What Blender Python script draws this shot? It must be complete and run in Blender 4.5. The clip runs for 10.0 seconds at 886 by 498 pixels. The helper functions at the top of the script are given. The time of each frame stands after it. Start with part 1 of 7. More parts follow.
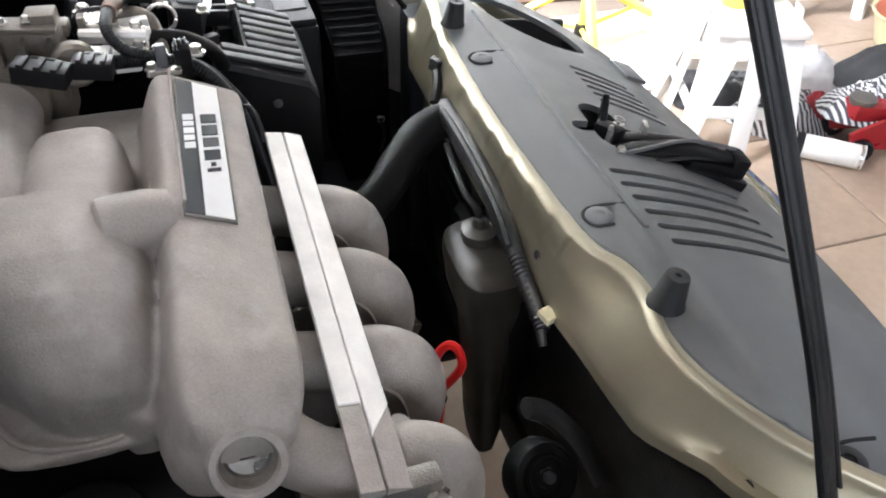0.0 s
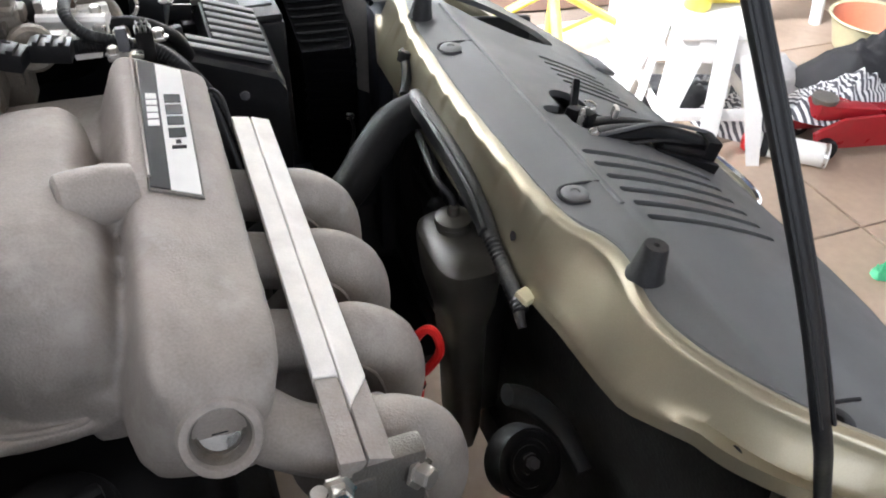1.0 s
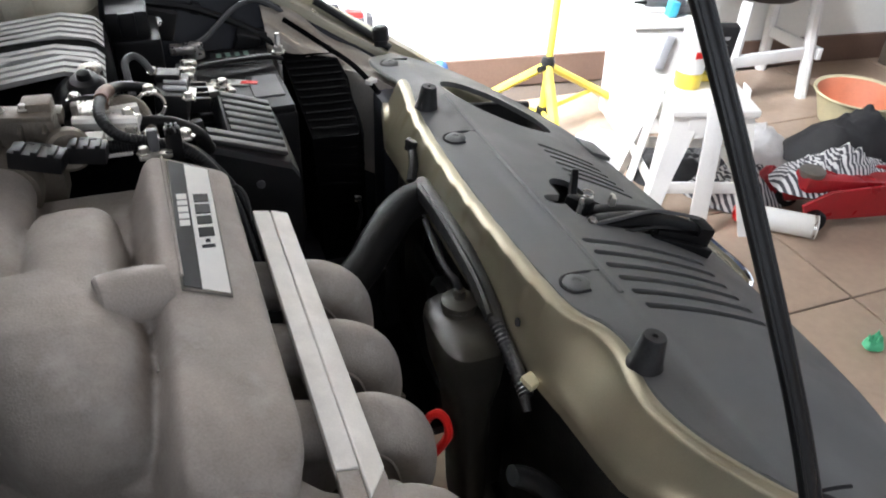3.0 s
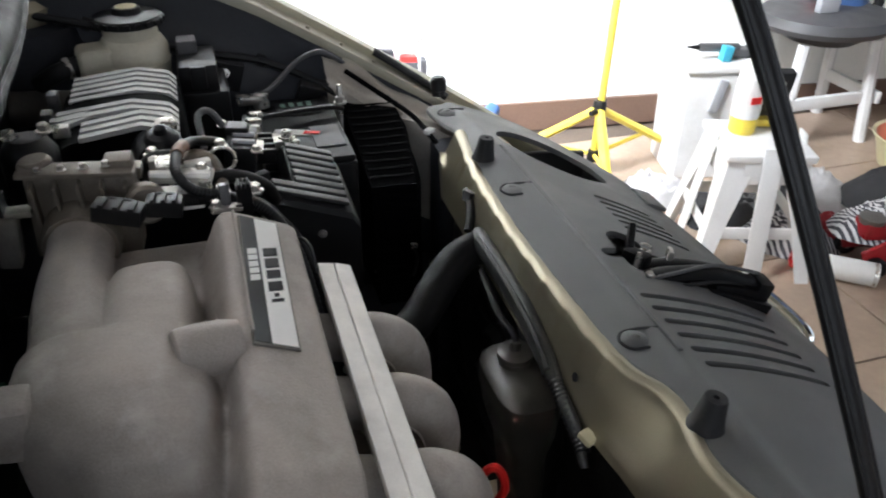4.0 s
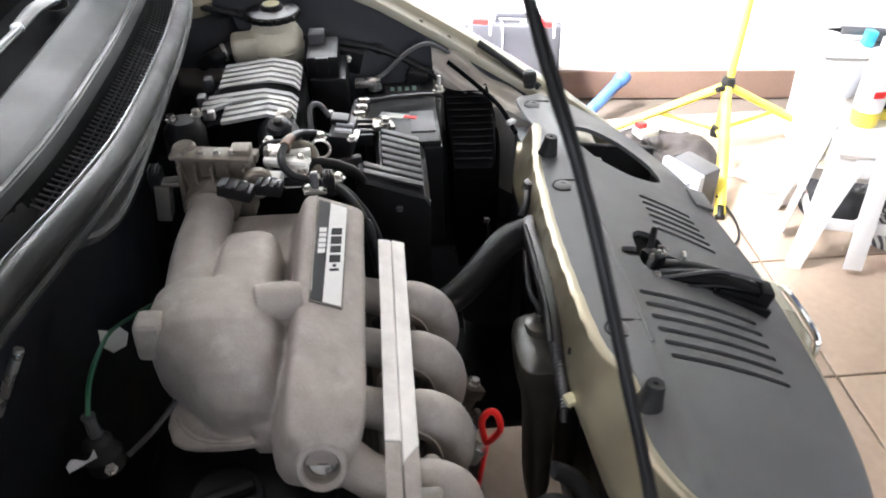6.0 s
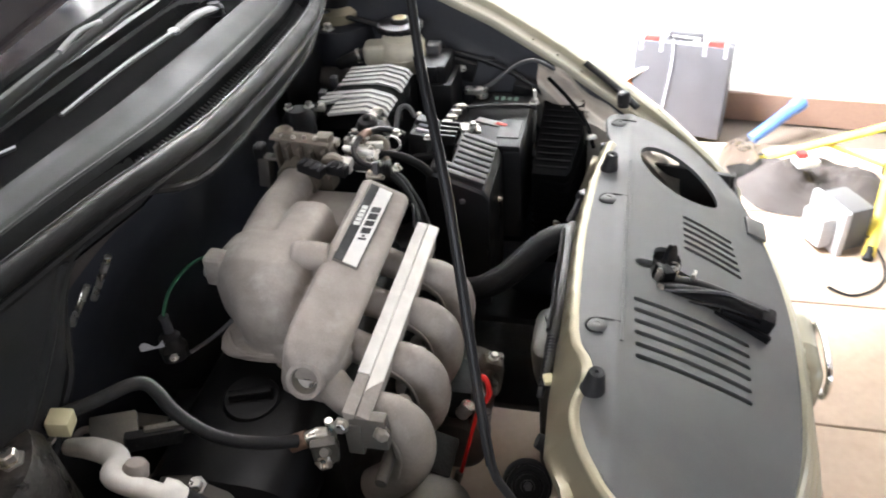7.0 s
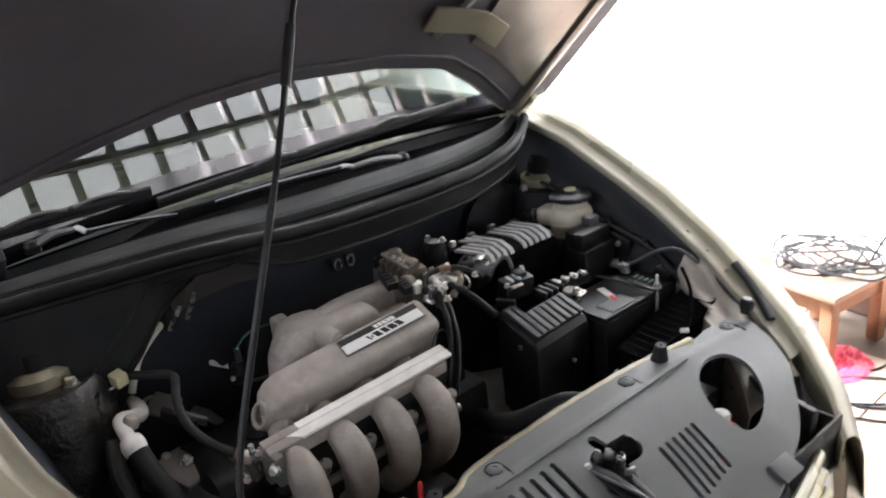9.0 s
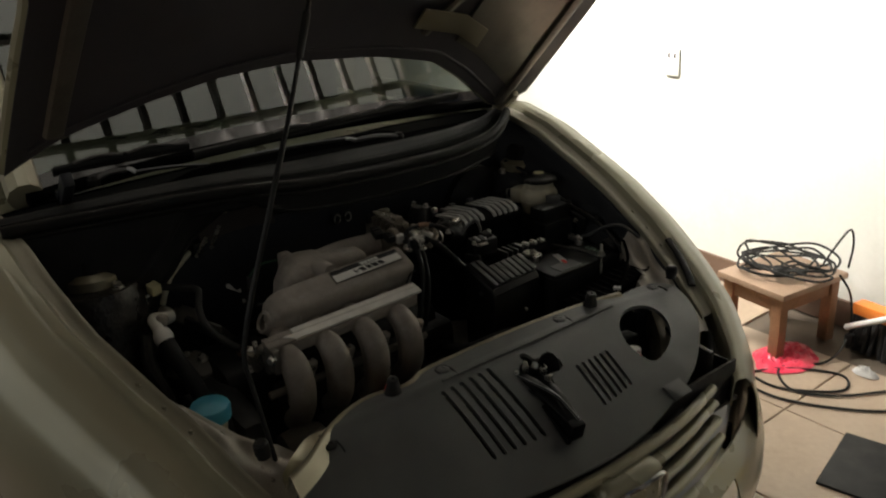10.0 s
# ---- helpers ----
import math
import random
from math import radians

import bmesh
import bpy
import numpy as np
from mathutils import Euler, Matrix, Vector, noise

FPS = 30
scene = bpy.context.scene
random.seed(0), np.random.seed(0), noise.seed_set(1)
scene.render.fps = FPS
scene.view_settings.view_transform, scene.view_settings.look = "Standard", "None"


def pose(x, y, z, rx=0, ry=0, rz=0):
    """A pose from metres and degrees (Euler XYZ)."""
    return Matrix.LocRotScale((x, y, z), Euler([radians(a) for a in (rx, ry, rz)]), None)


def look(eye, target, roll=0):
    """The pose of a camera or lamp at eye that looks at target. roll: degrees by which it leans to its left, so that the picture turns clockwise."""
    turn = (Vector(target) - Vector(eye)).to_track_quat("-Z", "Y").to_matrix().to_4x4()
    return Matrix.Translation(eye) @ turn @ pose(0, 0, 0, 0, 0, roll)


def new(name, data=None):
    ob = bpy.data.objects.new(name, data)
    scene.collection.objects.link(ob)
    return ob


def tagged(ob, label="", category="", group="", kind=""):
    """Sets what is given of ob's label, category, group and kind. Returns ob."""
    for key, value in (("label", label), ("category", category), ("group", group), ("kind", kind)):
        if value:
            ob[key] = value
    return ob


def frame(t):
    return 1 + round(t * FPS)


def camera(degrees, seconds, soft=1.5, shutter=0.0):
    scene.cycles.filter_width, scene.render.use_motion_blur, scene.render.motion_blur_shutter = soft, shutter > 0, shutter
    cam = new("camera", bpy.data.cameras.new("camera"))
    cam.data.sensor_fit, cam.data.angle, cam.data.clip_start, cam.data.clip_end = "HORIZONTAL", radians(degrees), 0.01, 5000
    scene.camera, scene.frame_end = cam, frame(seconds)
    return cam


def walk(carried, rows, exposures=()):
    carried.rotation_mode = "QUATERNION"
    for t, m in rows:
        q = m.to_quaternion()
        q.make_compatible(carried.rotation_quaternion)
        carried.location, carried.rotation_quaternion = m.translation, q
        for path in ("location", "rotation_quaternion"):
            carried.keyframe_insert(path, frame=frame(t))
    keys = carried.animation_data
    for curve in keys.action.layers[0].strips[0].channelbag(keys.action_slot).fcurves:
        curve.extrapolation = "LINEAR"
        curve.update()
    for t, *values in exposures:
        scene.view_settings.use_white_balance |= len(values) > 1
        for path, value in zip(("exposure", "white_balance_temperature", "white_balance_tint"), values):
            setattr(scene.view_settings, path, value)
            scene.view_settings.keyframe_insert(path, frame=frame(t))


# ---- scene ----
cam = camera(59.4, 10.0, soft=1.9, shutter=0.3)
PATH = [
    (0, (-0.069, -0.285, 1.182), (0.426, 1.135, -0.137), 2.1),
    (0.5, (-0.072, -0.289, 1.16), (0.493, 1.146, -0.113), 2.1),
    (1, (-0.074, -0.296, 1.148), (0.498, 1.134, -0.127), 2.1),
    (1.5, (-0.083, -0.3, 1.145), (0.563, 1.146, -0.077), 2.3),
    (2, (-0.087, -0.304, 1.145), (0.556, 1.18, -0.031), 2.3),
    (2.5, (-0.088, -0.305, 1.163), (0.527, 1.203, 0.002), 2.2),
    (2.7, (-0.09, -0.305, 1.176), (0.526, 1.203, 0.014), 2.4),
    (3.8, (-0.097, -0.298, 1.206), (0.472, 1.283, 0.115), 1.3),
    (4, (-0.104, -0.3, 1.21), (0.414, 1.303, 0.131), 0.9),
    (4.5, (-0.113, -0.304, 1.211), (0.247, 1.342, 0.134), -0.8),
    (5, (-0.12, -0.317, 1.226), (0.164, 1.31, 0.098), -0.5),
    (5.5, (-0.091, -0.372, 1.312), (0.147, 1.218, 0.123), -0.2),
    (5.7, (-0.071, -0.394, 1.334), (0.131, 1.182, 0.12), -0.3),
    (6.8, (0.214, -0.602, 1.45), (-0.076, 0.973, 0.252), -4.2),
    (7, (0.248, -0.591, 1.454), (-0.177, 0.956, 0.26), -4.8),
    (7.5, (0.331, -0.487, 1.457), (-0.382, 0.95, 0.264), -3.6),
    (8, (0.473, -0.426, 1.469), (-0.47, 0.933, 0.345), -4.7),
    (8.5, (0.729, -0.388, 1.459), (-0.545, 0.789, 0.464), -5.7),
    (9, (0.942, -0.407, 1.474), (-0.534, 0.717, 0.728), -6.9),
    (9.5, (1.146, -0.514, 1.489), (-0.383, 0.609, 0.855), -3.4),
    (10, (1.259, -0.551, 1.467), (-0.255, 0.55, 0.761), -3.6),
]
# brightness and white balance as the phone camera drifts
EXPOSURES = [(0.0, 0.34, 6300, 14), (2.5, 0.0, 6400, 14), (3.8, -0.75, 6350, 12), (4.5, -0.75, 6300, 12), (5.0, -0.65, 6250, 12), (5.5, -0.1, 6300, 15), (6.8, 0.35, 6550, 14), (8.0, 0.7, 6650, 14), (8.5, 0.4, 6650, 15), (9.0, -0.3, 6450, 16), (9.5, -2.8, 7000, 10), (10.0, -3.0, 7800, 8)]
walk(cam, [(t, look(eye, target, roll)) for t, eye, target, roll in PATH], EXPOSURES)

# ---- world and light ----
world = bpy.data.worlds.new("world")
scene.world = world
world.use_nodes = True
wn = world.node_tree
sky = wn.nodes.new("ShaderNodeTexSky")
sky.sky_type = "NISHITA"
sky.sun_disc = False
sky.sun_elevation = radians(50)
sky.sun_rotation = radians(70)
wn.links.new(sky.outputs["Color"], wn.nodes["Background"].inputs["Color"])
wn.nodes["Background"].inputs["Strength"].default_value = 0.1


def lamp(name, kind, m, energy, color=(1, 1, 1), **kw):
    d = bpy.data.lights.new(name, kind)
    d.energy, d.color = energy, color
    for k, v in kw.items():
        if k == "angle":
            d.angle = v
        if k == "spread":
            d.spread = v
        if k == "size":
            d.shape, d.size, d.size_y = "RECTANGLE", v[0], v[1]
    o = new(name, d)
    o.matrix_world = m
    return o


lamp("sun", "SUN", look((6, 1.5, 9), (0, 0, 0)), 0.5, (1, 0.97, 0.92), angle=radians(20))
# daylight through the glazed strip of roof along the wall, the open front and the open side
lamp("roof_light_daylight", "AREA", look((-1.7, 1.25, 3.03), (-1.15, 2.45, 1.9)), 1600, (0.89, 0.93, 0.98), size=(2.2, 0.7), spread=radians(95))
lamp("roof_light_over_car", "AREA", look((-1.25, 0.75, 3.06), (-1.25, 0.75, 0.0)), 110, (0.93, 0.93, 0.92), size=(2.5, 2.4))
lamp("front_opening_daylight", "AREA", look((4.3, 0.0, 1.6), (0.3, 0.4, 0.9)), 30, (0.875, 0.93, 1.0), size=(4.6, 2.4))
lamp("side_opening_daylight", "AREA", look((-1.5, -2.45, 1.9), (-0.9, 0.5, 0.8)), 100, (0.875, 0.93, 1.0), size=(4.6, 1.6))

# ---- materials ----


def mat(name, base, rough=0.6, metal=0.0, var=0.25, scale=14.0, fine=90.0, bump=0.15, spread=0.12, dirt=None, dirt_amount=0.5, coat=0.0, dist=0.002, spec=0.5, rand=0.0):
    """A surface with variation at two scales, roughness wear, fine relief and, where given, dirt in patches."""
    m = bpy.data.materials.new(name)
    m.use_nodes = True
    nt = m.node_tree
    n, l = nt.nodes, nt.links
    b = n["Principled BSDF"]
    co = n.new("ShaderNodeTexCoord")
    n1, n2 = n.new("ShaderNodeTexNoise"), n.new("ShaderNodeTexNoise")
    for q, s, det in ((n1, scale, 4), (n2, fine, 3)):
        q.inputs["Scale"].default_value, q.inputs["Detail"].default_value = s, det
        l.new(co.outputs["Object"], q.inputs["Vector"])
    mix = n.new("ShaderNodeMath")
    mix.operation = "MULTIPLY_ADD"
    l.new(n1.outputs["Fac"], mix.inputs[0])
    mix.inputs[1].default_value = 0.65
    half = n.new("ShaderNodeMath")
    half.operation = "MULTIPLY"
    half.inputs[1].default_value = 0.35
    l.new(n2.outputs["Fac"], half.inputs[0])
    l.new(half.outputs[0], mix.inputs[2])
    ramp = n.new("ShaderNodeMapRange")
    ramp.inputs["From Min"].default_value, ramp.inputs["From Max"].default_value = 0.3, 0.7
    ramp.inputs["To Min"].default_value, ramp.inputs["To Max"].default_value = 1 - var, 1 + var
    l.new(mix.outputs[0], ramp.inputs["Value"])
    col = n.new("ShaderNodeMix")
    col.data_type, col.blend_type = "RGBA", "MULTIPLY"
    col.inputs["Factor"].default_value = 1
    col.inputs["A"].default_value = (*base, 1)
    last = ramp.outputs["Result"]
    if rand:
        oi = n.new("ShaderNodeObjectInfo")
        rr = n.new("ShaderNodeMapRange")
        rr.inputs["To Min"].default_value, rr.inputs["To Max"].default_value = 1 - rand, 1 + rand
        l.new(oi.outputs["Random"], rr.inputs["Value"])
        mm = n.new("ShaderNodeMath")
        mm.operation = "MULTIPLY"
        l.new(last, mm.inputs[0])
        l.new(rr.outputs["Result"], mm.inputs[1])
        last = mm.outputs[0]
    l.new(last, col.inputs["B"])
    out = col.outputs["Result"]
    if dirt:
        n3 = n.new("ShaderNodeTexNoise")
        n3.inputs["Scale"].default_value, n3.inputs["Detail"].default_value, n3.inputs["Roughness"].default_value = scale * 0.6, 7, 0.7
        l.new(co.outputs["Object"], n3.inputs["Vector"])
        r3 = n.new("ShaderNodeMapRange")
        r3.inputs["From Min"].default_value, r3.inputs["From Max"].default_value = 0.5, 0.72
        r3.inputs["To Max"].default_value = dirt_amount
        l.new(n3.outputs["Fac"], r3.inputs["Value"])
        d = n.new("ShaderNodeMix")
        d.data_type = "RGBA"
        d.inputs["B"].default_value = (*dirt, 1)
        l.new(r3.outputs["Result"], d.inputs["Factor"])
        l.new(out, d.inputs["A"])
        out = d.outputs["Result"]
    l.new(out, b.inputs["Base Color"])
    rg = n.new("ShaderNodeMapRange")
    rg.inputs["From Min"].default_value, rg.inputs["From Max"].default_value = 0.3, 0.7
    rg.inputs["To Min"].default_value, rg.inputs["To Max"].default_value = max(0.02, rough - spread), min(1, rough + spread)
    l.new(n1.outputs["Fac"], rg.inputs["Value"])
    l.new(rg.outputs["Result"], b.inputs["Roughness"])
    b.inputs["Metallic"].default_value = metal
    b.inputs["Coat Weight"].default_value = coat
    b.inputs["Coat Roughness"].default_value = 0.08
    b.inputs["Specular IOR Level"].default_value = spec
    if bump:
        bp = n.new("ShaderNodeBump")
        bp.inputs["Strength"].default_value, bp.inputs["Distance"].default_value = bump, dist
        l.new(n2.outputs["Fac"], bp.inputs["Height"])
        l.new(bp.outputs["Normal"], b.inputs["Normal"])
    return m


PLASTIC = mat("cover_plastic", (0.092, 0.095, 0.095), 0.52, var=0.15, fine=700, bump=0.12, dirt=(0.13, 0.127, 0.118), dirt_amount=0.25, spec=0.36)
COWL = mat("wiper_panel_plastic", (0.018, 0.0185, 0.019), 0.6, var=0.25, fine=500, bump=0.1, dirt=(0.034, 0.032, 0.030), dirt_amount=0.3, spec=0.10)
BLACK = mat("black_plastic", (0.008, 0.008, 0.0085), 0.45, var=0.3, fine=400, bump=0.1, dirt=(0.022, 0.020, 0.019), dirt_amount=0.3, spec=0.24)
RUBBER = mat("rubber", (0.015, 0.015, 0.0155), 0.62, var=0.3, fine=300, bump=0.2, dirt=(0.045, 0.042, 0.039), dirt_amount=0.4, spec=0.25)
HOSE = mat("dark_hose_rubber", (0.007, 0.0068, 0.0066), 0.62, var=0.3, scale=30, fine=300, bump=0.15, dirt=(0.012, 0.0115, 0.011), dirt_amount=0.2, spec=0.18)
CAST = mat("cast_aluminium", (0.297, 0.264, 0.238), 0.6, 0.15, var=0.26, scale=30, fine=620, bump=0.32, dirt=(0.43, 0.40, 0.37), dirt_amount=0.75, dist=0.0012, spread=0.16)
CASTDARK = mat("dark_cast_metal", (0.15, 0.14, 0.125), 0.55, 0.5, var=0.3, scale=25, fine=700, bump=0.4, dirt=(0.25, 0.2, 0.15), dirt_amount=0.4)
THROTTLE = mat("throttle_cast", (0.14, 0.12, 0.095), 0.5, 0.3, var=0.3, scale=30, fine=600, bump=0.4, dirt=(0.30, 0.26, 0.21), dirt_amount=0.5)
MACHINED = mat("machined_aluminium", (0.88, 0.86, 0.81), 0.5, 0.2, var=0.12, scale=40, fine=900, bump=0.25, dirt=(0.58, 0.55, 0.50), dirt_amount=0.35, dist=0.0006)
PAINT = mat("champagne_paint", (0.40, 0.38, 0.275), 0.33, 0.3, var=0.06, scale=5, fine=1500, bump=0.02, coat=0.7)
BAYPAINT = mat("bay_paint", (0.36, 0.325, 0.235), 0.40, 0.72, var=0.12, scale=7, fine=900, bump=0.03, coat=0.35)
CRUMPLED = mat("weathered_corner_metal", (0.42, 0.39, 0.34), 0.38, 0.45, var=0.2, scale=26, fine=300, bump=0.2, dirt=(0.22, 0.19, 0.155), dirt_amount=0.25)
VOIDP = mat("deep_black_plastic_and_shade", (0.0022, 0.0022, 0.0024), 0.95, var=0.3, fine=300, bump=0.1, spec=0.03)
FRIT = mat("black_glass_border", (0.004, 0.004, 0.0045), 0.09, var=0.2, fine=300, bump=0.0, spread=0.03, spec=0.5)
GRIME = mat("engine_grime", (0.010, 0.0095, 0.009), 0.65, 0.1, var=0.5, scale=20, fine=240, bump=0.5, dirt=(0.035, 0.03, 0.025), dirt_amount=0.4)
OILY = mat("oily_mottled_metal", (0.022, 0.020, 0.018), 0.36, 0.25, var=0.6, scale=26, fine=90, bump=0.7, dirt=(0.12, 0.10, 0.085), dirt_amount=0.6, dist=0.004)
GREASE = mat("greasy_black_steel", (0.004, 0.004, 0.0045), 0.5, 0.0, var=0.4, scale=40, fine=300, bump=0.12, spec=0.12)
STEEL = mat("zinc_steel", (0.58, 0.56, 0.52), 0.3, 0.9, var=0.2, scale=60, fine=800, bump=0.1)
COPPER = mat("copper_brown", (0.16, 0.095, 0.065), 0.5, 0.2, var=0.3, scale=60, bump=0.2)
SILVER = mat("silver_rib", (0.40, 0.40, 0.39), 0.5, 0.3, var=0.12, scale=30, fine=700, bump=0.1, dirt=(0.2, 0.19, 0.18), dirt_amount=0.4)
WHITEP = mat("white_plastic", (0.80, 0.80, 0.78), 0.4, var=0.06, scale=8, fine=200, bump=0.03, dirt=(0.5, 0.48, 0.44), dirt_amount=0.3)
RESV = mat("milky_tank", (0.62, 0.58, 0.46), 0.42, var=0.12, scale=20, fine=300, bump=0.05, dirt=(0.36, 0.3, 0.2), dirt_amount=0.4)
TANK = mat("smoked_tank", (0.050, 0.046, 0.038), 0.4, var=0.2, scale=16, fine=300, bump=0.06, dirt=(0.11, 0.098, 0.078), dirt_amount=0.4)
RED = mat("red_plastic", (0.72, 0.025, 0.022), 0.35, var=0.08, scale=20, bump=0.03)
YELLOW = mat("yellow_paint", (0.80, 0.62, 0.07), 0.4, var=0.1, scale=12, bump=0.05, dirt=(0.45, 0.38, 0.2), dirt_amount=0.4)
CREAM = mat("cream_plastic", (0.62, 0.57, 0.36), 0.5, var=0.1, scale=20, bump=0.05)
GREEN = mat("green_plastic", (0.02, 0.10, 0.05), 0.4, var=0.1, bump=0.03)
MINT = mat("mint_film", (0.08, 0.55, 0.28), 0.35, var=0.2, bump=0.1)
BLUE = mat("blue_plastic", (0.05, 0.12, 0.30), 0.4, var=0.15, bump=0.05)
TEAL = mat("teal_cap", (0.06, 0.42, 0.58), 0.35, var=0.1, bump=0.03)
ORANGE = mat("orange_plastic", (0.85, 0.24, 0.05), 0.45, var=0.1, bump=0.05)
TERRA = mat("orange_bowl_inside", (0.62, 0.22, 0.12), 0.45, var=0.1, bump=0.04)
CASEP = mat("tool_case_plastic", (0.045, 0.045, 0.05), 0.5, var=0.15, fine=500, bump=0.08)
GREYP = mat("grey_plastic", (0.07, 0.07, 0.073), 0.5, var=0.15, fine=500, bump=0.08)
LIGHTGREY = mat("light_grey_plastic", (0.42, 0.43, 0.45), 0.45, var=0.1, fine=300, bump=0.05)
CLOTHD = mat("dark_cloth", (0.018, 0.0175, 0.019), 0.9, var=0.3, scale=30, fine=600, bump=0.5)
CLOTHW = mat("pale_cloth", (0.52, 0.51, 0.50), 0.9, var=0.2, scale=20, fine=600, bump=0.5)
DARKBROWN = mat("brown_canvas_and_shaded_paint", (0.038, 0.031, 0.028), 0.85, var=0.25, scale=16, fine=500, bump=0.4)
WOOD = mat("stool_wood", (0.26, 0.13, 0.07), 0.5, var=0.3, scale=9, fine=120, bump=0.15)
WOODTOP = mat("stool_top_wood", (0.36, 0.24, 0.17), 0.5, var=0.22, scale=7, fine=90, bump=0.12)
REDFILM = mat("red_film", (0.75, 0.05, 0.10), 0.32, var=0.15, scale=25, fine=80, bump=0.4)
JACKRED = mat("jack_red_paint", (0.30, 0.008, 0.014), 0.35, var=0.15, scale=12, bump=0.06, dirt=(0.12, 0.05, 0.04), dirt_amount=0.4)
# Lens haze over the dark underside is put in as a lighter purple tint.
HOODIN = mat("hood_underside_with_haze", (0.050, 0.045, 0.053), 0.6, 0.1, var=0.2, scale=6, fine=300, bump=0.08)
# Champagne paint browned for shade, then lightened for the side light on it.
HOODEDGE = mat("underside_paint_with_shading", (0.14, 0.122, 0.102), 0.4, 0.3, var=0.25, scale=7, fine=300, bump=0.06, coat=0.3, dirt=(0.03, 0.026, 0.022), dirt_amount=0.5)
CHROME = mat("chrome", (0.75, 0.75, 0.75), 0.12, 1.0, var=0.05, bump=0.0)
LENS_M = mat("headlamp_lens", (0.35, 0.36, 0.36), 0.12, 0.0, var=0.1, bump=0.0, coat=0.8)
STICKW = mat("sticker_white", (0.78, 0.78, 0.75), 0.45, var=0.06, bump=0.02)
INK = mat("ink_dark", (0.022, 0.022, 0.023), 0.7, var=0.1, bump=0.02, spec=0.2)
PALEGREEN = mat("ink_pale_green", (0.22, 0.34, 0.28), 0.5, var=0.3, scale=90, bump=0.02)
TAPE = mat("loom_tape", (0.022, 0.021, 0.020), 0.5, var=0.3, scale=40, fine=300, bump=0.3)
WALLM = mat("wall_paint", (0.84, 0.845, 0.80), 0.75, var=0.05, scale=2.2, fine=60, bump=0.12, dirt=(0.55, 0.55, 0.48), dirt_amount=0.3)
SKIRT = mat("brown_skirting", (0.16, 0.10, 0.075), 0.45, var=0.2, scale=6, fine=120, bump=0.05)
TILE = mat("tan_floor_tile", (0.40, 0.305, 0.23), 0.38, var=0.14, scale=3.5, fine=45, bump=0.08, dirt=(0.22, 0.16, 0.115), dirt_amount=0.45, rand=0.07)
GROUT = mat("dark_grout", (0.11, 0.085, 0.065), 0.9, var=0.2, scale=12, bump=0.3)
CEIL = mat("ceiling_panel", (0.52, 0.44, 0.37), 0.8, var=0.2, scale=3, bump=0.1, rand=0.15)
BEAM = mat("ceiling_beam", (0.05, 0.035, 0.03), 0.7, var=0.2, bump=0.1)
PLASTER = mat("outer_plaster", (0.55, 0.52, 0.48), 0.85, var=0.12, scale=2, bump=0.2)
BRICKM = mat("brown_brick", (0.16, 0.09, 0.06), 0.8, var=0.3, scale=8, bump=0.4)


def striped_cloth():
    m = mat("striped_cloth", (0.6, 0.6, 0.6), 0.9, var=0.1, fine=500, bump=0.4)
    n, l = m.node_tree.nodes, m.node_tree.links
    w = n.new("ShaderNodeTexWave")
    w.inputs["Scale"].default_value, w.inputs["Distortion"].default_value = 22, 1.5
    co = n.new("ShaderNodeTexCoord")
    l.new(co.outputs["Object"], w.inputs["Vector"])
    r = n.new("ShaderNodeMapRange")
    r.inputs["From Min"].default_value, r.inputs["From Max"].default_value = 0.4, 0.6
    l.new(w.outputs["Color"], r.inputs["Value"])
    x = n.new("ShaderNodeMix")
    x.data_type = "RGBA"
    x.inputs["A"].default_value, x.inputs["B"].default_value = (0.06, 0.06, 0.07, 1), (0.62, 0.62, 0.62, 1)
    l.new(r.outputs["Result"], x.inputs["Factor"])
    l.new(x.outputs["Result"], n["Principled BSDF"].inputs["Base Color"])
    return m


STRIPE = striped_cloth()


def glass(name, tint=(0.9, 0.95, 0.93), rough=0.0):
    m = bpy.data.materials.new(name)
    m.use_nodes = True
    b = m.node_tree.nodes["Principled BSDF"]
    b.inputs["Base Color"].default_value = (*tint, 1)
    b.inputs["Transmission Weight"].default_value = 1
    b.inputs["Roughness"].default_value = rough
    b.inputs["IOR"].default_value = 1.5
    return m


GLASS = glass("tinted_glass", (0.35, 0.42, 0.40))
CLEARFILM = glass("clear_film", (0.92, 0.95, 0.97), 0.12)

# ---- helpers of shape ----


def V(*a):
    return Vector(a)


def thing(name, label, category, at=(0, 0, 0), group="", kind=""):
    o = new(name)
    o.empty_display_size = 0.02
    o.location = at
    return tagged(o, label, category, group, kind)


def finish(bm, name, material, smooth=35):
    bmesh.ops.recalc_face_normals(bm, faces=bm.faces)
    me = bpy.data.meshes.new(name)
    bm.to_mesh(me)
    bm.free()
    me.materials.append(material)
    if smooth:
        for p in me.polygons:
            p.use_smooth = True
        me.set_sharp_from_angle(angle=radians(smooth))
    return me


def part(name, bm, material, parent, label="", smooth=35):
    o = new(name, finish(bm, name, material, smooth))
    if parent:
        o.parent = parent
        if parent.type == "EMPTY":
            o.matrix_parent_inverse = Matrix.Translation(-Vector(parent.location))
    return tagged(o, label)


def solo(name, bm, material, label, category, group="", kind="", smooth=35):
    return tagged(new(name, finish(bm, name, material, smooth)), label, category, group, kind)


def join(*bms):
    out = bmesh.new()
    for b in bms:
        me = bpy.data.meshes.new("tmp")
        b.to_mesh(me)
        b.free()
        out.from_mesh(me)
        bpy.data.meshes.remove(me)
    return out


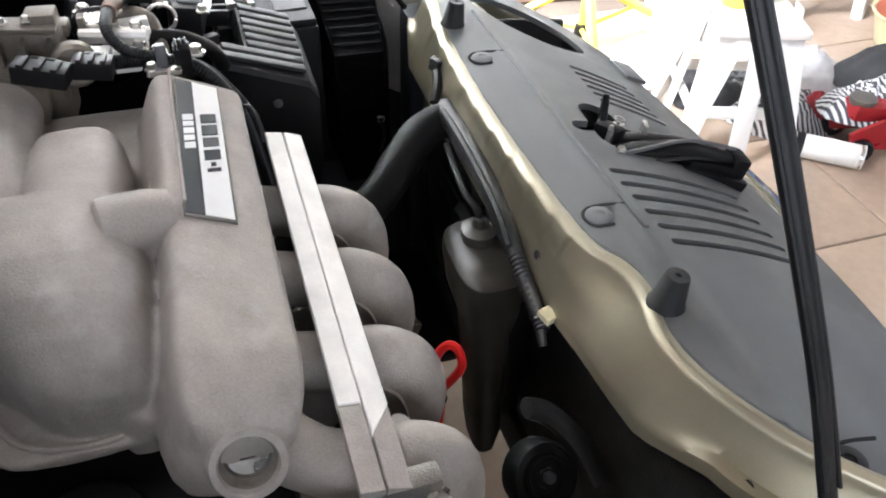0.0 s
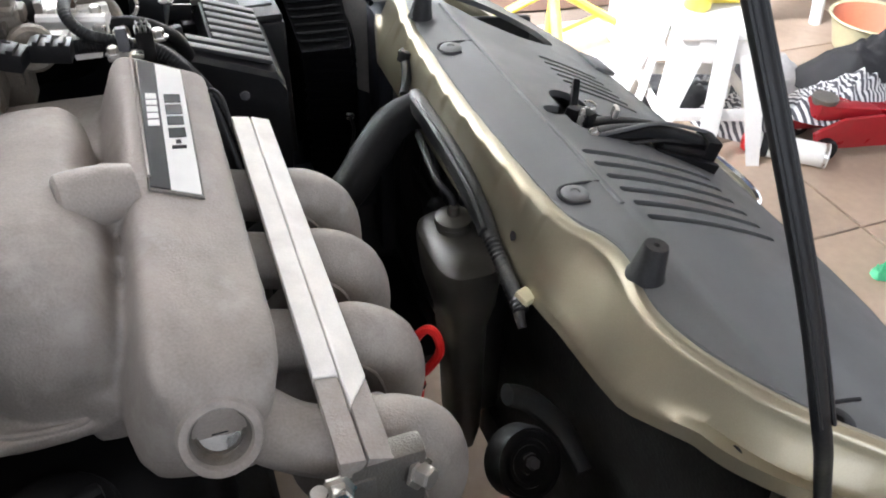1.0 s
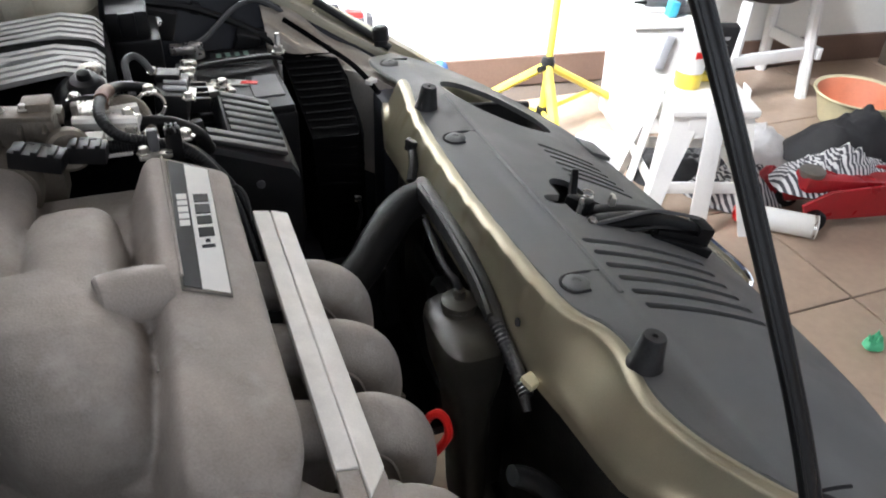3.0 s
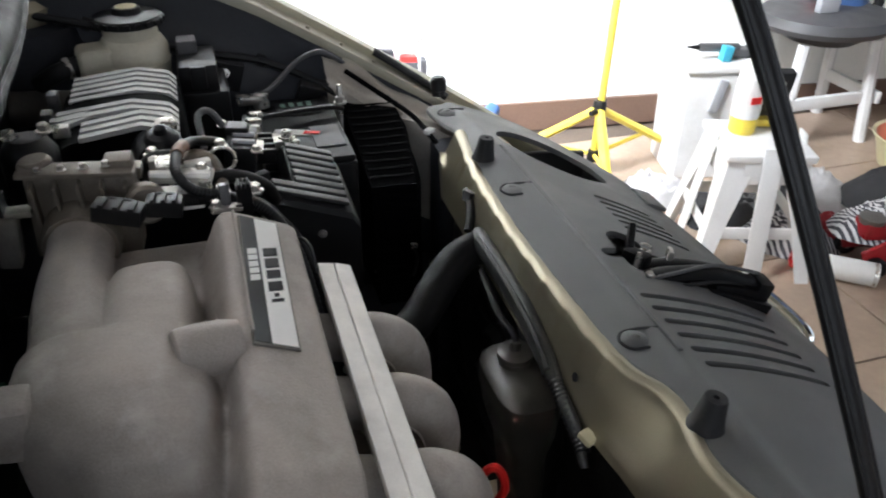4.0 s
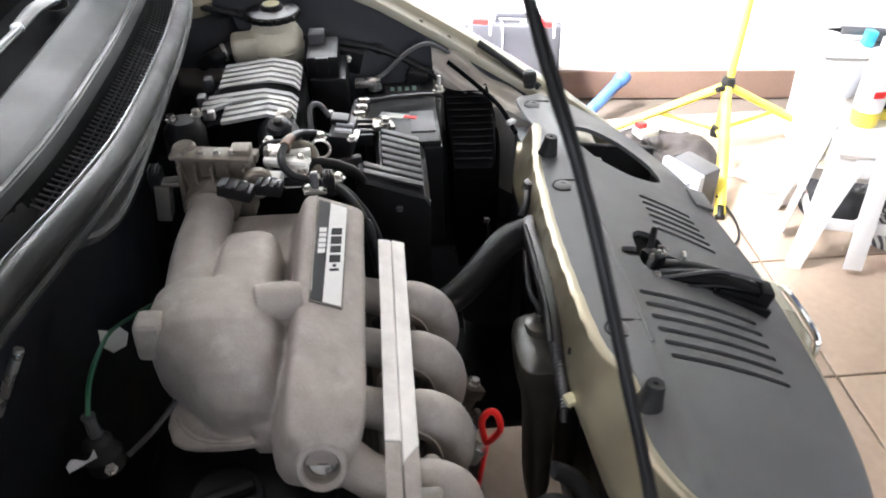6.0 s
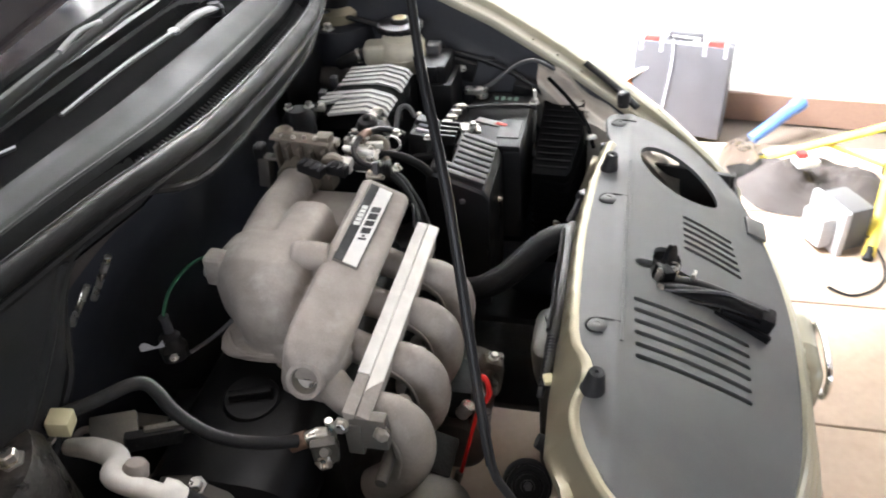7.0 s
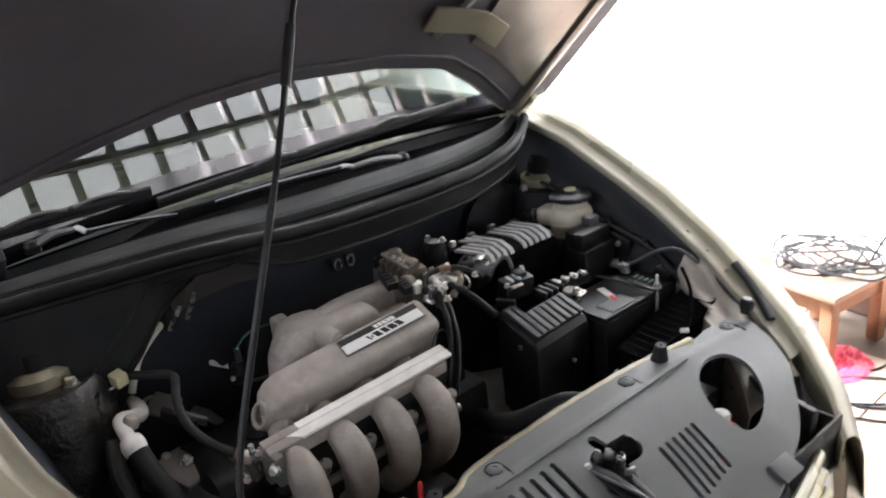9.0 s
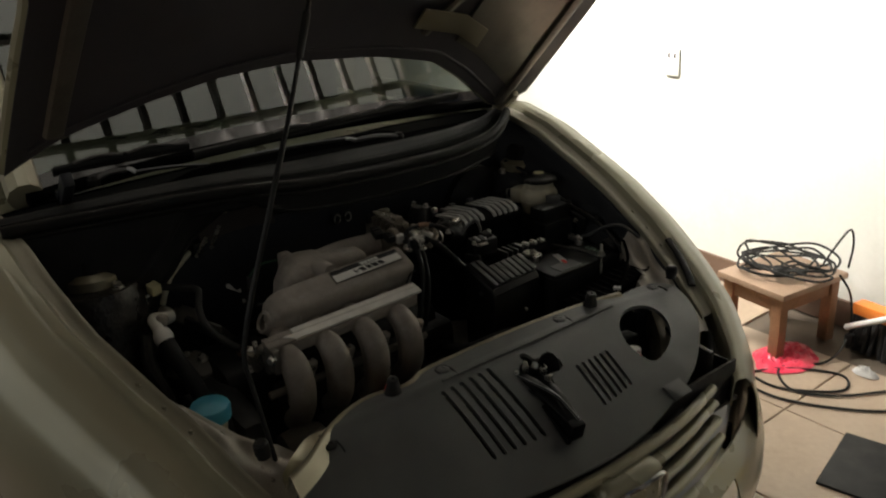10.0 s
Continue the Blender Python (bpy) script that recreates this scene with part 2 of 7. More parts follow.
def raw(verts, faces):
    bm = bmesh.new()
    vs = [bm.verts.new(v) for v in verts]
    for f in faces:
        try:
            bm.faces.new([vs[i] for i in f])
        except ValueError:
            pass
    return bm


def bevel_all(bm, w, seg=2):
    bmesh.ops.bevel(bm, geom=list(bm.edges), offset=w, segments=seg, profile=0.6, affect="EDGES", clamp_overlap=True)
    return bm


def box(c, s, bev=0.003, rot=(0, 0, 0), seg=2, taper=1.0):
    bm = bmesh.new()
    bmesh.ops.create_cube(bm, size=1)
    for v in bm.verts:
        k = taper if v.co.z > 0 else 1
        v.co = Vector((v.co.x * s[0] * k, v.co.y * s[1] * k, v.co.z * s[2]))
    if bev:
        bevel_all(bm, min(bev, min(s) * 0.45), seg)
    bm.transform(pose(*c, *rot))
    return bm


def curve(pts, per=6, closed=False):
    """Points smoothed by a Catmull-Rom spline."""
    p = [Vector(q) for q in pts]
    if len(p) < 3 and not closed:
        return [p[0].lerp(p[-1], i / per) for i in range(per + 1)]
    n = len(p)
    out = []
    for i in range(n if closed else n - 1):
        a, b, c, d = (p[(i + k) % n] for k in (-1, 0, 1, 2)) if closed else (p[max(i - 1, 0)], p[i], p[i + 1], p[min(i + 2, n - 1)])
        for j in range(per):
            t = j / per
            out.append(0.5 * ((2 * b) + (c - a) * t + (2 * a - 5 * b + 4 * c - d) * t * t + (3 * b - a - 3 * c + d) * t ** 3))
    if not closed:
        out.append(p[-1])
    return out


def rings(loops, caps=True):
    """A skin over loops of equally many points."""
    n = len(loops[0])
    verts = [v for lp in loops for v in lp]
    faces = [(i * n + j, i * n + (j + 1) % n, (i + 1) * n + (j + 1) % n, (i + 1) * n + j) for i in range(len(loops) - 1) for j in range(n)]
    if caps:
        faces += [tuple(reversed(range(n))), tuple(range((len(loops) - 1) * n, len(loops) * n))]
    return raw(verts, faces)


def tube(pts, r, n=10, per=6, flat=1.0, closed=False, ribbed=0.0):
    """A tube along a smoothed line; r is one radius or one for each given point."""
    line = curve(pts, per, closed)
    m = len(line)
    rr = [r] * m if not isinstance(r, (list, tuple)) else [np.interp(i / (m - 1) * (len(r) - 1), range(len(r)), r) for i in range(m)]
    loops = []
    up = Vector((0, 0, 1))
    t0 = (line[1] - line[0]).normalized()
    side = t0.cross(up) if abs(t0.z) < 0.95 else t0.cross(Vector((1, 0, 0)))
    side.normalize()
    for i, p in enumerate(line):
        t = (line[(i + 1) % m if closed else min(i + 1, m - 1)] - line[i - 1 if closed else max(i - 1, 0)]).normalized()
        side = (side - t * side.dot(t)).normalized()
        nn = t.cross(side)
        k = rr[i] * (1 + (ribbed if i % 2 else 0))
        loops.append([p + side * math.cos(a) * k + nn * math.sin(a) * k * flat for a in [2 * math.pi * j / n for j in range(n)]])
    if closed:
        bm = rings(loops + [loops[0]], False)
        bmesh.ops.remove_doubles(bm, verts=bm.verts, dist=1e-6)
        return bm
    return rings(loops)


def lathe(profile, at, axis=(0, 0, 1), n=24, squash=(1, 1), caps=True):
    """A turned body: profile of (radius, height) along the axis from at."""
    q = Vector(axis).to_track_quat("Z", "Y").to_matrix()
    loops = [[Vector(at) + q @ Vector((max(r, 1e-5) * squash[0] * math.cos(2 * math.pi * j / n), max(r, 1e-5) * squash[1] * math.sin(2 * math.pi * j / n), h)) for j in range(n)] for r, h in profile]
    return rings(loops, caps)


def rod(p0, p1, r0, r1=None, n=14):
    d = Vector(p1) - Vector(p0)
    r1 = r0 if r1 is None else r1
    e = min(0.15 * d.length, 0.2 * r0)
    return lathe([(r0 * 0.9, 0), (r0, e), (r1, d.length - e), (r1 * 0.9, d.length)], p0, d, n)


def prism(outline, h, m=Matrix(), bev=0.0, seg=2):
    """An outline in x, y raised by h along z, then moved by m."""
    n = len(outline)
    bm = raw([(x, y, 0) for x, y in outline] + [(x, y, h) for x, y in outline], [tuple(reversed(range(n))), tuple(range(n, 2 * n))] + [(i, (i + 1) % n, n + (i + 1) % n, n + i) for i in range(n)])
    if bev:
        bevel_all(bm, bev, seg)
    bm.transform(m)
    return bm


def oval(cx, cy, cz, rx, rz, n=24, power=2.5, y=0.0):
    """A rounded loop in the x-z plane at a given y."""
    out = []
    for j in range(n):
        a = 2 * math.pi * j / n
        c, s = math.cos(a), math.sin(a)
        out.append(Vector((cx + rx * math.copysign(abs(c) ** (2 / power), c), y, cz + rz * math.copysign(abs(s) ** (2 / power), s))))
    return out


def bolt(at, axis=(0, 0, 1), r=0.006):
    return lathe([(r * 1.5, 0), (r * 1.5, r * 0.3), (r, r * 0.3), (r, r * 1.3), (r * 0.8, r * 1.5)], at, axis, 6)


def sheet(nu, nv, f, thick=0.0):
    """A patch of nu x nv quads from f(u, v), thickened along its normals."""
    verts = [Vector(f(i / nu, j / nv)) for i in range(nu + 1) for j in range(nv + 1)]
    w = nv + 1
    faces = [(i * w + j, (i + 1) * w + j, (i + 1) * w + j + 1, i * w + j + 1) for i in range(nu) for j in range(nv)]
    bm = raw(verts, faces)
    if thick:
        bmesh.ops.recalc_face_normals(bm, faces=bm.faces)
        bmesh.ops.solidify(bm, geom=list(bm.faces), thickness=thick)
    return bm


def lerp(x, table):
    return float(np.interp(x, [a for a, _ in table], [b for _, b in table]))


def cut(bm, cutters, keep=()):
    """bm without the cutters, and only inside the keepers."""
    obs = []
    def temp(b):
        me = bpy.data.meshes.new("tmp")
        bmesh.ops.recalc_face_normals(b, faces=b.faces)
        b.to_mesh(me)
        b.free()
        o = bpy.data.objects.new("tmp", me)
        scene.collection.objects.link(o)
        obs.append(o)
        return o
    base = temp(bm)
    for op, group in (("INTERSECT", keep), ("DIFFERENCE", cutters)):
        for c in group:
            md = base.modifiers.new("b", "BOOLEAN")
            md.operation, md.solver, md.object = op, "EXACT", temp(c)
    me = bpy.data.meshes.new_from_object(base.evaluated_get(bpy.context.evaluated_depsgraph_get()))
    out = bmesh.new()
    out.from_mesh(me)
    bpy.data.meshes.remove(me)
    for o in obs:
        d = o.data
        bpy.data.objects.remove(o)
        bpy.data.meshes.remove(d)
    return out


MID = 0.32  # the car's centre line, in y


def mirror(bm):
    for v in bm.verts:
        v.co.y = 2 * MID - v.co.y
    bmesh.ops.reverse_faces(bm, faces=bm.faces)
    return bm


NEAR_OUT = [(-1.2, -0.09), (-0.5, -0.09), (-0.2, -0.065), (-0.04, -0.043), (0.06, -0.012), (0.125, 0.008), (0.2, 0.019), (0.6, 0.02)]


def near_side(bm):
    """The wing on the camera's side stands further out towards the windscreen."""
    mirror(bm)
    for v in bm.verts:
        v.co.y += -0.024 + lerp(v.co.x, NEAR_OUT)
    return bm


# ---- the garage ----
X0, X1, Y0, CEILZ = -4.4, 4.4, -2.6, 2.9


def wall_y(x):
    return 2.33 - 0.105 * x


# a solid eave closes the strip over the wall
north = prism([(X0, wall_y(X0)), (X1, wall_y(X1)), (X1, wall_y(X1) + 0.2), (X0, wall_y(X0) + 0.2)], CEILZ)
tagged(solo("wall_north", north, WALLM, "pale green-white painted plaster wall beside the car", "wall", kind="structure", smooth=0))
back = cut(box((X0 - 0.1, 0, CEILZ / 2), (0.2, 5.6, CEILZ), 0), [])
solo("wall_west", back, PLASTER, "plain plastered wall behind the car", "wall", kind="structure", smooth=0)
south = cut(box((0.0, Y0 - 0.1, CEILZ / 2), (9.0, 0.2, CEILZ), 0), [box((-1.5, Y0 - 0.1, 1.7), (4.8, 0.6, 1.8), 0)])
solo("wall_south", south, PLASTER, "plain plastered wall with a wide opening", "wall", kind="structure", smooth=0)
solo("skirting", prism([(X0, wall_y(X0) - 0.014), (X1, wall_y(X1) - 0.014), (X1, wall_y(X1)), (X0, wall_y(X0))], 0.11), SKIRT, "dark brown skirting along the painted wall", "skirting", kind="structure", smooth=0)
solo("ground", box((0, 0, -0.26), (600, 600, 0.4), 0), GROUT, "bare ground under and round the garage", "ground", kind="structure", smooth=0)
ceiling = join(box((0.0, -1.65, CEILZ + 0.06), (9.0, 2.2, 0.1), 0), box((2.97, 0.95, CEILZ + 0.06), (3.06, 3.0, 0.1), 0), box((-3.5, 0.95, CEILZ + 0.06), (2.0, 3.0, 0.1), 0), box((0.92, 0.33, CEILZ + 0.06), (1.04, 1.74, 0.1), 0))
beams = [box((x, 0.85, CEILZ - 0.02), (0.03, 2.85, 0.05), 0) for x in np.arange(-2.46, 1.44, 0.26)] + [box((-0.53, y, CEILZ - 0.015), (3.94, 0.028, 0.04), 0) for y in np.arange(-0.5, 2.3, 0.17)]
solo("ceiling", ceiling, CEIL, "pale tan panelled ceiling over the car", "ceiling", kind="structure", smooth=0)
solo("ceiling_battens", join(*beams), BEAM, "dark grid of battens under the glazed strip of roof", "ceiling batten", kind="structure", smooth=0)


def floor_tiles():
    """Square tan tiles on a dark bed: those by the car one by one, the rest joined."""
    bed = solo("floor", box((0.0, -0.05, -0.05), (8.8, 5.1, 0.08), 0), GROUT, "tan ceramic tile floor with dark joints", "floor", kind="structure", smooth=0)
    step, gap = 0.44, 0.006
    half = (step - gap) / 2
    me = finish(box((0, 0, -0.006), (2 * half, 2 * half, 0.012), 0.0015, seg=1), "tile", TILE, 0)
    rest = []
    for i in range(-13, 9):
        for j in range(-9, 7):
            x, y = 1.01 + i * step, 1.184 - step / 2 + j * step
            x += step / 2
            if not (X0 < x < X1 and Y0 + 0.2 < y < wall_y(x) - 0.1):
                continue
            if -0.9 < x < 3.2 and y > -0.6:
                o = new("tile", me)
                o.location = (x, y, 0)
                o.rotation_euler = (0, 0, radians(random.choice((0, 90, 180, 270))))
                o.parent = bed
            else:
                rest.append(box((x, y, -0.006), (2 * half, 2 * half, 0.012), 0))
    o = part("tiles_beyond", join(*rest), TILE, bed, "", 0)
    tagged(o, kind="stuff")


# ---- the car's shell ----
car = thing("car", "champagne-painted small car with its bonnet propped open", "car", (0, MID, 0))

FEND_Z = [(-1.2, 1.06), (-0.42, 1.055), (-0.28, 1.02), (-0.13, 0.955), (-0.02, 0.905), (0.1, 0.835), (0.21, 0.77), (0.3, 0.72), (0.42, 0.65), (0.55, 0.56)]
FEND_Y = [(-1.2, 0.97), (-0.4, 0.955), (-0.1, 0.945), (0.1, 0.93), (0.22, 0.905), (0.33, 0.865), (0.42, 0.80), (0.55, 0.66)]


def fender_bm():
    def f(u, v):
        x = -1.2 + 1.68 * u
        z, y = lerp(x, FEND_Z), lerp(x, FEND_Y)
        prof = [(-0.012, -0.05), (-0.008, -0.01), (0.0, 0.0), (0.02, 0.004), (0.055, -0.004), (0.095, -0.03), (0.125, -0.075), (0.145, -0.15), (0.15, -0.3), (0.15, -0.52)]
        k = v * (len(prof) - 1)
        i = min(int(k), len(prof) - 2)
        a, b = prof[i], prof[i + 1]
        t = k - i
        dy, dz = a[0] + (b[0] - a[0]) * t, a[1] + (b[1] - a[1]) * t
        s = 1 - 0.35 * max(0, (x - 0.1) / 0.45) ** 2
        return (x, y + dy * s, max(0.18, z + dz))
    return sheet(60, 27, f, 0.0025)


def along(prof, v):
    k = v * (len(prof) - 1)
    i = min(int(k), len(prof) - 2)
    t = k - i
    return [p + (q - p) * t for p, q in zip(prof[i], prof[i + 1])]


def flange_bm():
    """The painted flange inside the crest of the fender, with a rolled inner edge."""
    def f(u, v):
        x = -0.5 + 0.84 * u
        dy, dz = along([(-0.004, -0.008), (-0.012, -0.013), (-0.026, -0.015), (-0.036, -0.0135), (-0.041, -0.015), (-0.043, -0.021), (-0.044, -0.032)], v)
        return (x, lerp(x, FEND_Y) + dy, lerp(x, FEND_Z) + dz)
    return sheet(48, 18, f, 0.0016)


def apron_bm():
    """The inner wing below the flange, coloured dark for the shade there."""
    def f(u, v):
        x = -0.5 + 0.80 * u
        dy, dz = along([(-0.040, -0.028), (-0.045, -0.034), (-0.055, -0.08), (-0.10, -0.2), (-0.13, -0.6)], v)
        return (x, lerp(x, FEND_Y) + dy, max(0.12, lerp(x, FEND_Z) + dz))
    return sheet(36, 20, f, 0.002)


FLANGEPAINT = mat("dull_flange_paint", (0.30, 0.28, 0.215), 0.5, 0.35, var=0.14, scale=10, fine=500, bump=0.05, coat=0.1, dirt=(0.25, 0.23, 0.18), dirt_amount=0.15)
# Painted bay metal: the shade inside the bay is put into this dark colour.
SHADEPAINT = mat("bay_paint_dark_with_shade", (0.022, 0.024, 0.030), 0.55, 0.0, spec=0.25, var=0.25, scale=8, fine=200, bump=0.12, dirt=(0.04, 0.038, 0.036), dirt_amount=0.35)
for side in ("far", "near"):
    flip = (lambda b: b) if side == "far" else near_side
    fender = part("fender", flip(fender_bm()), PAINT, car, "champagne metallic fender")
    part("fender_flange", flip(flange_bm()), FLANGEPAINT, fender, "dull beige flange")
    part("inner_wing", flip(apron_bm()), SHADEPAINT, car, "inner wing, its paint coloured dark for shade")
    # ledge metal in the front corner of the bay, body colour, with the bonnet stop
    def corner(u, v):
        x = 0.075 + 0.285 * u
        z, y = lerp(x, FEND_Z), lerp(x, FEND_Y)
        w = 0.055 + 0.12 * u
        top = z - 0.026 - 0.05 * (1 - u) * min(1, v / 0.7)
        dent = 0.006 * math.sin(7 * u + 5 * v) + 0.0035 * math.sin(17 * u - 9 * v) + 0.0025 * math.sin(23 * v + 6 * u)
        fall = 0.16 * max(0, v - 0.68) / 0.32
        return (x - 0.015 * max(0, v - 0.68), y - 0.03 - w * min(1, v / 0.72) + 0.006 * max(0, v - 0.72), top + dent * (1 - 0.5 * max(0, v - 0.6)) - fall)
    part("corner_ledge", flip(sheet(56, 40, corner, 0.002)), CRUMPLED, car, "dull silver-beige corner panel", 30)
    for i in range(3):
        x = 0.06 + 0.05 * i
        part("fender_bolt", flip(bolt((x, lerp(x, FEND_Y) - 0.022, lerp(x, FEND_Z) - 0.0155), (0, 0, 1), 0.0035)), FLANGEPAINT, fender)
    part("bonnet_stop", flip(lathe([(0.011, 0), (0.011, 0.008), (0.013, 0.009), (0.0125, 0.026), (0.009, 0.03)], (0.247, 0.822, 0.748), (0, 0.1, 1), 16)), RUBBER, car, "black rubber bonnet stop")
    # headlamp
    def lampf(u, v):
        x = 0.27 + 0.24 * u
        y = 0.86 - 0.42 * u * u + 0.05 * (1 - u)
        z = lerp(x, FEND_Z) - 0.05 - 0.17 * v - 0.02 * u
        return (x + 0.05 * math.sin(math.pi * v) + 0.02 * u, y - 0.02 + 0.02 * math.sin(math.pi * v), z)
    head = part("headlamp", flip(sheet(18, 10, lampf, 0.006)), LENS_M, car, "clear grey headlamp")
    part("headlamp_rim", flip(tube([lampf(i / 8, 0.02) for i in range(9)], 0.006, 8)), GREYP, head)

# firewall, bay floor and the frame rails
part("firewall", sheet(4, 20, lambda u, v: (-0.43 + 0.05 * math.sin(v * 3.1) - 0.06 * (1 - u), -0.24 + 1.12 * v, 0.2 + 0.72 * u), 0.004), SHADEPAINT, car, "insulated firewall, dark with the bay's shade")
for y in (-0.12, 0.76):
    part("frame_rail", box((0.0, y, 0.42), (0.9, 0.07, 0.11), 0.01), SHADEPAINT, car)
part("crossmember", box((-0.32, MID, 0.22), (0.16, 0.95, 0.1), 0.012), GRIME, car)

# wiper panel under the windscreen
SEAL = [(-0.345, -0.40, 1.03), (-0.30, -0.2, 1.035), (-0.274, -0.03, 1.034), (-0.258, 0.08, 1.028), (-0.255, 0.2, 1.014), (-0.259, 0.35, 1.006), (-0.268, 0.5, 1.001), (-0.286, 0.65, 1.0), (-0.33, 0.80, 1.012), (-0.39, 0.90, 1.045)]
sealc = curve(SEAL, 8)


def seal_at(y):
    return lerp(y, [(p.y, p.x) for p in sealc]), lerp(y, [(p.y, p.z) for p in sealc])


def cowl(u, v):
    y = -0.40 + 1.30 * u
    sx, sz = seal_at(y)
    bx, bz = -0.475 - 0.03 * (1 - ((y - MID) / 0.65) ** 2) + 0.03, 1.06 + 0.010 * (1 - ((y - MID) / 0.65) ** 2)
    x = sx - 0.01 + (bx - sx) * v
    z = sz - 0.012 + (bz - sz) * v + (0.016 * min(1, max(0, (0.12 - y) / 0.08)) * -1 if 0.02 <= v <= 0.18 else 0) + lerp(v, [(0, 0), (0.02, -0.019), (0.16, -0.023), (0.19, -0.014), (0.225, 0.008), (0.245, 0.010), (0.28, 0.002), (0.31, 0.006), (0.44, 0.009), (0.50, 0.008), (0.53, 0.003), (0.575, -0.020), (0.94, -0.03), (1.0, -0.010)])
    return (x, y, z)


cowl_ob = part("wiper_panel", sheet(64, 60, cowl, 0.003), COWL, car, "dark grey plastic wiper panel below the windscreen")
# Black sheets over the panel's two recesses put in the shade of the hollows.
part("screen_gap_shade", sheet(60, 6, lambda u, v: Vector(cowl(0.01 + 0.98 * u, 0.575 + 0.015 * math.sin(9 * u) + 0.42 * v)) + V(0, 0, 0.005), 0), VOIDP, cowl_ob, "black sheet for the shade in the trough below the windscreen")
part("grille_trough_shade", sheet(70, 6, lambda u, v: Vector(cowl(0.02 + 0.94 * u, 0.020 + 0.19 * v)) + V(0.002, 0, 0.004), 0), VOIDP, cowl_ob, "black sheet for the shade in the trough under the mesh")
slots = []
for i in range(62):
    y = 0.10 + 0.0095 * i
    a, b = Vector(cowl((y + 0.40) / 1.30, 0.03)), Vector(cowl((y + 0.40) / 1.30, 0.185))
    slots.append(tube([a + V(0, 0, 0.010), (a + b) / 2 + V(0, 0, 0.008), b + V(0, 0, 0.010)], 0.0014, 5, 3))
for k in range(7):
    v = 0.035 + 0.022 * k
    slots.append(tube([Vector(cowl((y + 0.40) / 1.30, v)) + V(0, 0, 0.009) for y in np.linspace(0.10, 0.68, 12)], 0.0011, 5, 2))
tagged(part("air_grille", join(*slots), COWL, cowl_ob, "fine black intake mesh"), kind="stuff")
part("bonnet_seal", tube(SEAL, 0.0112, 12, 8, 1.15), HOSE, car, "long grey-black rubber bonnet seal")
part("seal_lip", tube([Vector(p) + V(0.005, 0, -0.016) for p in SEAL], 0.006, 8, 8), HOSE, car)


def under(u, v):
    """The panel that hangs below the seal, with its lower lip."""
    y = -0.38 + 1.2 * u
    sx, sz = seal_at(y)
    drop = lerp(y, [(-0.4, 0.30), (-0.3, 0.27), (-0.2, 0.215), (-0.124, 0.145), (-0.06, 0.09), (0.0, 0.066), (0.03, 0.02), (0.05, 0.010), (0.1, 0.032), (0.15, 0.046), (0.2, 0.052), (0.4, 0.06), (0.8, 0.05)])
    back = lerp(y, [(-0.4, 0.0), (-0.2, 0.0), (-0.12, 0.012), (-0.05, 0.055), (0.0, 0.08), (0.03, 0.03), (0.05, 0.002), (0.1, 0.003), (0.2, 0.012), (0.4, 0.022), (0.8, 0.01)])
    return (sx + 0.004 - (back + 0.012) * v, y, sz - 0.012 - drop * v)


part("bulkhead_panel", sheet(100, 8, under, 0.003), COWL, car, "dark plastic bulkhead panel under the seal")
part("bulkhead_lip", tube([Vector(under(i / 60, 1)) + V(0.004, 0, 0) for i in range(61)], 0.006, 8, 3), HOSE, car)
for xx, v0, r in ((0, 0.24, 0.0028), (0, 0.315, 0.0022), (0, 0.515, 0.0022)):
    part("panel_ridge", tube([Vector(cowl(u, v0)) + V(0, 0, 0.001) for u in np.linspace(0.02, 0.98, 22)], r, 6, 4), COWL, cowl_ob)
part("panel_fold", tube([Vector(under((y + 0.38) / 1.2, v)) + V(-0.006, 0, 0) for y, v in ((-0.085, 0.10), (-0.105, 0.35), (-0.135, 0.55), (-0.175, 0.65), (-0.23, 0.72), (-0.30, 0.78))], 0.013, 12, 6), COWL, car, "rounded fold of the bulkhead panel")
# Champagne bulkhead in dim light; the dark brown puts in that shade.
part("bulkhead_flange", prism([(-0.030, 0.905), (0.043, 0.914), (0.09, 0.917), (0.150, 0.908), (0.150, 0.955), (0.081, 0.965), (0.0, 0.955), (-0.030, 0.930)], 0.003, Matrix(((0, 0, 1, -0.366), (1, 0, 0, 0), (0, 1, 0, 0), (0, 0, 0, 1))), 0.0006, 1), DARKBROWN, car, "strip of champagne bulkhead, browned for the shade under the panel")


# windscreen, its black border and the cabin behind
def screen(u, v):
    y = MID + (u - 0.5) * (1.30 - 0.12 * v)
    bow = 1 - ((u - 0.5) * 2) ** 2
    return (-0.455 - 0.05 * bow - 0.85 * v, y, 1.062 + 0.02 * bow + 0.50 * v)


ws = part("windscreen", sheet(20, 12, screen, 0.005), GLASS, car, "sloping windscreen that mirrors the ceiling")
part("screen_border", sheet(40, 4, lambda u, v: Vector(screen(u, 0.050 * v)) + V(0.003, 0, 0.004), 0.001), FRIT, ws, "black printed border of the glass")
for u in (0.0, 1.0):
    part("screen_pillar", tube([Vector(screen(u, v)) + V(0, 0, 0.0) for v in (0, 0.3, 0.6, 1.0)], 0.035, 10), PAINT, car, "champagne windscreen pillar")
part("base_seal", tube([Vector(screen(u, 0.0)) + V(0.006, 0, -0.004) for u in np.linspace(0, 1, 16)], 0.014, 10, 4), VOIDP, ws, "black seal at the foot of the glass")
part("dashboard", sheet(10, 8, lambda u, v: (-0.60 - 0.45 * v, MID + (u - 0.5) * 1.2, 1.0 - 0.06 * v), 0.02), GREYP, car, "dark dashboard behind the glass")
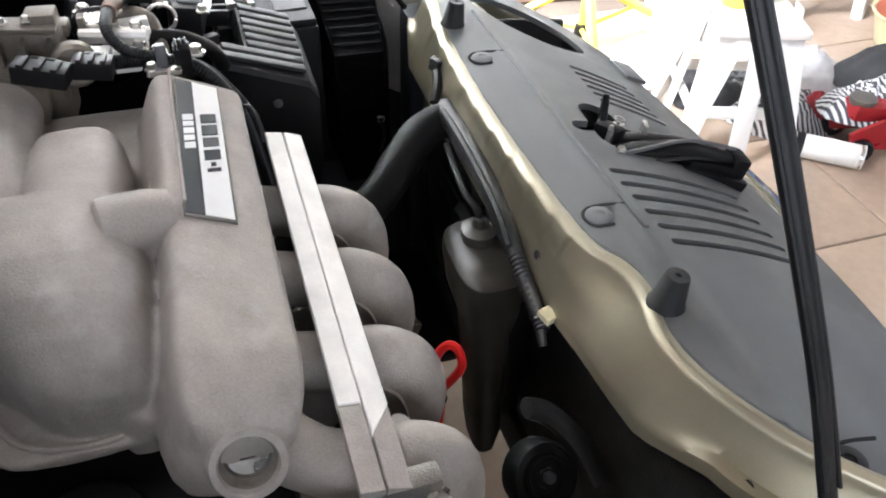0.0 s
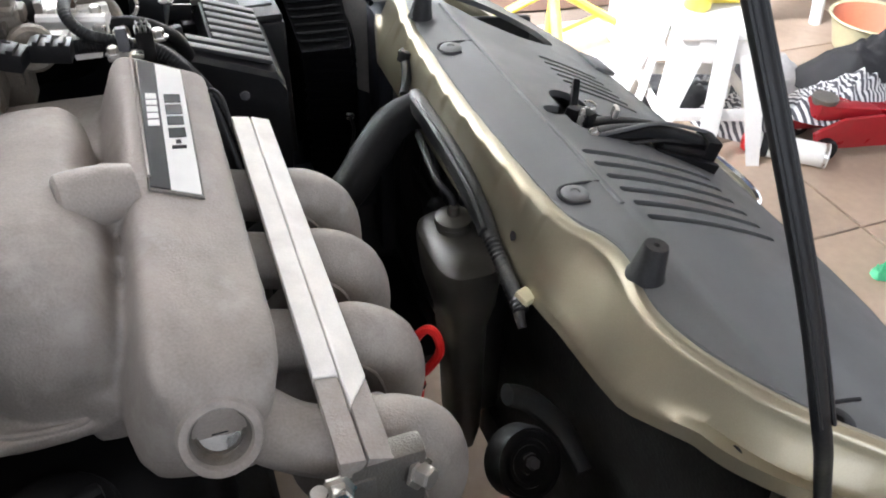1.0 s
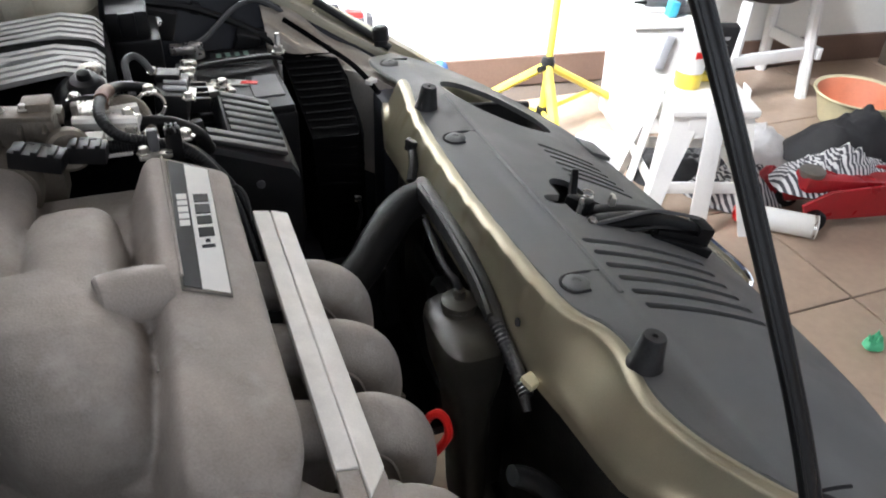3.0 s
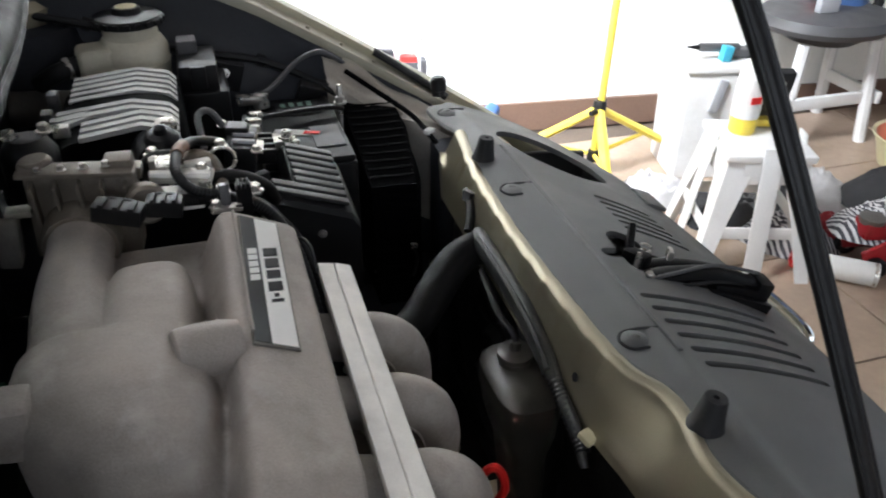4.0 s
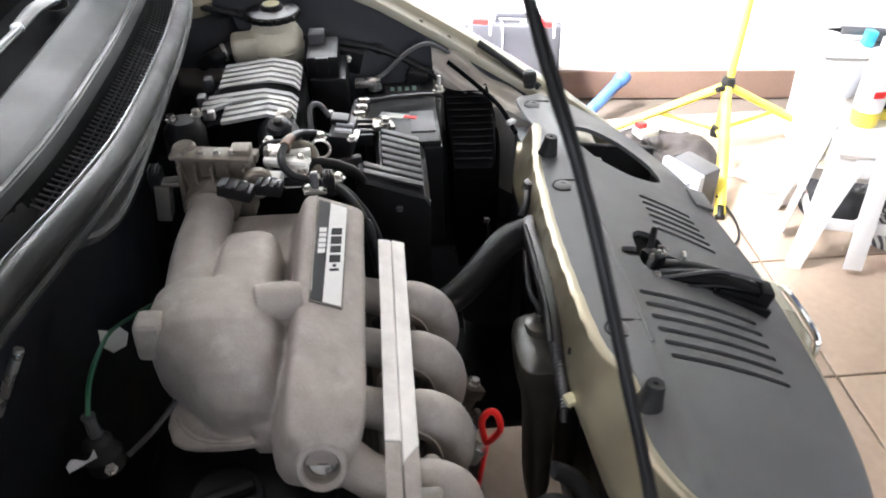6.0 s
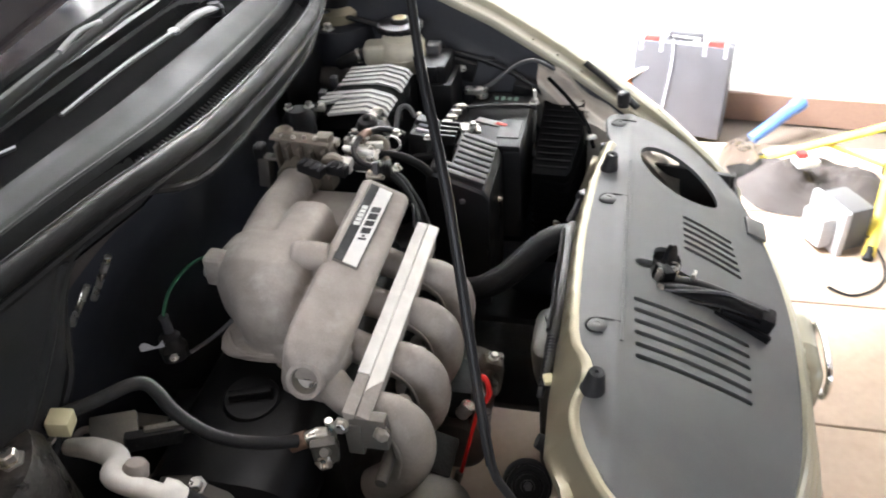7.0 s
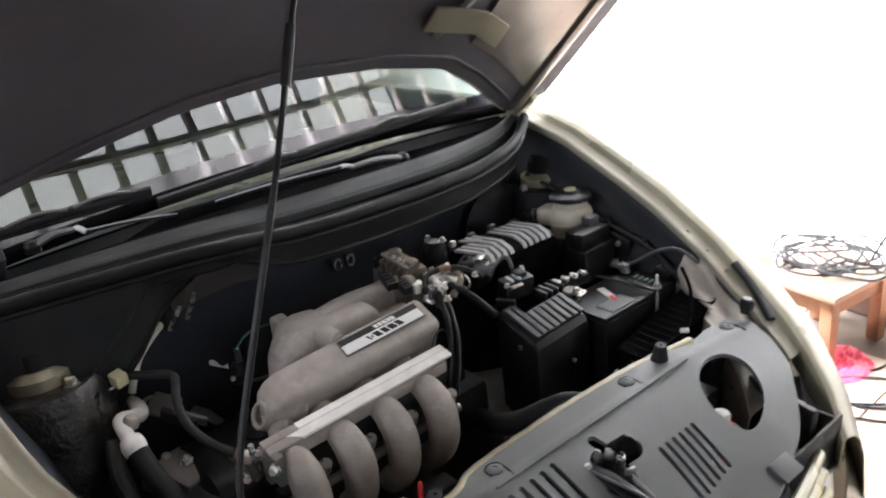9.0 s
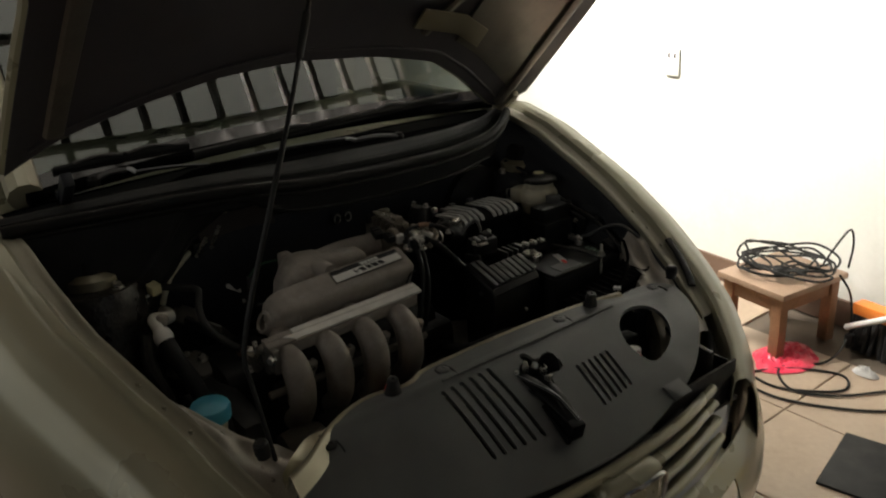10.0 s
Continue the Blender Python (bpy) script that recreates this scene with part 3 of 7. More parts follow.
part("cabin_back", box((-1.45, MID, 1.0), (0.1, 1.25, 1.0), 0.05), CLOTHD, car)
part("cabin_roof", box((-2.15, MID, 1.57), (1.75, 1.18, 0.05), 0.02), PAINT, car)
part("tub", box((-2.2, MID, 0.62), (3.3, 1.62, 0.72), 0.12, seg=4), PAINT, car, "champagne body sides")
for x in (-0.30, -2.85):
    for s in (-1, 1):
        w = part("wheel", lathe([(0.19, -0.09), (0.27, -0.095), (0.295, -0.06), (0.298, 0), (0.295, 0.06), (0.27, 0.095), (0.19, 0.09)], (x, MID + s * 0.745, 0.298), (0, 1, 0), 36), RUBBER, car, "black tyre on a steel rim")
        part("rim", lathe([(0.19, -0.07), (0.18, -0.05), (0.06, -0.06), (0.05, 0.06), (0.18, 0.05), (0.19, 0.07)], (x, MID + s * 0.745, 0.298), (0, 1, 0), 30), LIGHTGREY, w)


# bonnet
HOODBACK = [(0.0, -0.315), (0.07, -0.25), (0.17, -0.208), (0.28, -0.175), (0.40, -0.165), (0.55, -0.185), (0.68, -0.222), (0.78, -0.29), (0.88, -0.372), (0.94, -0.42), (1.0, -0.37)]


def bonnet(u, v, out=0.0):
    y0, y1 = -0.375, 0.955
    bx = lerp(u, HOODBACK)
    y = y0 + (y1 - y0) * u
    side = abs(u - 0.5) * 2
    length = 0.86 - 0.22 * side ** 2.5
    # narrower towards the free edge
    x = bx + (length + (-0.15 - bx)) * v
    y = MID + (y - MID) * ((1 - 0.12 * v - 0.05 * v * v) + (0.36 * max(0, v - 0.45) if u < 0.5 else -0.05 * v))
    crown = 0.05 * (1 - side ** 2) * 0.6
    return Vector((x, y, 1.098 + 0.84 * (x + 0.403) + crown * 0.8 - 0.03)) + Vector((-0.64, 0, 0.77)) * out


hood = part("bonnet", sheet(40, 30, lambda u, v: bonnet(u, v, 0.03), 0.002), PAINT, car, "raised champagne bonnet")
part("inner_panel", sheet(40, 30, lambda u, v: bonnet(u, v, 0.012 * math.sin(math.pi * min(1, max(0, (u - 0.10) / 0.8))) * math.sin(math.pi * min(1, v / 0.95))), 0.002), HOODIN, hood, "dark underside of the bonnet, lens haze put into its colour")
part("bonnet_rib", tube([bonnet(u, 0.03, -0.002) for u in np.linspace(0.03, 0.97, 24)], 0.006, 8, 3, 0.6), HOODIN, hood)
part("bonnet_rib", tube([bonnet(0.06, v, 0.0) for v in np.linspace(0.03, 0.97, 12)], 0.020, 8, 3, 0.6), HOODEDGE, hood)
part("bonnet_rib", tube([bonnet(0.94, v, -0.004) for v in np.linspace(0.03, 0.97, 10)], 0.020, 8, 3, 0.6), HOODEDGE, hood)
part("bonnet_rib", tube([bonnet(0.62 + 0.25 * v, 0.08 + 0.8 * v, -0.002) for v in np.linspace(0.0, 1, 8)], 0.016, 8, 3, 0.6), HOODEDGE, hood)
part("inner_frame", cut(sheet(20, 16, lambda u, v: bonnet(0.70 + 0.25 * u, 0.08 + 0.80 * v, -0.002), 0.004), []), HOODEDGE, hood, "painted inner frame, shading put into its brown")
part("bonnet_patch", sheet(12, 3, lambda u, v: bonnet(0.58 + 0.17 * u, 0.10 + 0.05 * v, -0.012), 0.004), BAYPAINT, hood, "pale beige patch under the bonnet")
part("bonnet_edge", tube([bonnet(1.0, v, 0.012) for v in np.linspace(0, 1, 10)], 0.011, 8, 3), PAINT, hood)
part("bonnet_edge", tube([bonnet(0.0, v, 0.012) for v in np.linspace(0, 1, 10)], 0.011, 8, 3), PAINT, hood)
part("bonnet_edge", tube([bonnet(u, 0.0, 0.010) for u in np.linspace(0, 1, 20)], 0.009, 8, 3), PAINT, hood)
# The near hinge takes the dark colour to put in its shade.
for y in (0.905, -0.265):
    part("hinge", join(box((-0.40, y, 1.075), (0.10, 0.022, 0.03), 0.004, (0, -35, 0)), rod((-0.43, y - 0.015, 1.06), (-0.43, y + 0.015, 1.06), 0.010)), BAYPAINT if y > 0 else SHADEPAINT, hood, "painted bonnet hinge")

# radiator support: the beige panel whose rolled rim runs along the bay
RIM = [(0.335, -0.185), (0.305, -0.135), (0.268, -0.09), (0.247, -0.058), (0.226, -0.012), (0.219, 0.033), (0.229, 0.085), (0.225, 0.115), (0.21, 0.15), (0.204, 0.24), (0.202, 0.377), (0.208, 0.506), (0.216, 0.58), (0.224, 0.63), (0.229, 0.665)]
rimc = curve([(x, y, 0) for x, y in RIM], 10)


def rim_x(y):
    return lerp(y, [(p.y, p.x) for p in rimc])


def support(u, v):
    y = -0.185 + 0.85 * u
    x = rim_x(y)
    k = (y / 0.047) % 1.0
    wave = (0.0020 * min(1, max(0, (k - 0.05) / 0.12)) * min(1, (1 - k) / 0.7)) if 0.16 < y < 0.59 else 0.0
    low = lerp(y, [(-0.2, 0.735), (-0.1, 0.722), (-0.055, 0.712), (-0.013, 0.697), (0.03, 0.692), (0.09, 0.690), (0.13, 0.683), (0.3, 0.680), (0.6, 0.69), (0.665, 0.715)])
    bx = lerp(y, [(-0.2, x - 0.02), (-0.06, 0.21), (0.0, 0.187), (0.1, 0.182), (0.6, 0.183), (0.67, 0.20)])
    prof = [(x + 0.03, 0.735), (x + 0.014, 0.7475), (x + 0.006 - 0.4 * wave, 0.757), (x - wave, 0.7585 - 0.3 * wave), (x - 0.006 - wave, 0.755 - 0.4 * wave), (x - 0.010 - wave, 0.747), (bx + (x - 0.012 - bx) * 0.55, 0.725), (bx + 0.002, low + 0.012), (bx, low), (bx + 0.01, low - 0.005)]
    k = v * (len(prof) - 1)
    i = min(int(k), len(prof) - 2)
    t = k - i
    return (prof[i][0] + (prof[i + 1][0] - prof[i][0]) * t, y, prof[i][1] + (prof[i + 1][1] - prof[i][1]) * t)


supp = part("radiator_support", sheet(340, 27, support, 0.0016), BAYPAINT, car, "beige painted front panel with a bright rolled rim", 50)
for y, dz, r in ((0.186, 0.0, 0.0045), (-0.079, -0.004, 0.006), (0.43, 0.0, 0.003)):
    q = Vector(support((y + 0.185) / 0.85, 0.70)) + V(-0.0015, 0, dz)
    part("punched_hole", lathe([(r, 0), (r, 0.001), (r * 0.6, 0.0012)], q, (-1, 0, 0.25), 14), INK, supp)
part("support_leg", box((0.235, -0.155, 0.44), (0.04, 0.05, 0.42), 0.008), SHADEPAINT, car)
part("support_leg", box((0.235, 0.72, 0.5), (0.05, 0.06, 0.42), 0.008), SHADEPAINT, car)
part("lower_crossmember", box((0.28, MID, 0.26), (0.07, 0.95, 0.07), 0.01), SHADEPAINT, car)

# front of the car below the cover: bumper skin, grille bars and badge mount
def bumper(u, v):
    y = MID + (u - 0.5) * 1.62
    s = abs(u - 0.5) * 2
    x = 0.545 - 0.30 * s ** 2.6
    z = 0.50 - 0.32 * v - 0.03 * s
    return (x + 0.05 * math.sin(math.pi * min(1, v * 1.3)) , y, z)


part("bumper_skin", cut(sheet(40, 12, bumper, 0.004), [box((0.58, MID, 0.40), (0.3, 0.7, 0.08), 0.0)]), PAINT, car, "champagne bumper skin")
part("grille_back", sheet(24, 6, lambda u, v: (0.50 - 0.16 * abs(2 * u - 1) ** 2.4 + 0.02 * v, MID + (u - 0.5) * 1.0, 0.620 - 0.15 * v - 0.02 * abs(2 * u - 1)), 0.004), GREYP, car, "dark grey grille backing")
grille = part("grille_frame", tube([(0.465, MID + 0.36, 0.612), (0.505, MID + 0.2, 0.622), (0.520, MID, 0.625), (0.505, MID - 0.2, 0.622), (0.450, MID - 0.37, 0.612)], 0.011, 10, 6), PAINT, car, "champagne grille top bar")
for i in range(4):
    part("grille_bar", tube([(0.470 + 0.010 * i, MID + 0.36, 0.582 - 0.035 * i), (0.515 + 0.010 * i, MID + 0.18, 0.590 - 0.035 * i), (0.528 + 0.010 * i, MID, 0.592 - 0.035 * i), (0.515 + 0.010 * i, MID - 0.18, 0.590 - 0.035 * i), (0.455 + 0.010 * i, MID - 0.37, 0.582 - 0.035 * i)], 0.013, 10, 5, 0.7), PAINT, grille)
part("badge_mount", box((0.530, MID + 0.02, 0.575), (0.06, 0.15, 0.09), 0.028, seg=4), PAINT, grille, "rounded champagne badge mount")
part("badge_ring", tube([(0.566, MID - 0.04, 0.602), (0.569, MID + 0.02, 0.608), (0.566, MID + 0.08, 0.602), (0.569, MID + 0.065, 0.548), (0.569, MID + 0.02, 0.542), (0.569, MID - 0.025, 0.548)], 0.005, 8, 6, closed=True), CHROME, grille, "chrome badge outline")

# radiator and fan, dark below the cover
part("radiator", box((0.275, 0.235, 0.48), (0.035, 0.85, 0.40), 0.004), GRIME, car)
part("upper_shield", box((0.38, 0.33, 0.60), (0.20, 0.60, 0.010), 0.003, (0, 12, 0)), GRIME, car)
# Boxing added under the cover's oval opening so that it stays dark inside.
part("opening_backing", join(box((0.365, 0.63, 0.565), (0.22, 0.26, 0.008), 0.002), box((0.462, 0.63, 0.608), (0.006, 0.26, 0.085), 0.002), box((0.36, 0.735, 0.612), (0.20, 0.006, 0.09), 0.002)), GRIME, car, "black boxing added to keep the cover's opening dark")
part("splash_guard", box((0.17, -0.06, 0.36), (0.20, 0.26, 0.02), 0.005), GRIME, car)
part("floor_pan", box((-0.66, MID, 0.17), (0.60, 1.2, 0.03), 0.01), GRIME, car)
part("exhaust_shield", box((-0.30, 0.08, 0.40), (0.12, 0.50, 0.02), 0.006, (0, 12, 0)), GRIME, car, "dark heat shield behind the engine")
part("undertray", box((-0.18, 0.86, 0.26), (0.60, 0.30, 0.02), 0.005), GRIME, car)
part("undertray", box((0.10, 0.68, 0.20), (0.36, 0.34, 0.02), 0.005), GRIME, car)
fan = part("fan_shroud", cut(box((0.232, 0.47, 0.50), (0.03, 0.36, 0.34), 0.008), [rod((0.2, 0.47, 0.5), (0.27, 0.47, 0.5), 0.14, n=32)]), BLACK, car)
part("fan_hub", lathe([(0.045, 0), (0.045, 0.02), (0.035, 0.03), (0.012, 0.032)], (0.245, 0.47, 0.5), (-1, 0, 0)), BLACK, fan)
for i in range(7):
    a = 2 * math.pi * i / 7
    part("fan_blade", box((0.235, 0.47 + 0.09 * math.cos(a), 0.5 + 0.09 * math.sin(a)), (0.006, 0.10, 0.035), 0.002, (math.degrees(a), 0, 0)), BLACK, fan)

# wipers


def wiper(label, pivot, hook, elbow, tip, blade0, blade1):
    """A parked wiper: pivot under its cap, arm head, a jog and the long arm, with its blade on the glass."""
    w = thing("wiper", label, "wiper", pivot, "wipers")
    p, h, e, t = Vector(pivot), Vector(hook), Vector(elbow), Vector(tip)
    part("pivot_cap", lathe([(0.013, 0), (0.014, 0.012), (0.009, 0.02)], p - V(0, 0, 0.010), (0, 0, 1), 16), BLACK, w)
    part("arm_head", tube([p, p.lerp(h, 0.5) + V(0, 0, 0.006), h], [0.011, 0.010, 0.008], 12, 6, 0.6), GREYP, w, "weathered grey arm head")
    part("arm_jog", tube([h + V(0.0, 0.004, 0.002), h.lerp(e, 0.5) + V(0, 0, 0.004), e], 0.0065, 10, 6, 0.6), LIGHTGREY, w, "pale grey jog of the arm")
    part("arm", tube([e, e.lerp(t, 0.5) + V(0, 0, 0.003), t], [0.006, 0.005, 0.0035], 10, 6, 0.6), BLACK, w)
    part("arm_edge", tube([e + V(0.004, 0, 0.004), e.lerp(t, 0.5) + V(0.004, 0, 0.0068), t + V(0.003, 0, 0.003)], 0.0013, 6, 6), LIGHTGREY, w, "pale grey edge of the arm")
    b0, b1 = Vector(blade0), Vector(blade1)
    part("blade", join(tube([b0, b0.lerp(b1, 0.5) + V(0, 0, 0.004), b1], 0.006, 8, 8, 1.6), tube([b0 - V(0, 0, 0.008), b1 - V(0, 0, 0.008)], 0.003, 6)), BLACK, w)
    for k in (0.3, 0.68):
        q = b0.lerp(b1, k) + V(0.002, 0, 0.010)
        d = (b1 - b0).normalized()
        part("blade_bridge", tube([q - d * 0.05, q + V(0, 0, 0.006), q + d * 0.05], 0.005, 8, 6, 0.7), GREYP, w)


wiper("black wiper arm with a bright edge, parked under the windscreen", (-0.417, 0.548, 1.034), (-0.412, 0.41, 1.048), (-0.392, 0.372, 1.062), (-0.383, 0.098, 1.072), (-0.485, 0.80, 1.098), (-0.452, 0.02, 1.082))
wiper("black wiper arm with a thin bright edge on the windscreen", (-0.452, -0.20, 1.07), (-0.455, -0.13, 1.078), (-0.440, -0.115, 1.072), (-0.398, 0.03, 1.066), (-0.478, 0.02, 1.10), (-0.47, -0.27, 1.10))
part("seal_groove", tube([Vector(p) + V(-0.004, 0, 0.0136) for p in SEAL], 0.0012, 6, 8), BLACK, car)

# bonnet stay
stay = thing("bonnet_stay", "long black steel rod propping the bonnet open", "bonnet stay", (0.236, -0.16, 0.66))
part("rod", tube([(0.235, -0.160, 0.680), (0.212, -0.161, 0.750), (0.176, -0.162, 0.838), (0.158, -0.160, 0.882), (0.142, -0.130, 0.958), (0.110, -0.058, 1.100), (0.080, -0.003, 1.200), (0.054, 0.060, 1.340), (0.024, 0.124, 1.48)], 0.0042, 12, 8), BLACK, stay)
for k in (-1, 1):
    part("rod_flute", tube([(0.158 + 0.0037 * k, -0.163, 0.884), (0.142 + 0.0037 * k, -0.133, 0.958), (0.110 + 0.0037 * k, -0.061, 1.100), (0.080 + 0.0037 * k, -0.006, 1.200)], 0.0011, 6, 8), BLACK, stay)
part("sleeve", tube([(0.058, 0.052, 1.322), (0.043, 0.083, 1.392)], 0.0070, 10, 4), RUBBER, stay, "black rubber grip sleeve")
part("pivot", rod((0.238, -0.178, 0.68), (0.236, -0.142, 0.68), 0.012), RUBBER, stay)

# ---- radiator cover ----


def cover_z(x, y):
    z = 0.757
    if x > 0.262:
        z -= 0.24 * (x - 0.262) + 0.80 * (x - 0.262) ** 2
    if 0.255 < x < 0.275:
        z += 0.002
    if y > 0.6:
        z -= 0.10 * (y - 0.6)
    if y < 0.04:
        z -= 0.05 * (0.04 - y) * min(1, max(0, (x - 0.25) / 0.1))
    # the pressed step that runs from the near stop towards the front
    s = (y - 0.045) + 0.35 * (x - 0.25)
    z -= 0.0025 / (1 + math.exp(s / 0.012)) * min(1, max(0, (x - 0.24) / 0.04))
    return z


OUTLINE = [(0.345, -0.185), (0.312, -0.13), (0.275, -0.086), (0.254, -0.055), (0.234, -0.01), (0.227, 0.035), (0.238, 0.085), (0.234, 0.118), (0.217, 0.152), (0.211, 0.24), (0.209, 0.377), (0.215, 0.506), (0.222, 0.58), (0.230, 0.63), (0.232, 0.68), (0.225, 0.72), (0.222, 0.79), (0.235, 0.81), (0.268, 0.812), (0.31, 0.80), (0.36, 0.765), (0.41, 0.70), (0.455, 0.62), (0.49, 0.50), (0.508, 0.378), (0.508, 0.25), (0.492, 0.10), (0.462, -0.01), (0.42, -0.10), (0.38, -0.16)]


def stadium(p, q, r, n=8):
    p, q = Vector(p), Vector(q)
    a = math.atan2(q.y - p.y, q.x - p.x)
    return [(q.x + r * math.cos(a - math.pi / 2 + math.pi * i / n), q.y + r * math.sin(a - math.pi / 2 + math.pi * i / n)) for i in range(n + 1)] + [(p.x + r * math.cos(a + math.pi / 2 + math.pi * i / n), p.y + r * math.sin(a + math.pi / 2 + math.pi * i / n)) for i in range(n + 1)]


def drop_to_cover(bm):
    for v in bm.verts:
        v.co.z += cover_z(v.co.x, v.co.y)
    return bm


def radiator_cover():
    cov = thing("radiator_cover", "matt dark grey plastic cover over the radiator, dusty, with slots", "radiator cover", (0.35, MID, 0.62))
    slab = box((0.36, 0.31, -0.004), (0.36, 1.04, 0.008), 0)
    bmesh.ops.subdivide_edges(slab, edges=[e for e in slab.edges if abs(e.verts[0].co.x - e.verts[1].co.x) > 0.1], cuts=44)
    bmesh.ops.subdivide_edges(slab, edges=[e for e in slab.edges if abs(e.verts[0].co.y - e.verts[1].co.y) > 0.5], cuts=110)
    low = Matrix.Translation((0, 0, -0.05))
    cutters = []
    for i in range(6):
        y = 0.243 - 0.0217 * i
        cutters.append(prism(stadium((0.285 + 0.001 * i, y), (0.435 - 0.001 * i, y - 0.006), 0.0042), 0.1, low))
        y = 0.483 - 0.0165 * i
        cutters.append(prism(stadium((0.357, y), (0.428 + 0.002 * i, y - 0.014), 0.0038), 0.1, low))
    hole = [(0.349 + (a - 0.349) * 1.10, 0.612 + (b - 0.612) * 1.14) for a, b in [(0.290, 0.648), (0.301, 0.674), (0.33, 0.68), (0.37, 0.655), (0.398, 0.61), (0.408, 0.57), (0.395, 0.553), (0.355, 0.550), (0.316, 0.575), (0.294, 0.612)]]
    cutters.append(prism([(p.x, p.y) for p in curve([(a, b, 0) for a, b in hole], 4, True)], 0.1, low))
    cutters.append(prism(stadium((0.324, 0.310), (0.328, 0.362), 0.0205), 0.1, low))
    cutters.append(prism(stadium((0.291, 0.327), (0.325, 0.332), 0.0098), 0.1, low))
    cutters.append(prism([(0.312, 0.281), (0.400, 0.279), (0.462, 0.274), (0.468, 0.300), (0.400, 0.322), (0.345, 0.338), (0.32, 0.33)], 0.1, low))
    plate = cut(slab, cutters, [prism([(p.x, p.y) for p in curve([(a, b, 0) for a, b in OUTLINE], 4, True)], 0.1, low)])
    drop_to_cover(plate)
    part("cover_plate", plate, PLASTIC, cov, smooth=40)
    rim = [(p.x, p.y) for p in curve([(a, b, 0) for a, b in OUTLINE], 4, True)]
    part("edge_fold", tube([(x, y, cover_z(x, y) - 0.004) for x, y in rim], 0.0042, 6, 1, closed=True), PLASTIC, cov)
    for x, y in ((0.238, 0.064), (0.232, 0.572)):
        z = cover_z(x, y)
        part("rubber_stop", lathe([(0.0160, -0.003), (0.0155, 0.001), (0.0140, 0.003), (0.0100, 0.0275), (0.0092, 0.0290), (0.0026, 0.0290), (0.0023, 0.026), (0.0, 0.026)], (x, y, z), (0.12, 0, 1), 24), RUBBER, cov, "tapered black rubber stop")
    for x, y, big in ((0.236, 0.176, 0), (0.236, 0.478, 0), (0.244, 0.765, 0), (0.287, -0.092, 1)):
        z = cover_z(x, y)
        clip = part("push_clip", lathe([(0.0125, -0.002), (0.0125, 0.0015), (0.0105, 0.003), (0.0045, 0.0034), (0.004, 0.0024), (0, 0.0024)], (x, y, z), (0, 0, 1), 24), BLACK if big else PLASTIC, cov, "round push clip")
        part("clip_groove", tube([(x + 0.030, y + 0.010, z + 0.0005), (x + 0.010, y + 0.0135, z + 0.0005), (x - 0.008, y + 0.012, z + 0.0005), (x - 0.0145, y, z + 0.0005), (x - 0.008, y - 0.012, z + 0.0005), (x + 0.008, y - 0.0135, z + 0.0005)], 0.0016, 6, 6), INK, clip)
    # ribs and a pressed front lip
    part("cover_ridge", tube([(0.268, y, cover_z(0.268, y) + 0.0005) for y in np.linspace(0.15, 0.60, 14)], 0.0028, 6, 3, 0.8), PLASTIC, cov)
    x, y = 0.478, 0.545
    part("front_tab", box((x, y, cover_z(x, y) + 0.003), (0.035, 0.05, 0.006), 0.002, (0, 24, 0)), PLASTIC, cov)


radiator_cover()


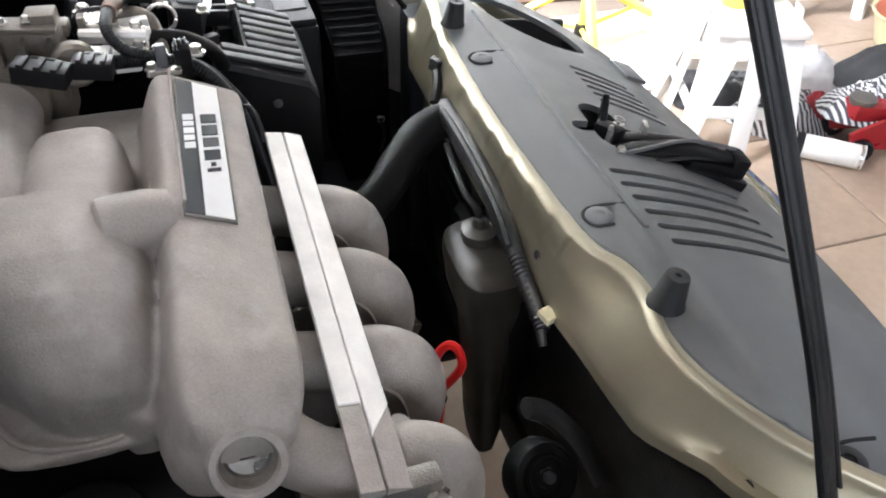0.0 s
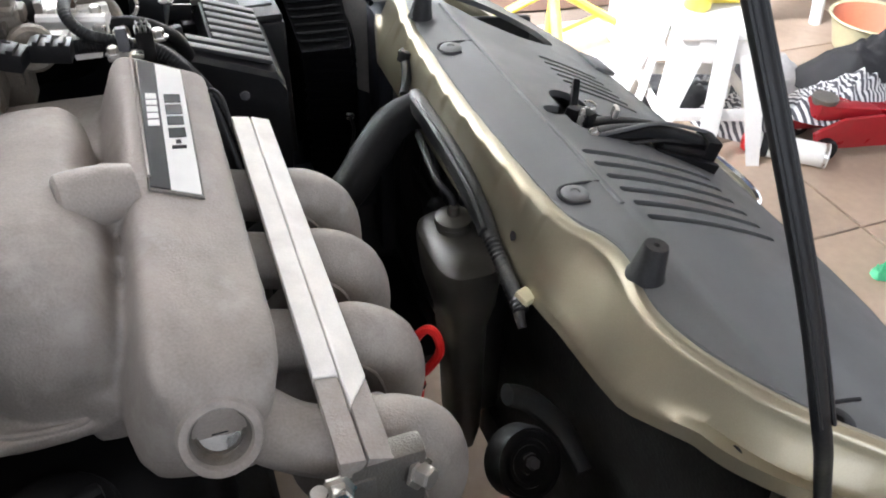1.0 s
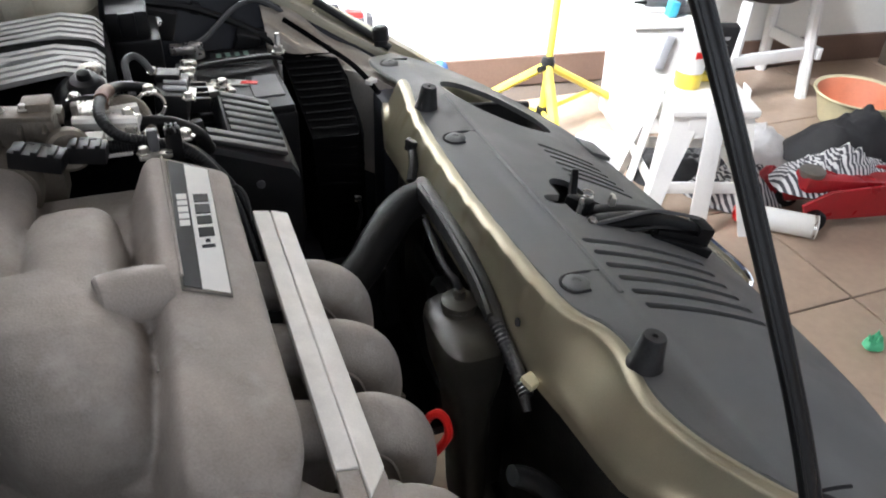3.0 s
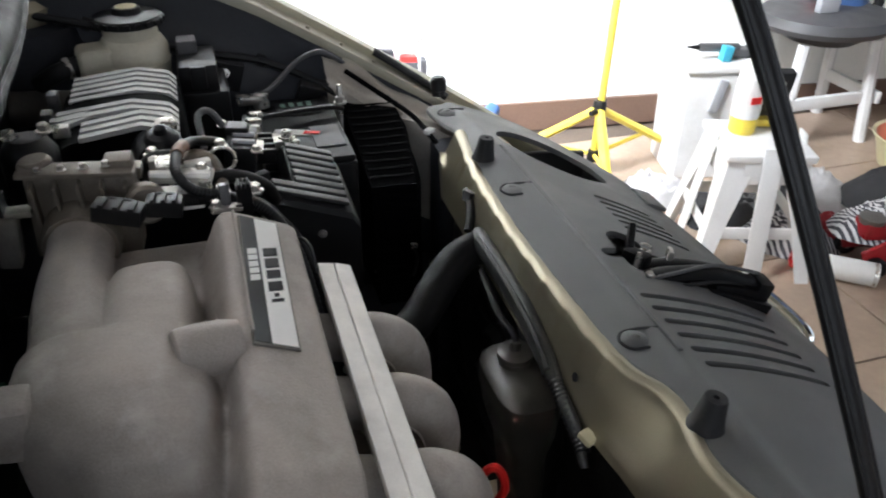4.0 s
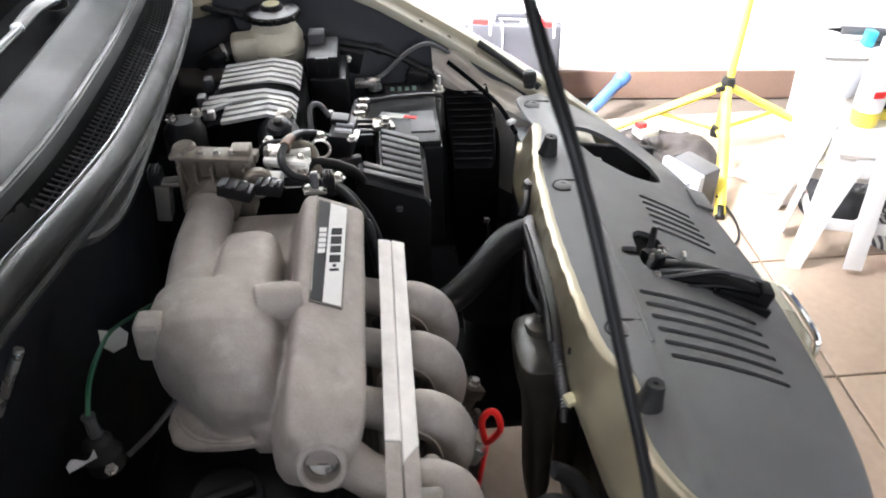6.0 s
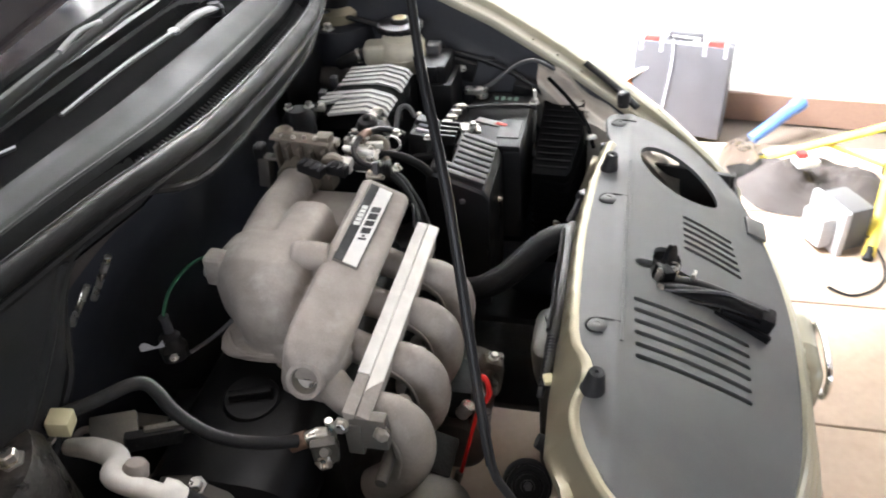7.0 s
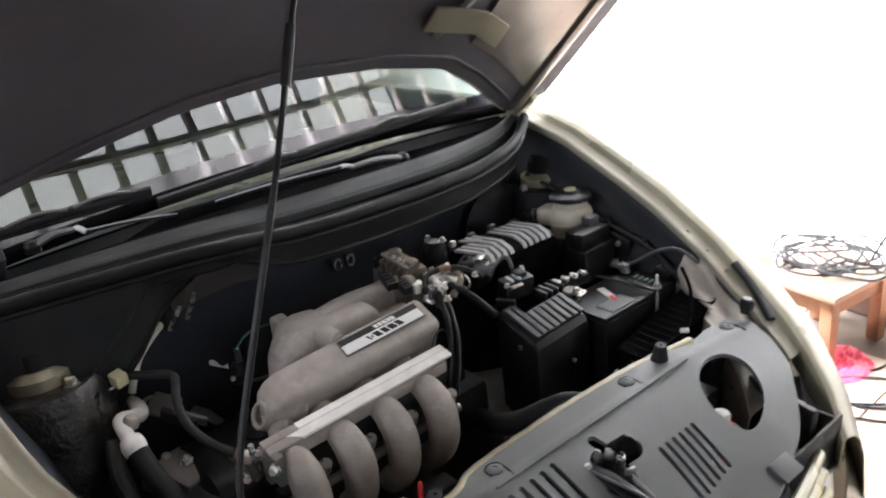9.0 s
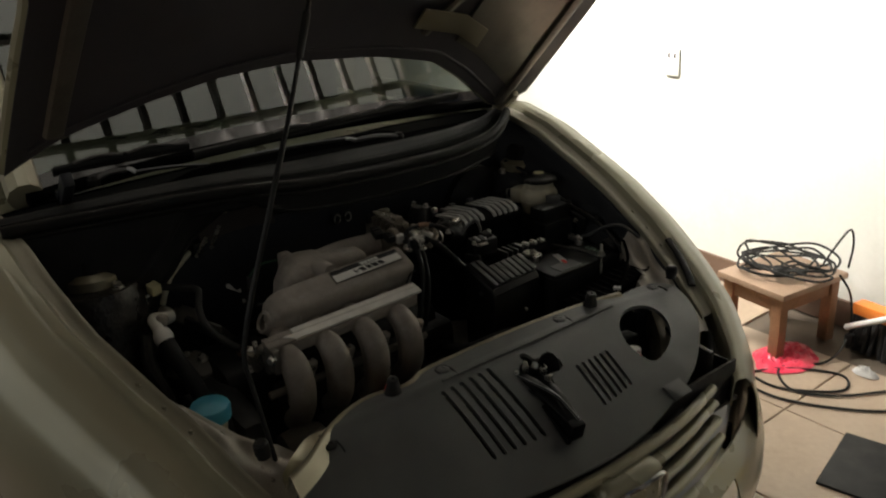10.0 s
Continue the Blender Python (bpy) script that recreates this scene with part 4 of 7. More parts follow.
def bonnet_latch():
    o = thing("bonnet_latch", "greasy black steel bonnet latch with its release lever", "latch", (0.34, 0.34, 0.66))
    part("latch_plate", prism(stadium((0.310, 0.350), (0.375, 0.31), 0.045), 0.006, Matrix.Translation((0, 0, 0.655)), 0.001), GRIME, o)
    part("latch_blade", prism([(-0.026, 0.0), (0.024, 0.0), (0.023, 0.030), (0.018, 0.052), (0.010, 0.063), (0.0, 0.067), (-0.011, 0.061), (-0.020, 0.046), (-0.025, 0.026)], 0.007, pose(0.327, 0.352, 0.700, 90, 0, 62), 0.0016), GREASE, o, "rounded black latch blade")
    part("blade_edge", prism([(-0.008, 0.0), (0.008, 0.0), (0.007, 0.018), (0.002, 0.034), (-0.004, 0.036), (-0.008, 0.022)], 0.0025, pose(0.316, 0.309, 0.722, 90, 0, 30), 0.0006), STEEL, o, "worn bright striker face")
    part("hook", box((0.322, 0.322, 0.722), (0.020, 0.030, 0.050), 0.005, (0, 8, 30)), GREASE, o)
    part("spring", tube([(0.338 + 0.006 * math.cos(a), 0.330 + 0.006 * math.sin(a), 0.70 + 0.0012 * a) for a in np.linspace(0, 40, 80)], 0.0013, 5, 1), STEEL, o)
    part("spring_clip", box((0.364, 0.320, 0.738), (0.005, 0.014, 0.012), 0.001, (0, 10, -20)), STEEL, o, "bright spring clip")
    # pressed channel of the lever: a broad web with two raised edges
    web = [(0.312, 0.288, 0.735), (0.350, 0.2935, 0.731), (0.404, 0.293, 0.722), (0.440, 0.288, 0.711), (0.466, 0.284, 0.702)]
    part("lever", tube(web, [0.0125, 0.0135, 0.015, 0.013, 0.012], 12, 6, 0.45), GREASE, o)
    part("lever_edge", tube([(0.318, 0.281, 0.739), (0.350, 0.284, 0.7385), (0.404, 0.296, 0.7305), (0.440, 0.294, 0.7205), (0.466, 0.290, 0.712)], 0.0022, 8, 6), GREYP, o, "worn lever edge")
    part("lever_edge", tube([(0.350, 0.276, 0.726), (0.400, 0.279, 0.7205), (0.440, 0.278, 0.710), (0.462, 0.277, 0.703)], 0.0022, 8, 6), RUBBER, o, "worn lever edge")
    part("link_rod", tube([(0.328, 0.318, 0.728), (0.36, 0.314, 0.728), (0.40, 0.308, 0.722), (0.45, 0.296, 0.707)], [0.014, 0.013, 0.011, 0.008], 12, 6, 0.45), GREASE, o)
    part("lever_rivet", bolt((0.317, 0.284, 0.741), (-0.2, -0.4, 1), 0.004), STEEL, o)
    part("handle", box((0.436, 0.284, 0.701), (0.070, 0.024, 0.014), 0.004, (0, 15, -8)), GREASE, o)
    part("handle_tip", box((0.463, 0.283, 0.694), (0.020, 0.030, 0.034), 0.004, (0, 15, -8)), GREASE, o)
    part("handle_foot", box((0.430, 0.270, 0.692), (0.085, 0.008, 0.016), 0.003, (0, 20, -9)), GREASE, o)


bonnet_latch()

# ---- engine ----
PITCH = 0.0855
RUN_Y = [-0.018 + PITCH * i for i in range(4)]


def intake_manifold():
    o = thing("intake_manifold", "rough grey cast intake manifold with four curved runners", "intake manifold", (-0.08, 0.13, 0.6))
    # the hollow casting: plenum, throttle neck, lobe, plate chamber and bridge run into one another
    secs = [(0.044, 0.016, 0.018, 0.795, -0.160), (0.048, 0.027, 0.034, 0.799, -0.163), (0.057, 0.037, 0.047, 0.805, -0.168), (0.076, 0.047, 0.057, 0.812, -0.175), (0.102, 0.064, 0.063, 0.816, -0.189), (0.135, 0.070, 0.063, 0.816, -0.196), (0.170, 0.069, 0.060, 0.815, -0.196), (0.192, 0.064, 0.046, 0.805, -0.193), (0.215, 0.05, 0.036, 0.795, -0.186), (0.25, 0.04, 0.03, 0.790, -0.184)]
    shapes = [rings([oval(cx, 0, cz, rx, rz, 32, 2.9, y) for y, rx, rz, cz, cx in secs])]
    shapes.append(tube([(-0.214, 0.12, 0.820), (-0.222, 0.18, 0.834), (-0.228, 0.25, 0.842), (-0.229, 0.31, 0.842), (-0.229, 0.356, 0.842)], [0.030, 0.034, 0.030, 0.027, 0.028], 20, 6))
    shapes.append(rings([oval(-0.170, 0, cz, rx, rz, 32, 3.6, y) for y, rx, rz, cz in ((0.10, 0.014, 0.03, 0.822), (0.13, 0.032, 0.052, 0.823), (0.20, 0.034, 0.053, 0.822), (0.250, 0.033, 0.051, 0.820), (0.262, 0.028, 0.043, 0.816))]))
    shapes.append(rings([oval(-0.184, 0, 0.768, rx, 0.005, 32, 3, y) for y, rx in ((0.0375, 0.028), (0.0395, 0.040), (0.048, 0.053), (0.07, 0.062), (0.14, 0.066), (0.22, 0.068), (0.262, 0.05))]))
    ch = [(-0.016, 0.022, 0.026, 0.796), (-0.010, 0.030, 0.035, 0.797), (0.004, 0.035, 0.043, 0.799), (0.025, 0.037, 0.048, 0.801), (0.10, 0.0375, 0.049, 0.804), (0.20, 0.0375, 0.049, 0.809), (0.27, 0.0375, 0.049, 0.8125), (0.314, 0.0375, 0.049, 0.815), (0.320, 0.0345, 0.046, 0.815)]
    loops = []
    for y, rx, rz, cz in ch:
        lean = 12 + 12 * min(1, max(0, (y + 0.02) / 0.1))
        m = pose(-0.0895 - 0.0065 * min(1, max(0, (y + 0.02) / 0.1)), y, cz, 0, lean, 0)
        loops.append([m @ q for q in oval(0, 0, 0, rx, rz, 48, 8.0, 0)])
    shapes.append(rings(loops))
    shapes.append(box((-0.138, 0.15, 0.770), (0.05, 0.22, 0.05), 0.015, seg=3))
    # cast bridge with a rounded top and a blunt end
    shapes.append(box((-0.128, 0.1445, 0.848), (0.050, 0.030, 0.03), 0.006, (0, 0, 11), 3))
    shapes.append(tube([(-0.087, 0.04, 0.800), (-0.0868, 0.008, 0.801), (-0.0866, -0.004, 0.8015), (-0.0866, -0.008, 0.8020)], [0.040, 0.033, 0.027, 0.0245], 24, 5))
    shapes.append(box((-0.166, 0.300, 0.812), (0.092, 0.10, 0.024), 0.003, (2, 0, 0)))
    body = part("plenum", join(*shapes), CAST, o, "rough grey hollow casting of the plenum", 0)
    skin = body.modifiers.new("fused", "REMESH")
    skin.mode, skin.voxel_size, skin.use_smooth_shade = "VOXEL", 0.0024, True
    ease = body.modifiers.new("fillet", "SMOOTH")
    ease.factor, ease.iterations = 0.5, 5
    wear = bpy.data.textures.new("cast_unevenness", "CLOUDS")
    wear.noise_scale, wear.noise_depth = 0.018, 3
    dent = body.modifiers.new("uneven", "DISPLACE")
    dent.texture, dent.strength, dent.mid_level, dent.texture_coords = wear, 0.0010, 0.5, "LOCAL"
    part("casting_seam", tube([(-0.1225, 0.09, 0.836), (-0.123, 0.20, 0.839), (-0.1235, 0.30, 0.826)], 0.0016, 6, 4), CAST, body)
    # short round boss that ties the lobe to the chamber
    part("bridge_boss", lathe([(0.010, -0.001), (0.0165, 0.0), (0.0188, 0.0022), (0.0194, 0.006), (0.0194, 0.018), (0.0182, 0.034), (0.015, 0.046)], (-0.1525, 0.1370, 0.8620), (0.97, 0.2, -0.04), 28), CAST, body, "", 30)
    part("flange_lip", tube([(-0.236, 0.076, 0.7735), (-0.222, 0.056, 0.7735), (-0.205, 0.0455, 0.7735), (-0.184, 0.0415, 0.7735), (-0.163, 0.0420, 0.7735), (-0.146, 0.050, 0.7735)], 0.0024, 8, 6), CAST, body, "pale worn lip of the lower flange")
    part("chamber_ridge", tube([(-0.0985, 0.15, 0.8640), (-0.0985, 0.23, 0.8680), (-0.0985, 0.312, 0.8720)], 0.0013, 6, 4), CAST, body)
    ax = (0.03, -0.85, 0.45)
    at = (-0.0865, -0.0245, 0.8085)
    plug = part("end_plug", lathe([(0.0245, -0.020), (0.0226, -0.001), (0.0214, 0.0014), (0.0174, 0.0014), (0.0163, -0.0005), (0.0163, -0.0125)], at, ax, 40, caps=False), CAST, o, "rim of the threaded end opening", 30)
    part("thread", lathe([(0.0163, -0.003), (0.0150, -0.0038), (0.0162, -0.0048), (0.0148, -0.0058), (0.0160, -0.0070), (0.0145, -0.0080), (0.0155, -0.0094), (0.0135, -0.0104), (0.0125, -0.0098), (0.0115, -0.0112)], at, ax, 36, caps=False), CASTDARK, plug, "screw thread", 20)
    part("plug_floor", lathe([(0.0118, -0.0112), (0.0095, -0.0126), (0.0085, -0.0120), (0.0050, -0.0132), (0.0, -0.0132)], at, ax, 30), STEEL, plug, "bright dished floor of the opening", 20)
    part("plug_mark", box((-0.0868, -0.0145, 0.8025), (0.009, 0.003, 0.003), 0.0005, (-62, 0, 0)), INK, plug)
    part("stub_pipe", join(box((-0.250, 0.113, 0.852), (0.028, 0.030, 0.046), 0.009, (0, 4, 0), 3)), CAST, o)
    # runners
    for y in RUN_Y:
        d = 0.004 * (y - 0.1)
        part("runner", tube([(-0.082, max(y, 0.012), 0.789), (-0.050, max(y, -0.012) + 0.002, 0.777), (-0.02, y, 0.770 - 0.02 * (0.25 - y) * 0.3), (0.008, y, 0.762), (0.028, y + 0.002, 0.742), (0.034, y + 0.004, 0.708), (0.025, y + 0.006, 0.670), (0.004, y + 0.008, 0.637), (-0.03, y + 0.010, 0.605)], [0.023, 0.0205, 0.0215, 0.0250, 0.0265, 0.0265, 0.026, 0.0255, 0.025], 22, 7), CAST, o)
        part("parting_line", tube([(-0.010, y - 0.0238, 0.772), (0.010, y - 0.0250, 0.757), (0.020, y - 0.0240, 0.738), (0.024, y - 0.0220, 0.708), (0.016, y - 0.0200, 0.672)], 0.0014, 6, 5), CAST, o)
    # flange bar over the runners, bright where it is machined
    left = [(-0.0315, 0.8125), (-0.0170, 0.8098), (-0.0164, 0.8065), (-0.024, 0.795), (-0.0315, 0.801)]
    right = [(-0.0160, 0.8065), (-0.0152, 0.8092), (-0.0005, 0.8035), (-0.001, 0.799), (-0.020, 0.794)]
    turn = Matrix(((1, 0, 0, 0), (0, 0, 1, 0), (0, 1, 0, 0), (0, 0, 0, 1)))

    def fall(bm, skew=0.0):
        """The bar dips towards its free end, where one half is cut on the skew."""
        for v in bm.verts:
            if v.co.y < 0.1 and skew:
                v.co.y += skew * (v.co.x + 0.0005)
            v.co.z += 0.028 * (v.co.y - 0.30)
        return bm
    part("flange_bar", fall(prism(left, 0.296, Matrix.Translation((0, 0.005, 0)) @ turn, 0.0007, 1)), MACHINED, o, "bright machined flange bar", 20)
    part("flange_bar", fall(prism(right, 0.298, Matrix.Translation((0, 0.004, 0)) @ turn, 0.0007, 1), 1.5), MACHINED, o, "bright machined flange bar", 20)
    part("flange_end", fall(prism([(x, z - 0.0012) for x, z in left], 0.060, Matrix.Translation((0, -0.0555, 0)) @ turn, 0.0014, 2)), CAST, o, "dull cast end of the flange")
    part("flange_end", fall(prism([(x, z - 0.0012) for x, z in right], 0.058, Matrix.Translation((0, -0.0550, 0)) @ turn, 0.0014, 2)), CAST, o, "dull cast end of the flange")
    part("flange_skirt", fall(box((-0.016, 0.120, 0.785), (0.024, 0.345, 0.026), 0.005, (0, 8, 0))), CAST, o)
    part("end_bracket", join(box((-0.005, -0.048, 0.768), (0.045, 0.016, 0.05), 0.004), box((-0.022, -0.052, 0.758), (0.02, 0.012, 0.05), 0.003)), CASTDARK, o)
    part("flange_bolt", bolt((0.012, -0.056, 0.775), (0.5, -0.8, 0.2), 0.007), STEEL, o)
    part("flange_bolt", bolt((-0.034, -0.056, 0.78), (0, -1, 0.3), 0.007), STEEL, o)
    part("stud", rod((-0.045, -0.062, 0.745), (-0.045, -0.064, 0.795), 0.005), STEEL, o)
    # plate with its bars
    m = Matrix.Translation((-0.0820, 0.220, 0.8590)) @ pose(0, 0, 0, 4, 24, 0)

    def flat(cx, cy, sx, sy, z, h, bev=0.0005):
        b = box((cx, cy, z + h / 2), (sx, sy, h), bev)
        b.transform(m)
        return b
    name = part("name_plate_frame", flat(0, 0, 0.035, 0.166, -0.001, 0.0032, 0.0008), CASTDARK, o)
    part("plate_light_half", flat(0.0058, 0, 0.0195, 0.161, 0.002, 0.0008, 0), STICKW, name, "white half of the name plate")
    part("plate_dark_half", flat(-0.0105, 0, 0.0125, 0.161, 0.002, 0.0008, 0), INK, name, "dark half of the name plate")

    def slanted(cx, cy, w, h, mt, lab=""):
        k = h * 0.22
        b = prism([(cx - h / 2, cy - w / 2 - k), (cx + h / 2, cy - w / 2 + k), (cx + h / 2, cy + w / 2 + k), (cx - h / 2, cy + w / 2 - k)], 0.0007, Matrix.Translation((0, 0, 0.0027)))
        b.transform(m)
        part("plate_bar", b, mt, name, lab)
    for y0, w, hh in ((-0.0300, 0.0035, 0.0100), (-0.0235, 0.0040, 0.0035), (-0.0125, 0.0115, 0.0120), (0.0030, 0.0105, 0.0118), (0.0180, 0.0125, 0.0120), (0.0330, 0.0110, 0.0120)):
        slanted(0.0055, y0, w, hh, INK)
    for y0, w in ((-0.0060, 0.0070), (0.0030, 0.0064), (0.0118, 0.0070), (0.0206, 0.0060), (0.0292, 0.0072)):
        slanted(-0.0100, y0, w, 0.0078, STICKW)


intake_manifold()


def engine():
    o = thing("engine", "grimy black engine with its valve cover under the manifold", "engine", (-0.15, 0.2, 0.25))
    part("block", box((-0.17, 0.20, 0.47), (0.22, 0.46, 0.40), 0.02), GRIME, o)
    part("valve_cover", rings([oval(-0.185, 0, 0.66, rx, rz, 28, 4, y) for y, rx, rz in ((-0.125, 0.08, 0.04), (-0.11, 0.095, 0.055), (0.1, 0.10, 0.06), (0.35, 0.10, 0.06), (0.40, 0.09, 0.05))]), BLACK, o, "black valve cover")
    cap = part("oil_cap", lathe([(0.036, 0), (0.037, 0.012), (0.034, 0.017), (0.0, 0.018)], (-0.19, 0.015, 0.708), (0.1, -0.1, 1), 28), BLACK, o, "round black oil cap")
    part("cap_grip", box((-0.188, 0.013, 0.731), (0.056, 0.012, 0.012), 0.004, (0, 0, 20)), BLACK, cap)
    part("front_housing", box((-0.05, -0.13, 0.50), (0.25, 0.05, 0.40), 0.02), GRIME, o)
    for y in RUN_Y:
        part("injector", join(rod((-0.012, y + 0.045, 0.69), (0.010, y + 0.043, 0.735), 0.007), rod((0.004, y + 0.043, 0.722), (0.014, y + 0.042, 0.742), 0.010)), STEEL, o, "bright fuel injector")
    part("fuel_rail", rod((0.006, -0.07, 0.70), (0.006, 0.30, 0.70), 0.008), CASTDARK, o)
    part("alternator", lathe([(0.03, 0), (0.055, 0.01), (0.06, 0.03), (0.06, 0.08), (0.05, 0.10), (0.03, 0.105)], (0.03, -0.075, 0.56), (0.1, 0.99, 0), 28), CASTDARK, o, "alternator")
    ax = (0.15, -0.75, 0.65)
    pulley = part("pulley", lathe([(0.0, 0.006), (0.009, 0.006), (0.010, 0.001), (0.016, 0.001), (0.018, 0.004), (0.021, 0.004), (0.023, 0.0), (0.029, 0.0), (0.030, 0.004), (0.0325, 0.004), (0.034, -0.004), (0.034, -0.022)], (0.160, 0.062, 0.553), ax, 34), BLACK, o, "black ridged pulley low by the belt side", 25)
    part("centre_bolt", bolt((0.1605, 0.060, 0.557), ax, 0.006), GREYP, pulley)
    part("tensioner_arm", tube([(0.165, 0.125, 0.575), (0.190, 0.120, 0.560), (0.210, 0.090, 0.545), (0.215, 0.050, 0.53)], [0.012, 0.015, 0.014, 0.010], 12, 6, 0.7), RUBBER, o, "dark cast belt tensioner")
    part("belt", tube([(0.03, -0.115, 0.62), (-0.10, -0.12, 0.60), (-0.16, -0.12, 0.45), (-0.05, -0.12, 0.32), (0.09, -0.12, 0.40), (0.09, -0.118, 0.52)], 0.009, 6, 6, 0.35, closed=True), RUBBER, o)
    part("gearbox", rings([oval(-0.13, 0, 0.45, rx, rz, 24, 3, y) for y, rx, rz in ((0.42, 0.12, 0.16), (0.5, 0.13, 0.15), (0.62, 0.10, 0.12), (0.7, 0.07, 0.08))]), CASTDARK, o, "dark cast gearbox")
    part("sensor_block", box((0.035, 0.05, 0.60), (0.05, 0.06, 0.05), 0.006, (10, 20, 0)), GRIME, o)
    part("sensor_block", box((0.045, 0.20, 0.58), (0.04, 0.07, 0.06), 0.006), GRIME, o)
    part("sensor_tip", rod((0.06, 0.115, 0.62), (0.072, 0.118, 0.64), 0.010), STEEL, o)


engine()


def splash_guard():
    """Dark undershield between the beige panel and the floor at the belt side."""
    o = thing("splash_guard", "black plastic splash guard below the belt side", "splash guard", (0.2, -0.08, 0.34))
    part("shield", sheet(10, 6, lambda u, v: (0.06 + 0.20 * u, -0.23 + 0.30 * v - 0.03 * u, 0.36 + 0.10 * (1 - v) + 0.02 * math.sin(9 * u)), 0.004), GRIME, o)
    for i in range(4):
        part("rib", box((0.08 + 0.05 * i, -0.09, 0.415), (0.006, 0.24, 0.02), 0.002, (-18, 0, 0)), GRIME, o)
    wheel = part("fan_disc", lathe([(0.062, 0), (0.066, 0.004), (0.060, 0.012), (0.044, 0.013), (0.042, 0.006), (0.020, 0.006), (0.018, 0.016), (0.0, 0.017)], (0.155, -0.055, 0.47), (0.25, -0.75, 0.65), 32), BLACK, o, "round black pulley face")
    for i in range(6):
        a = math.pi * i / 3
        part("spoke", box((0.155 + 0.033 * math.cos(a), -0.058 + 0.024 * math.sin(a), 0.478 + 0.02 * math.sin(a)), (0.022, 0.006, 0.005), 0.001, (0, 0, math.degrees(a))), GREYP, wheel)


splash_guard()


def compressor():
    """Brownish air conditioning compressor low in front of the engine."""
    o = thing("compressor", "dirty brown air conditioning compressor below the runners", "compressor", (0.03, 0.25, 0.40))
    part("body", lathe([(0.038, 0), (0.048, 0.006), (0.050, 0.05), (0.044, 0.055), (0.044, 0.14), (0.050, 0.145), (0.050, 0.18), (0.04, 0.19)], (0.035, 0.15, 0.495), (0, 1, 0), 26), CASTDARK, o)
    for i in range(3):
        part("lug", join(box((0.070, 0.18 + 0.06 * i, 0.535), (0.030, 0.022, 0.028), 0.005, (0, 30, 0)), bolt((0.082, 0.18 + 0.06 * i, 0.552), (0.5, 0, 1), 0.006)), CASTDARK, o)
    part("port", join(rod((0.05, 0.24, 0.54), (0.075, 0.25, 0.585), 0.014), box((0.078, 0.252, 0.588), (0.03, 0.024, 0.018), 0.004, (0, 30, 20))), THROTTLE, o, "brownish port block")
    part("port_nut", bolt((0.082, 0.255, 0.598), (0.3, 0, 1), 0.006), STEEL, o)
    part("plug", rod((0.06, 0.20, 0.55), (0.072, 0.195, 0.58), 0.008), LIGHTGREY, o, "pale plug")


compressor()


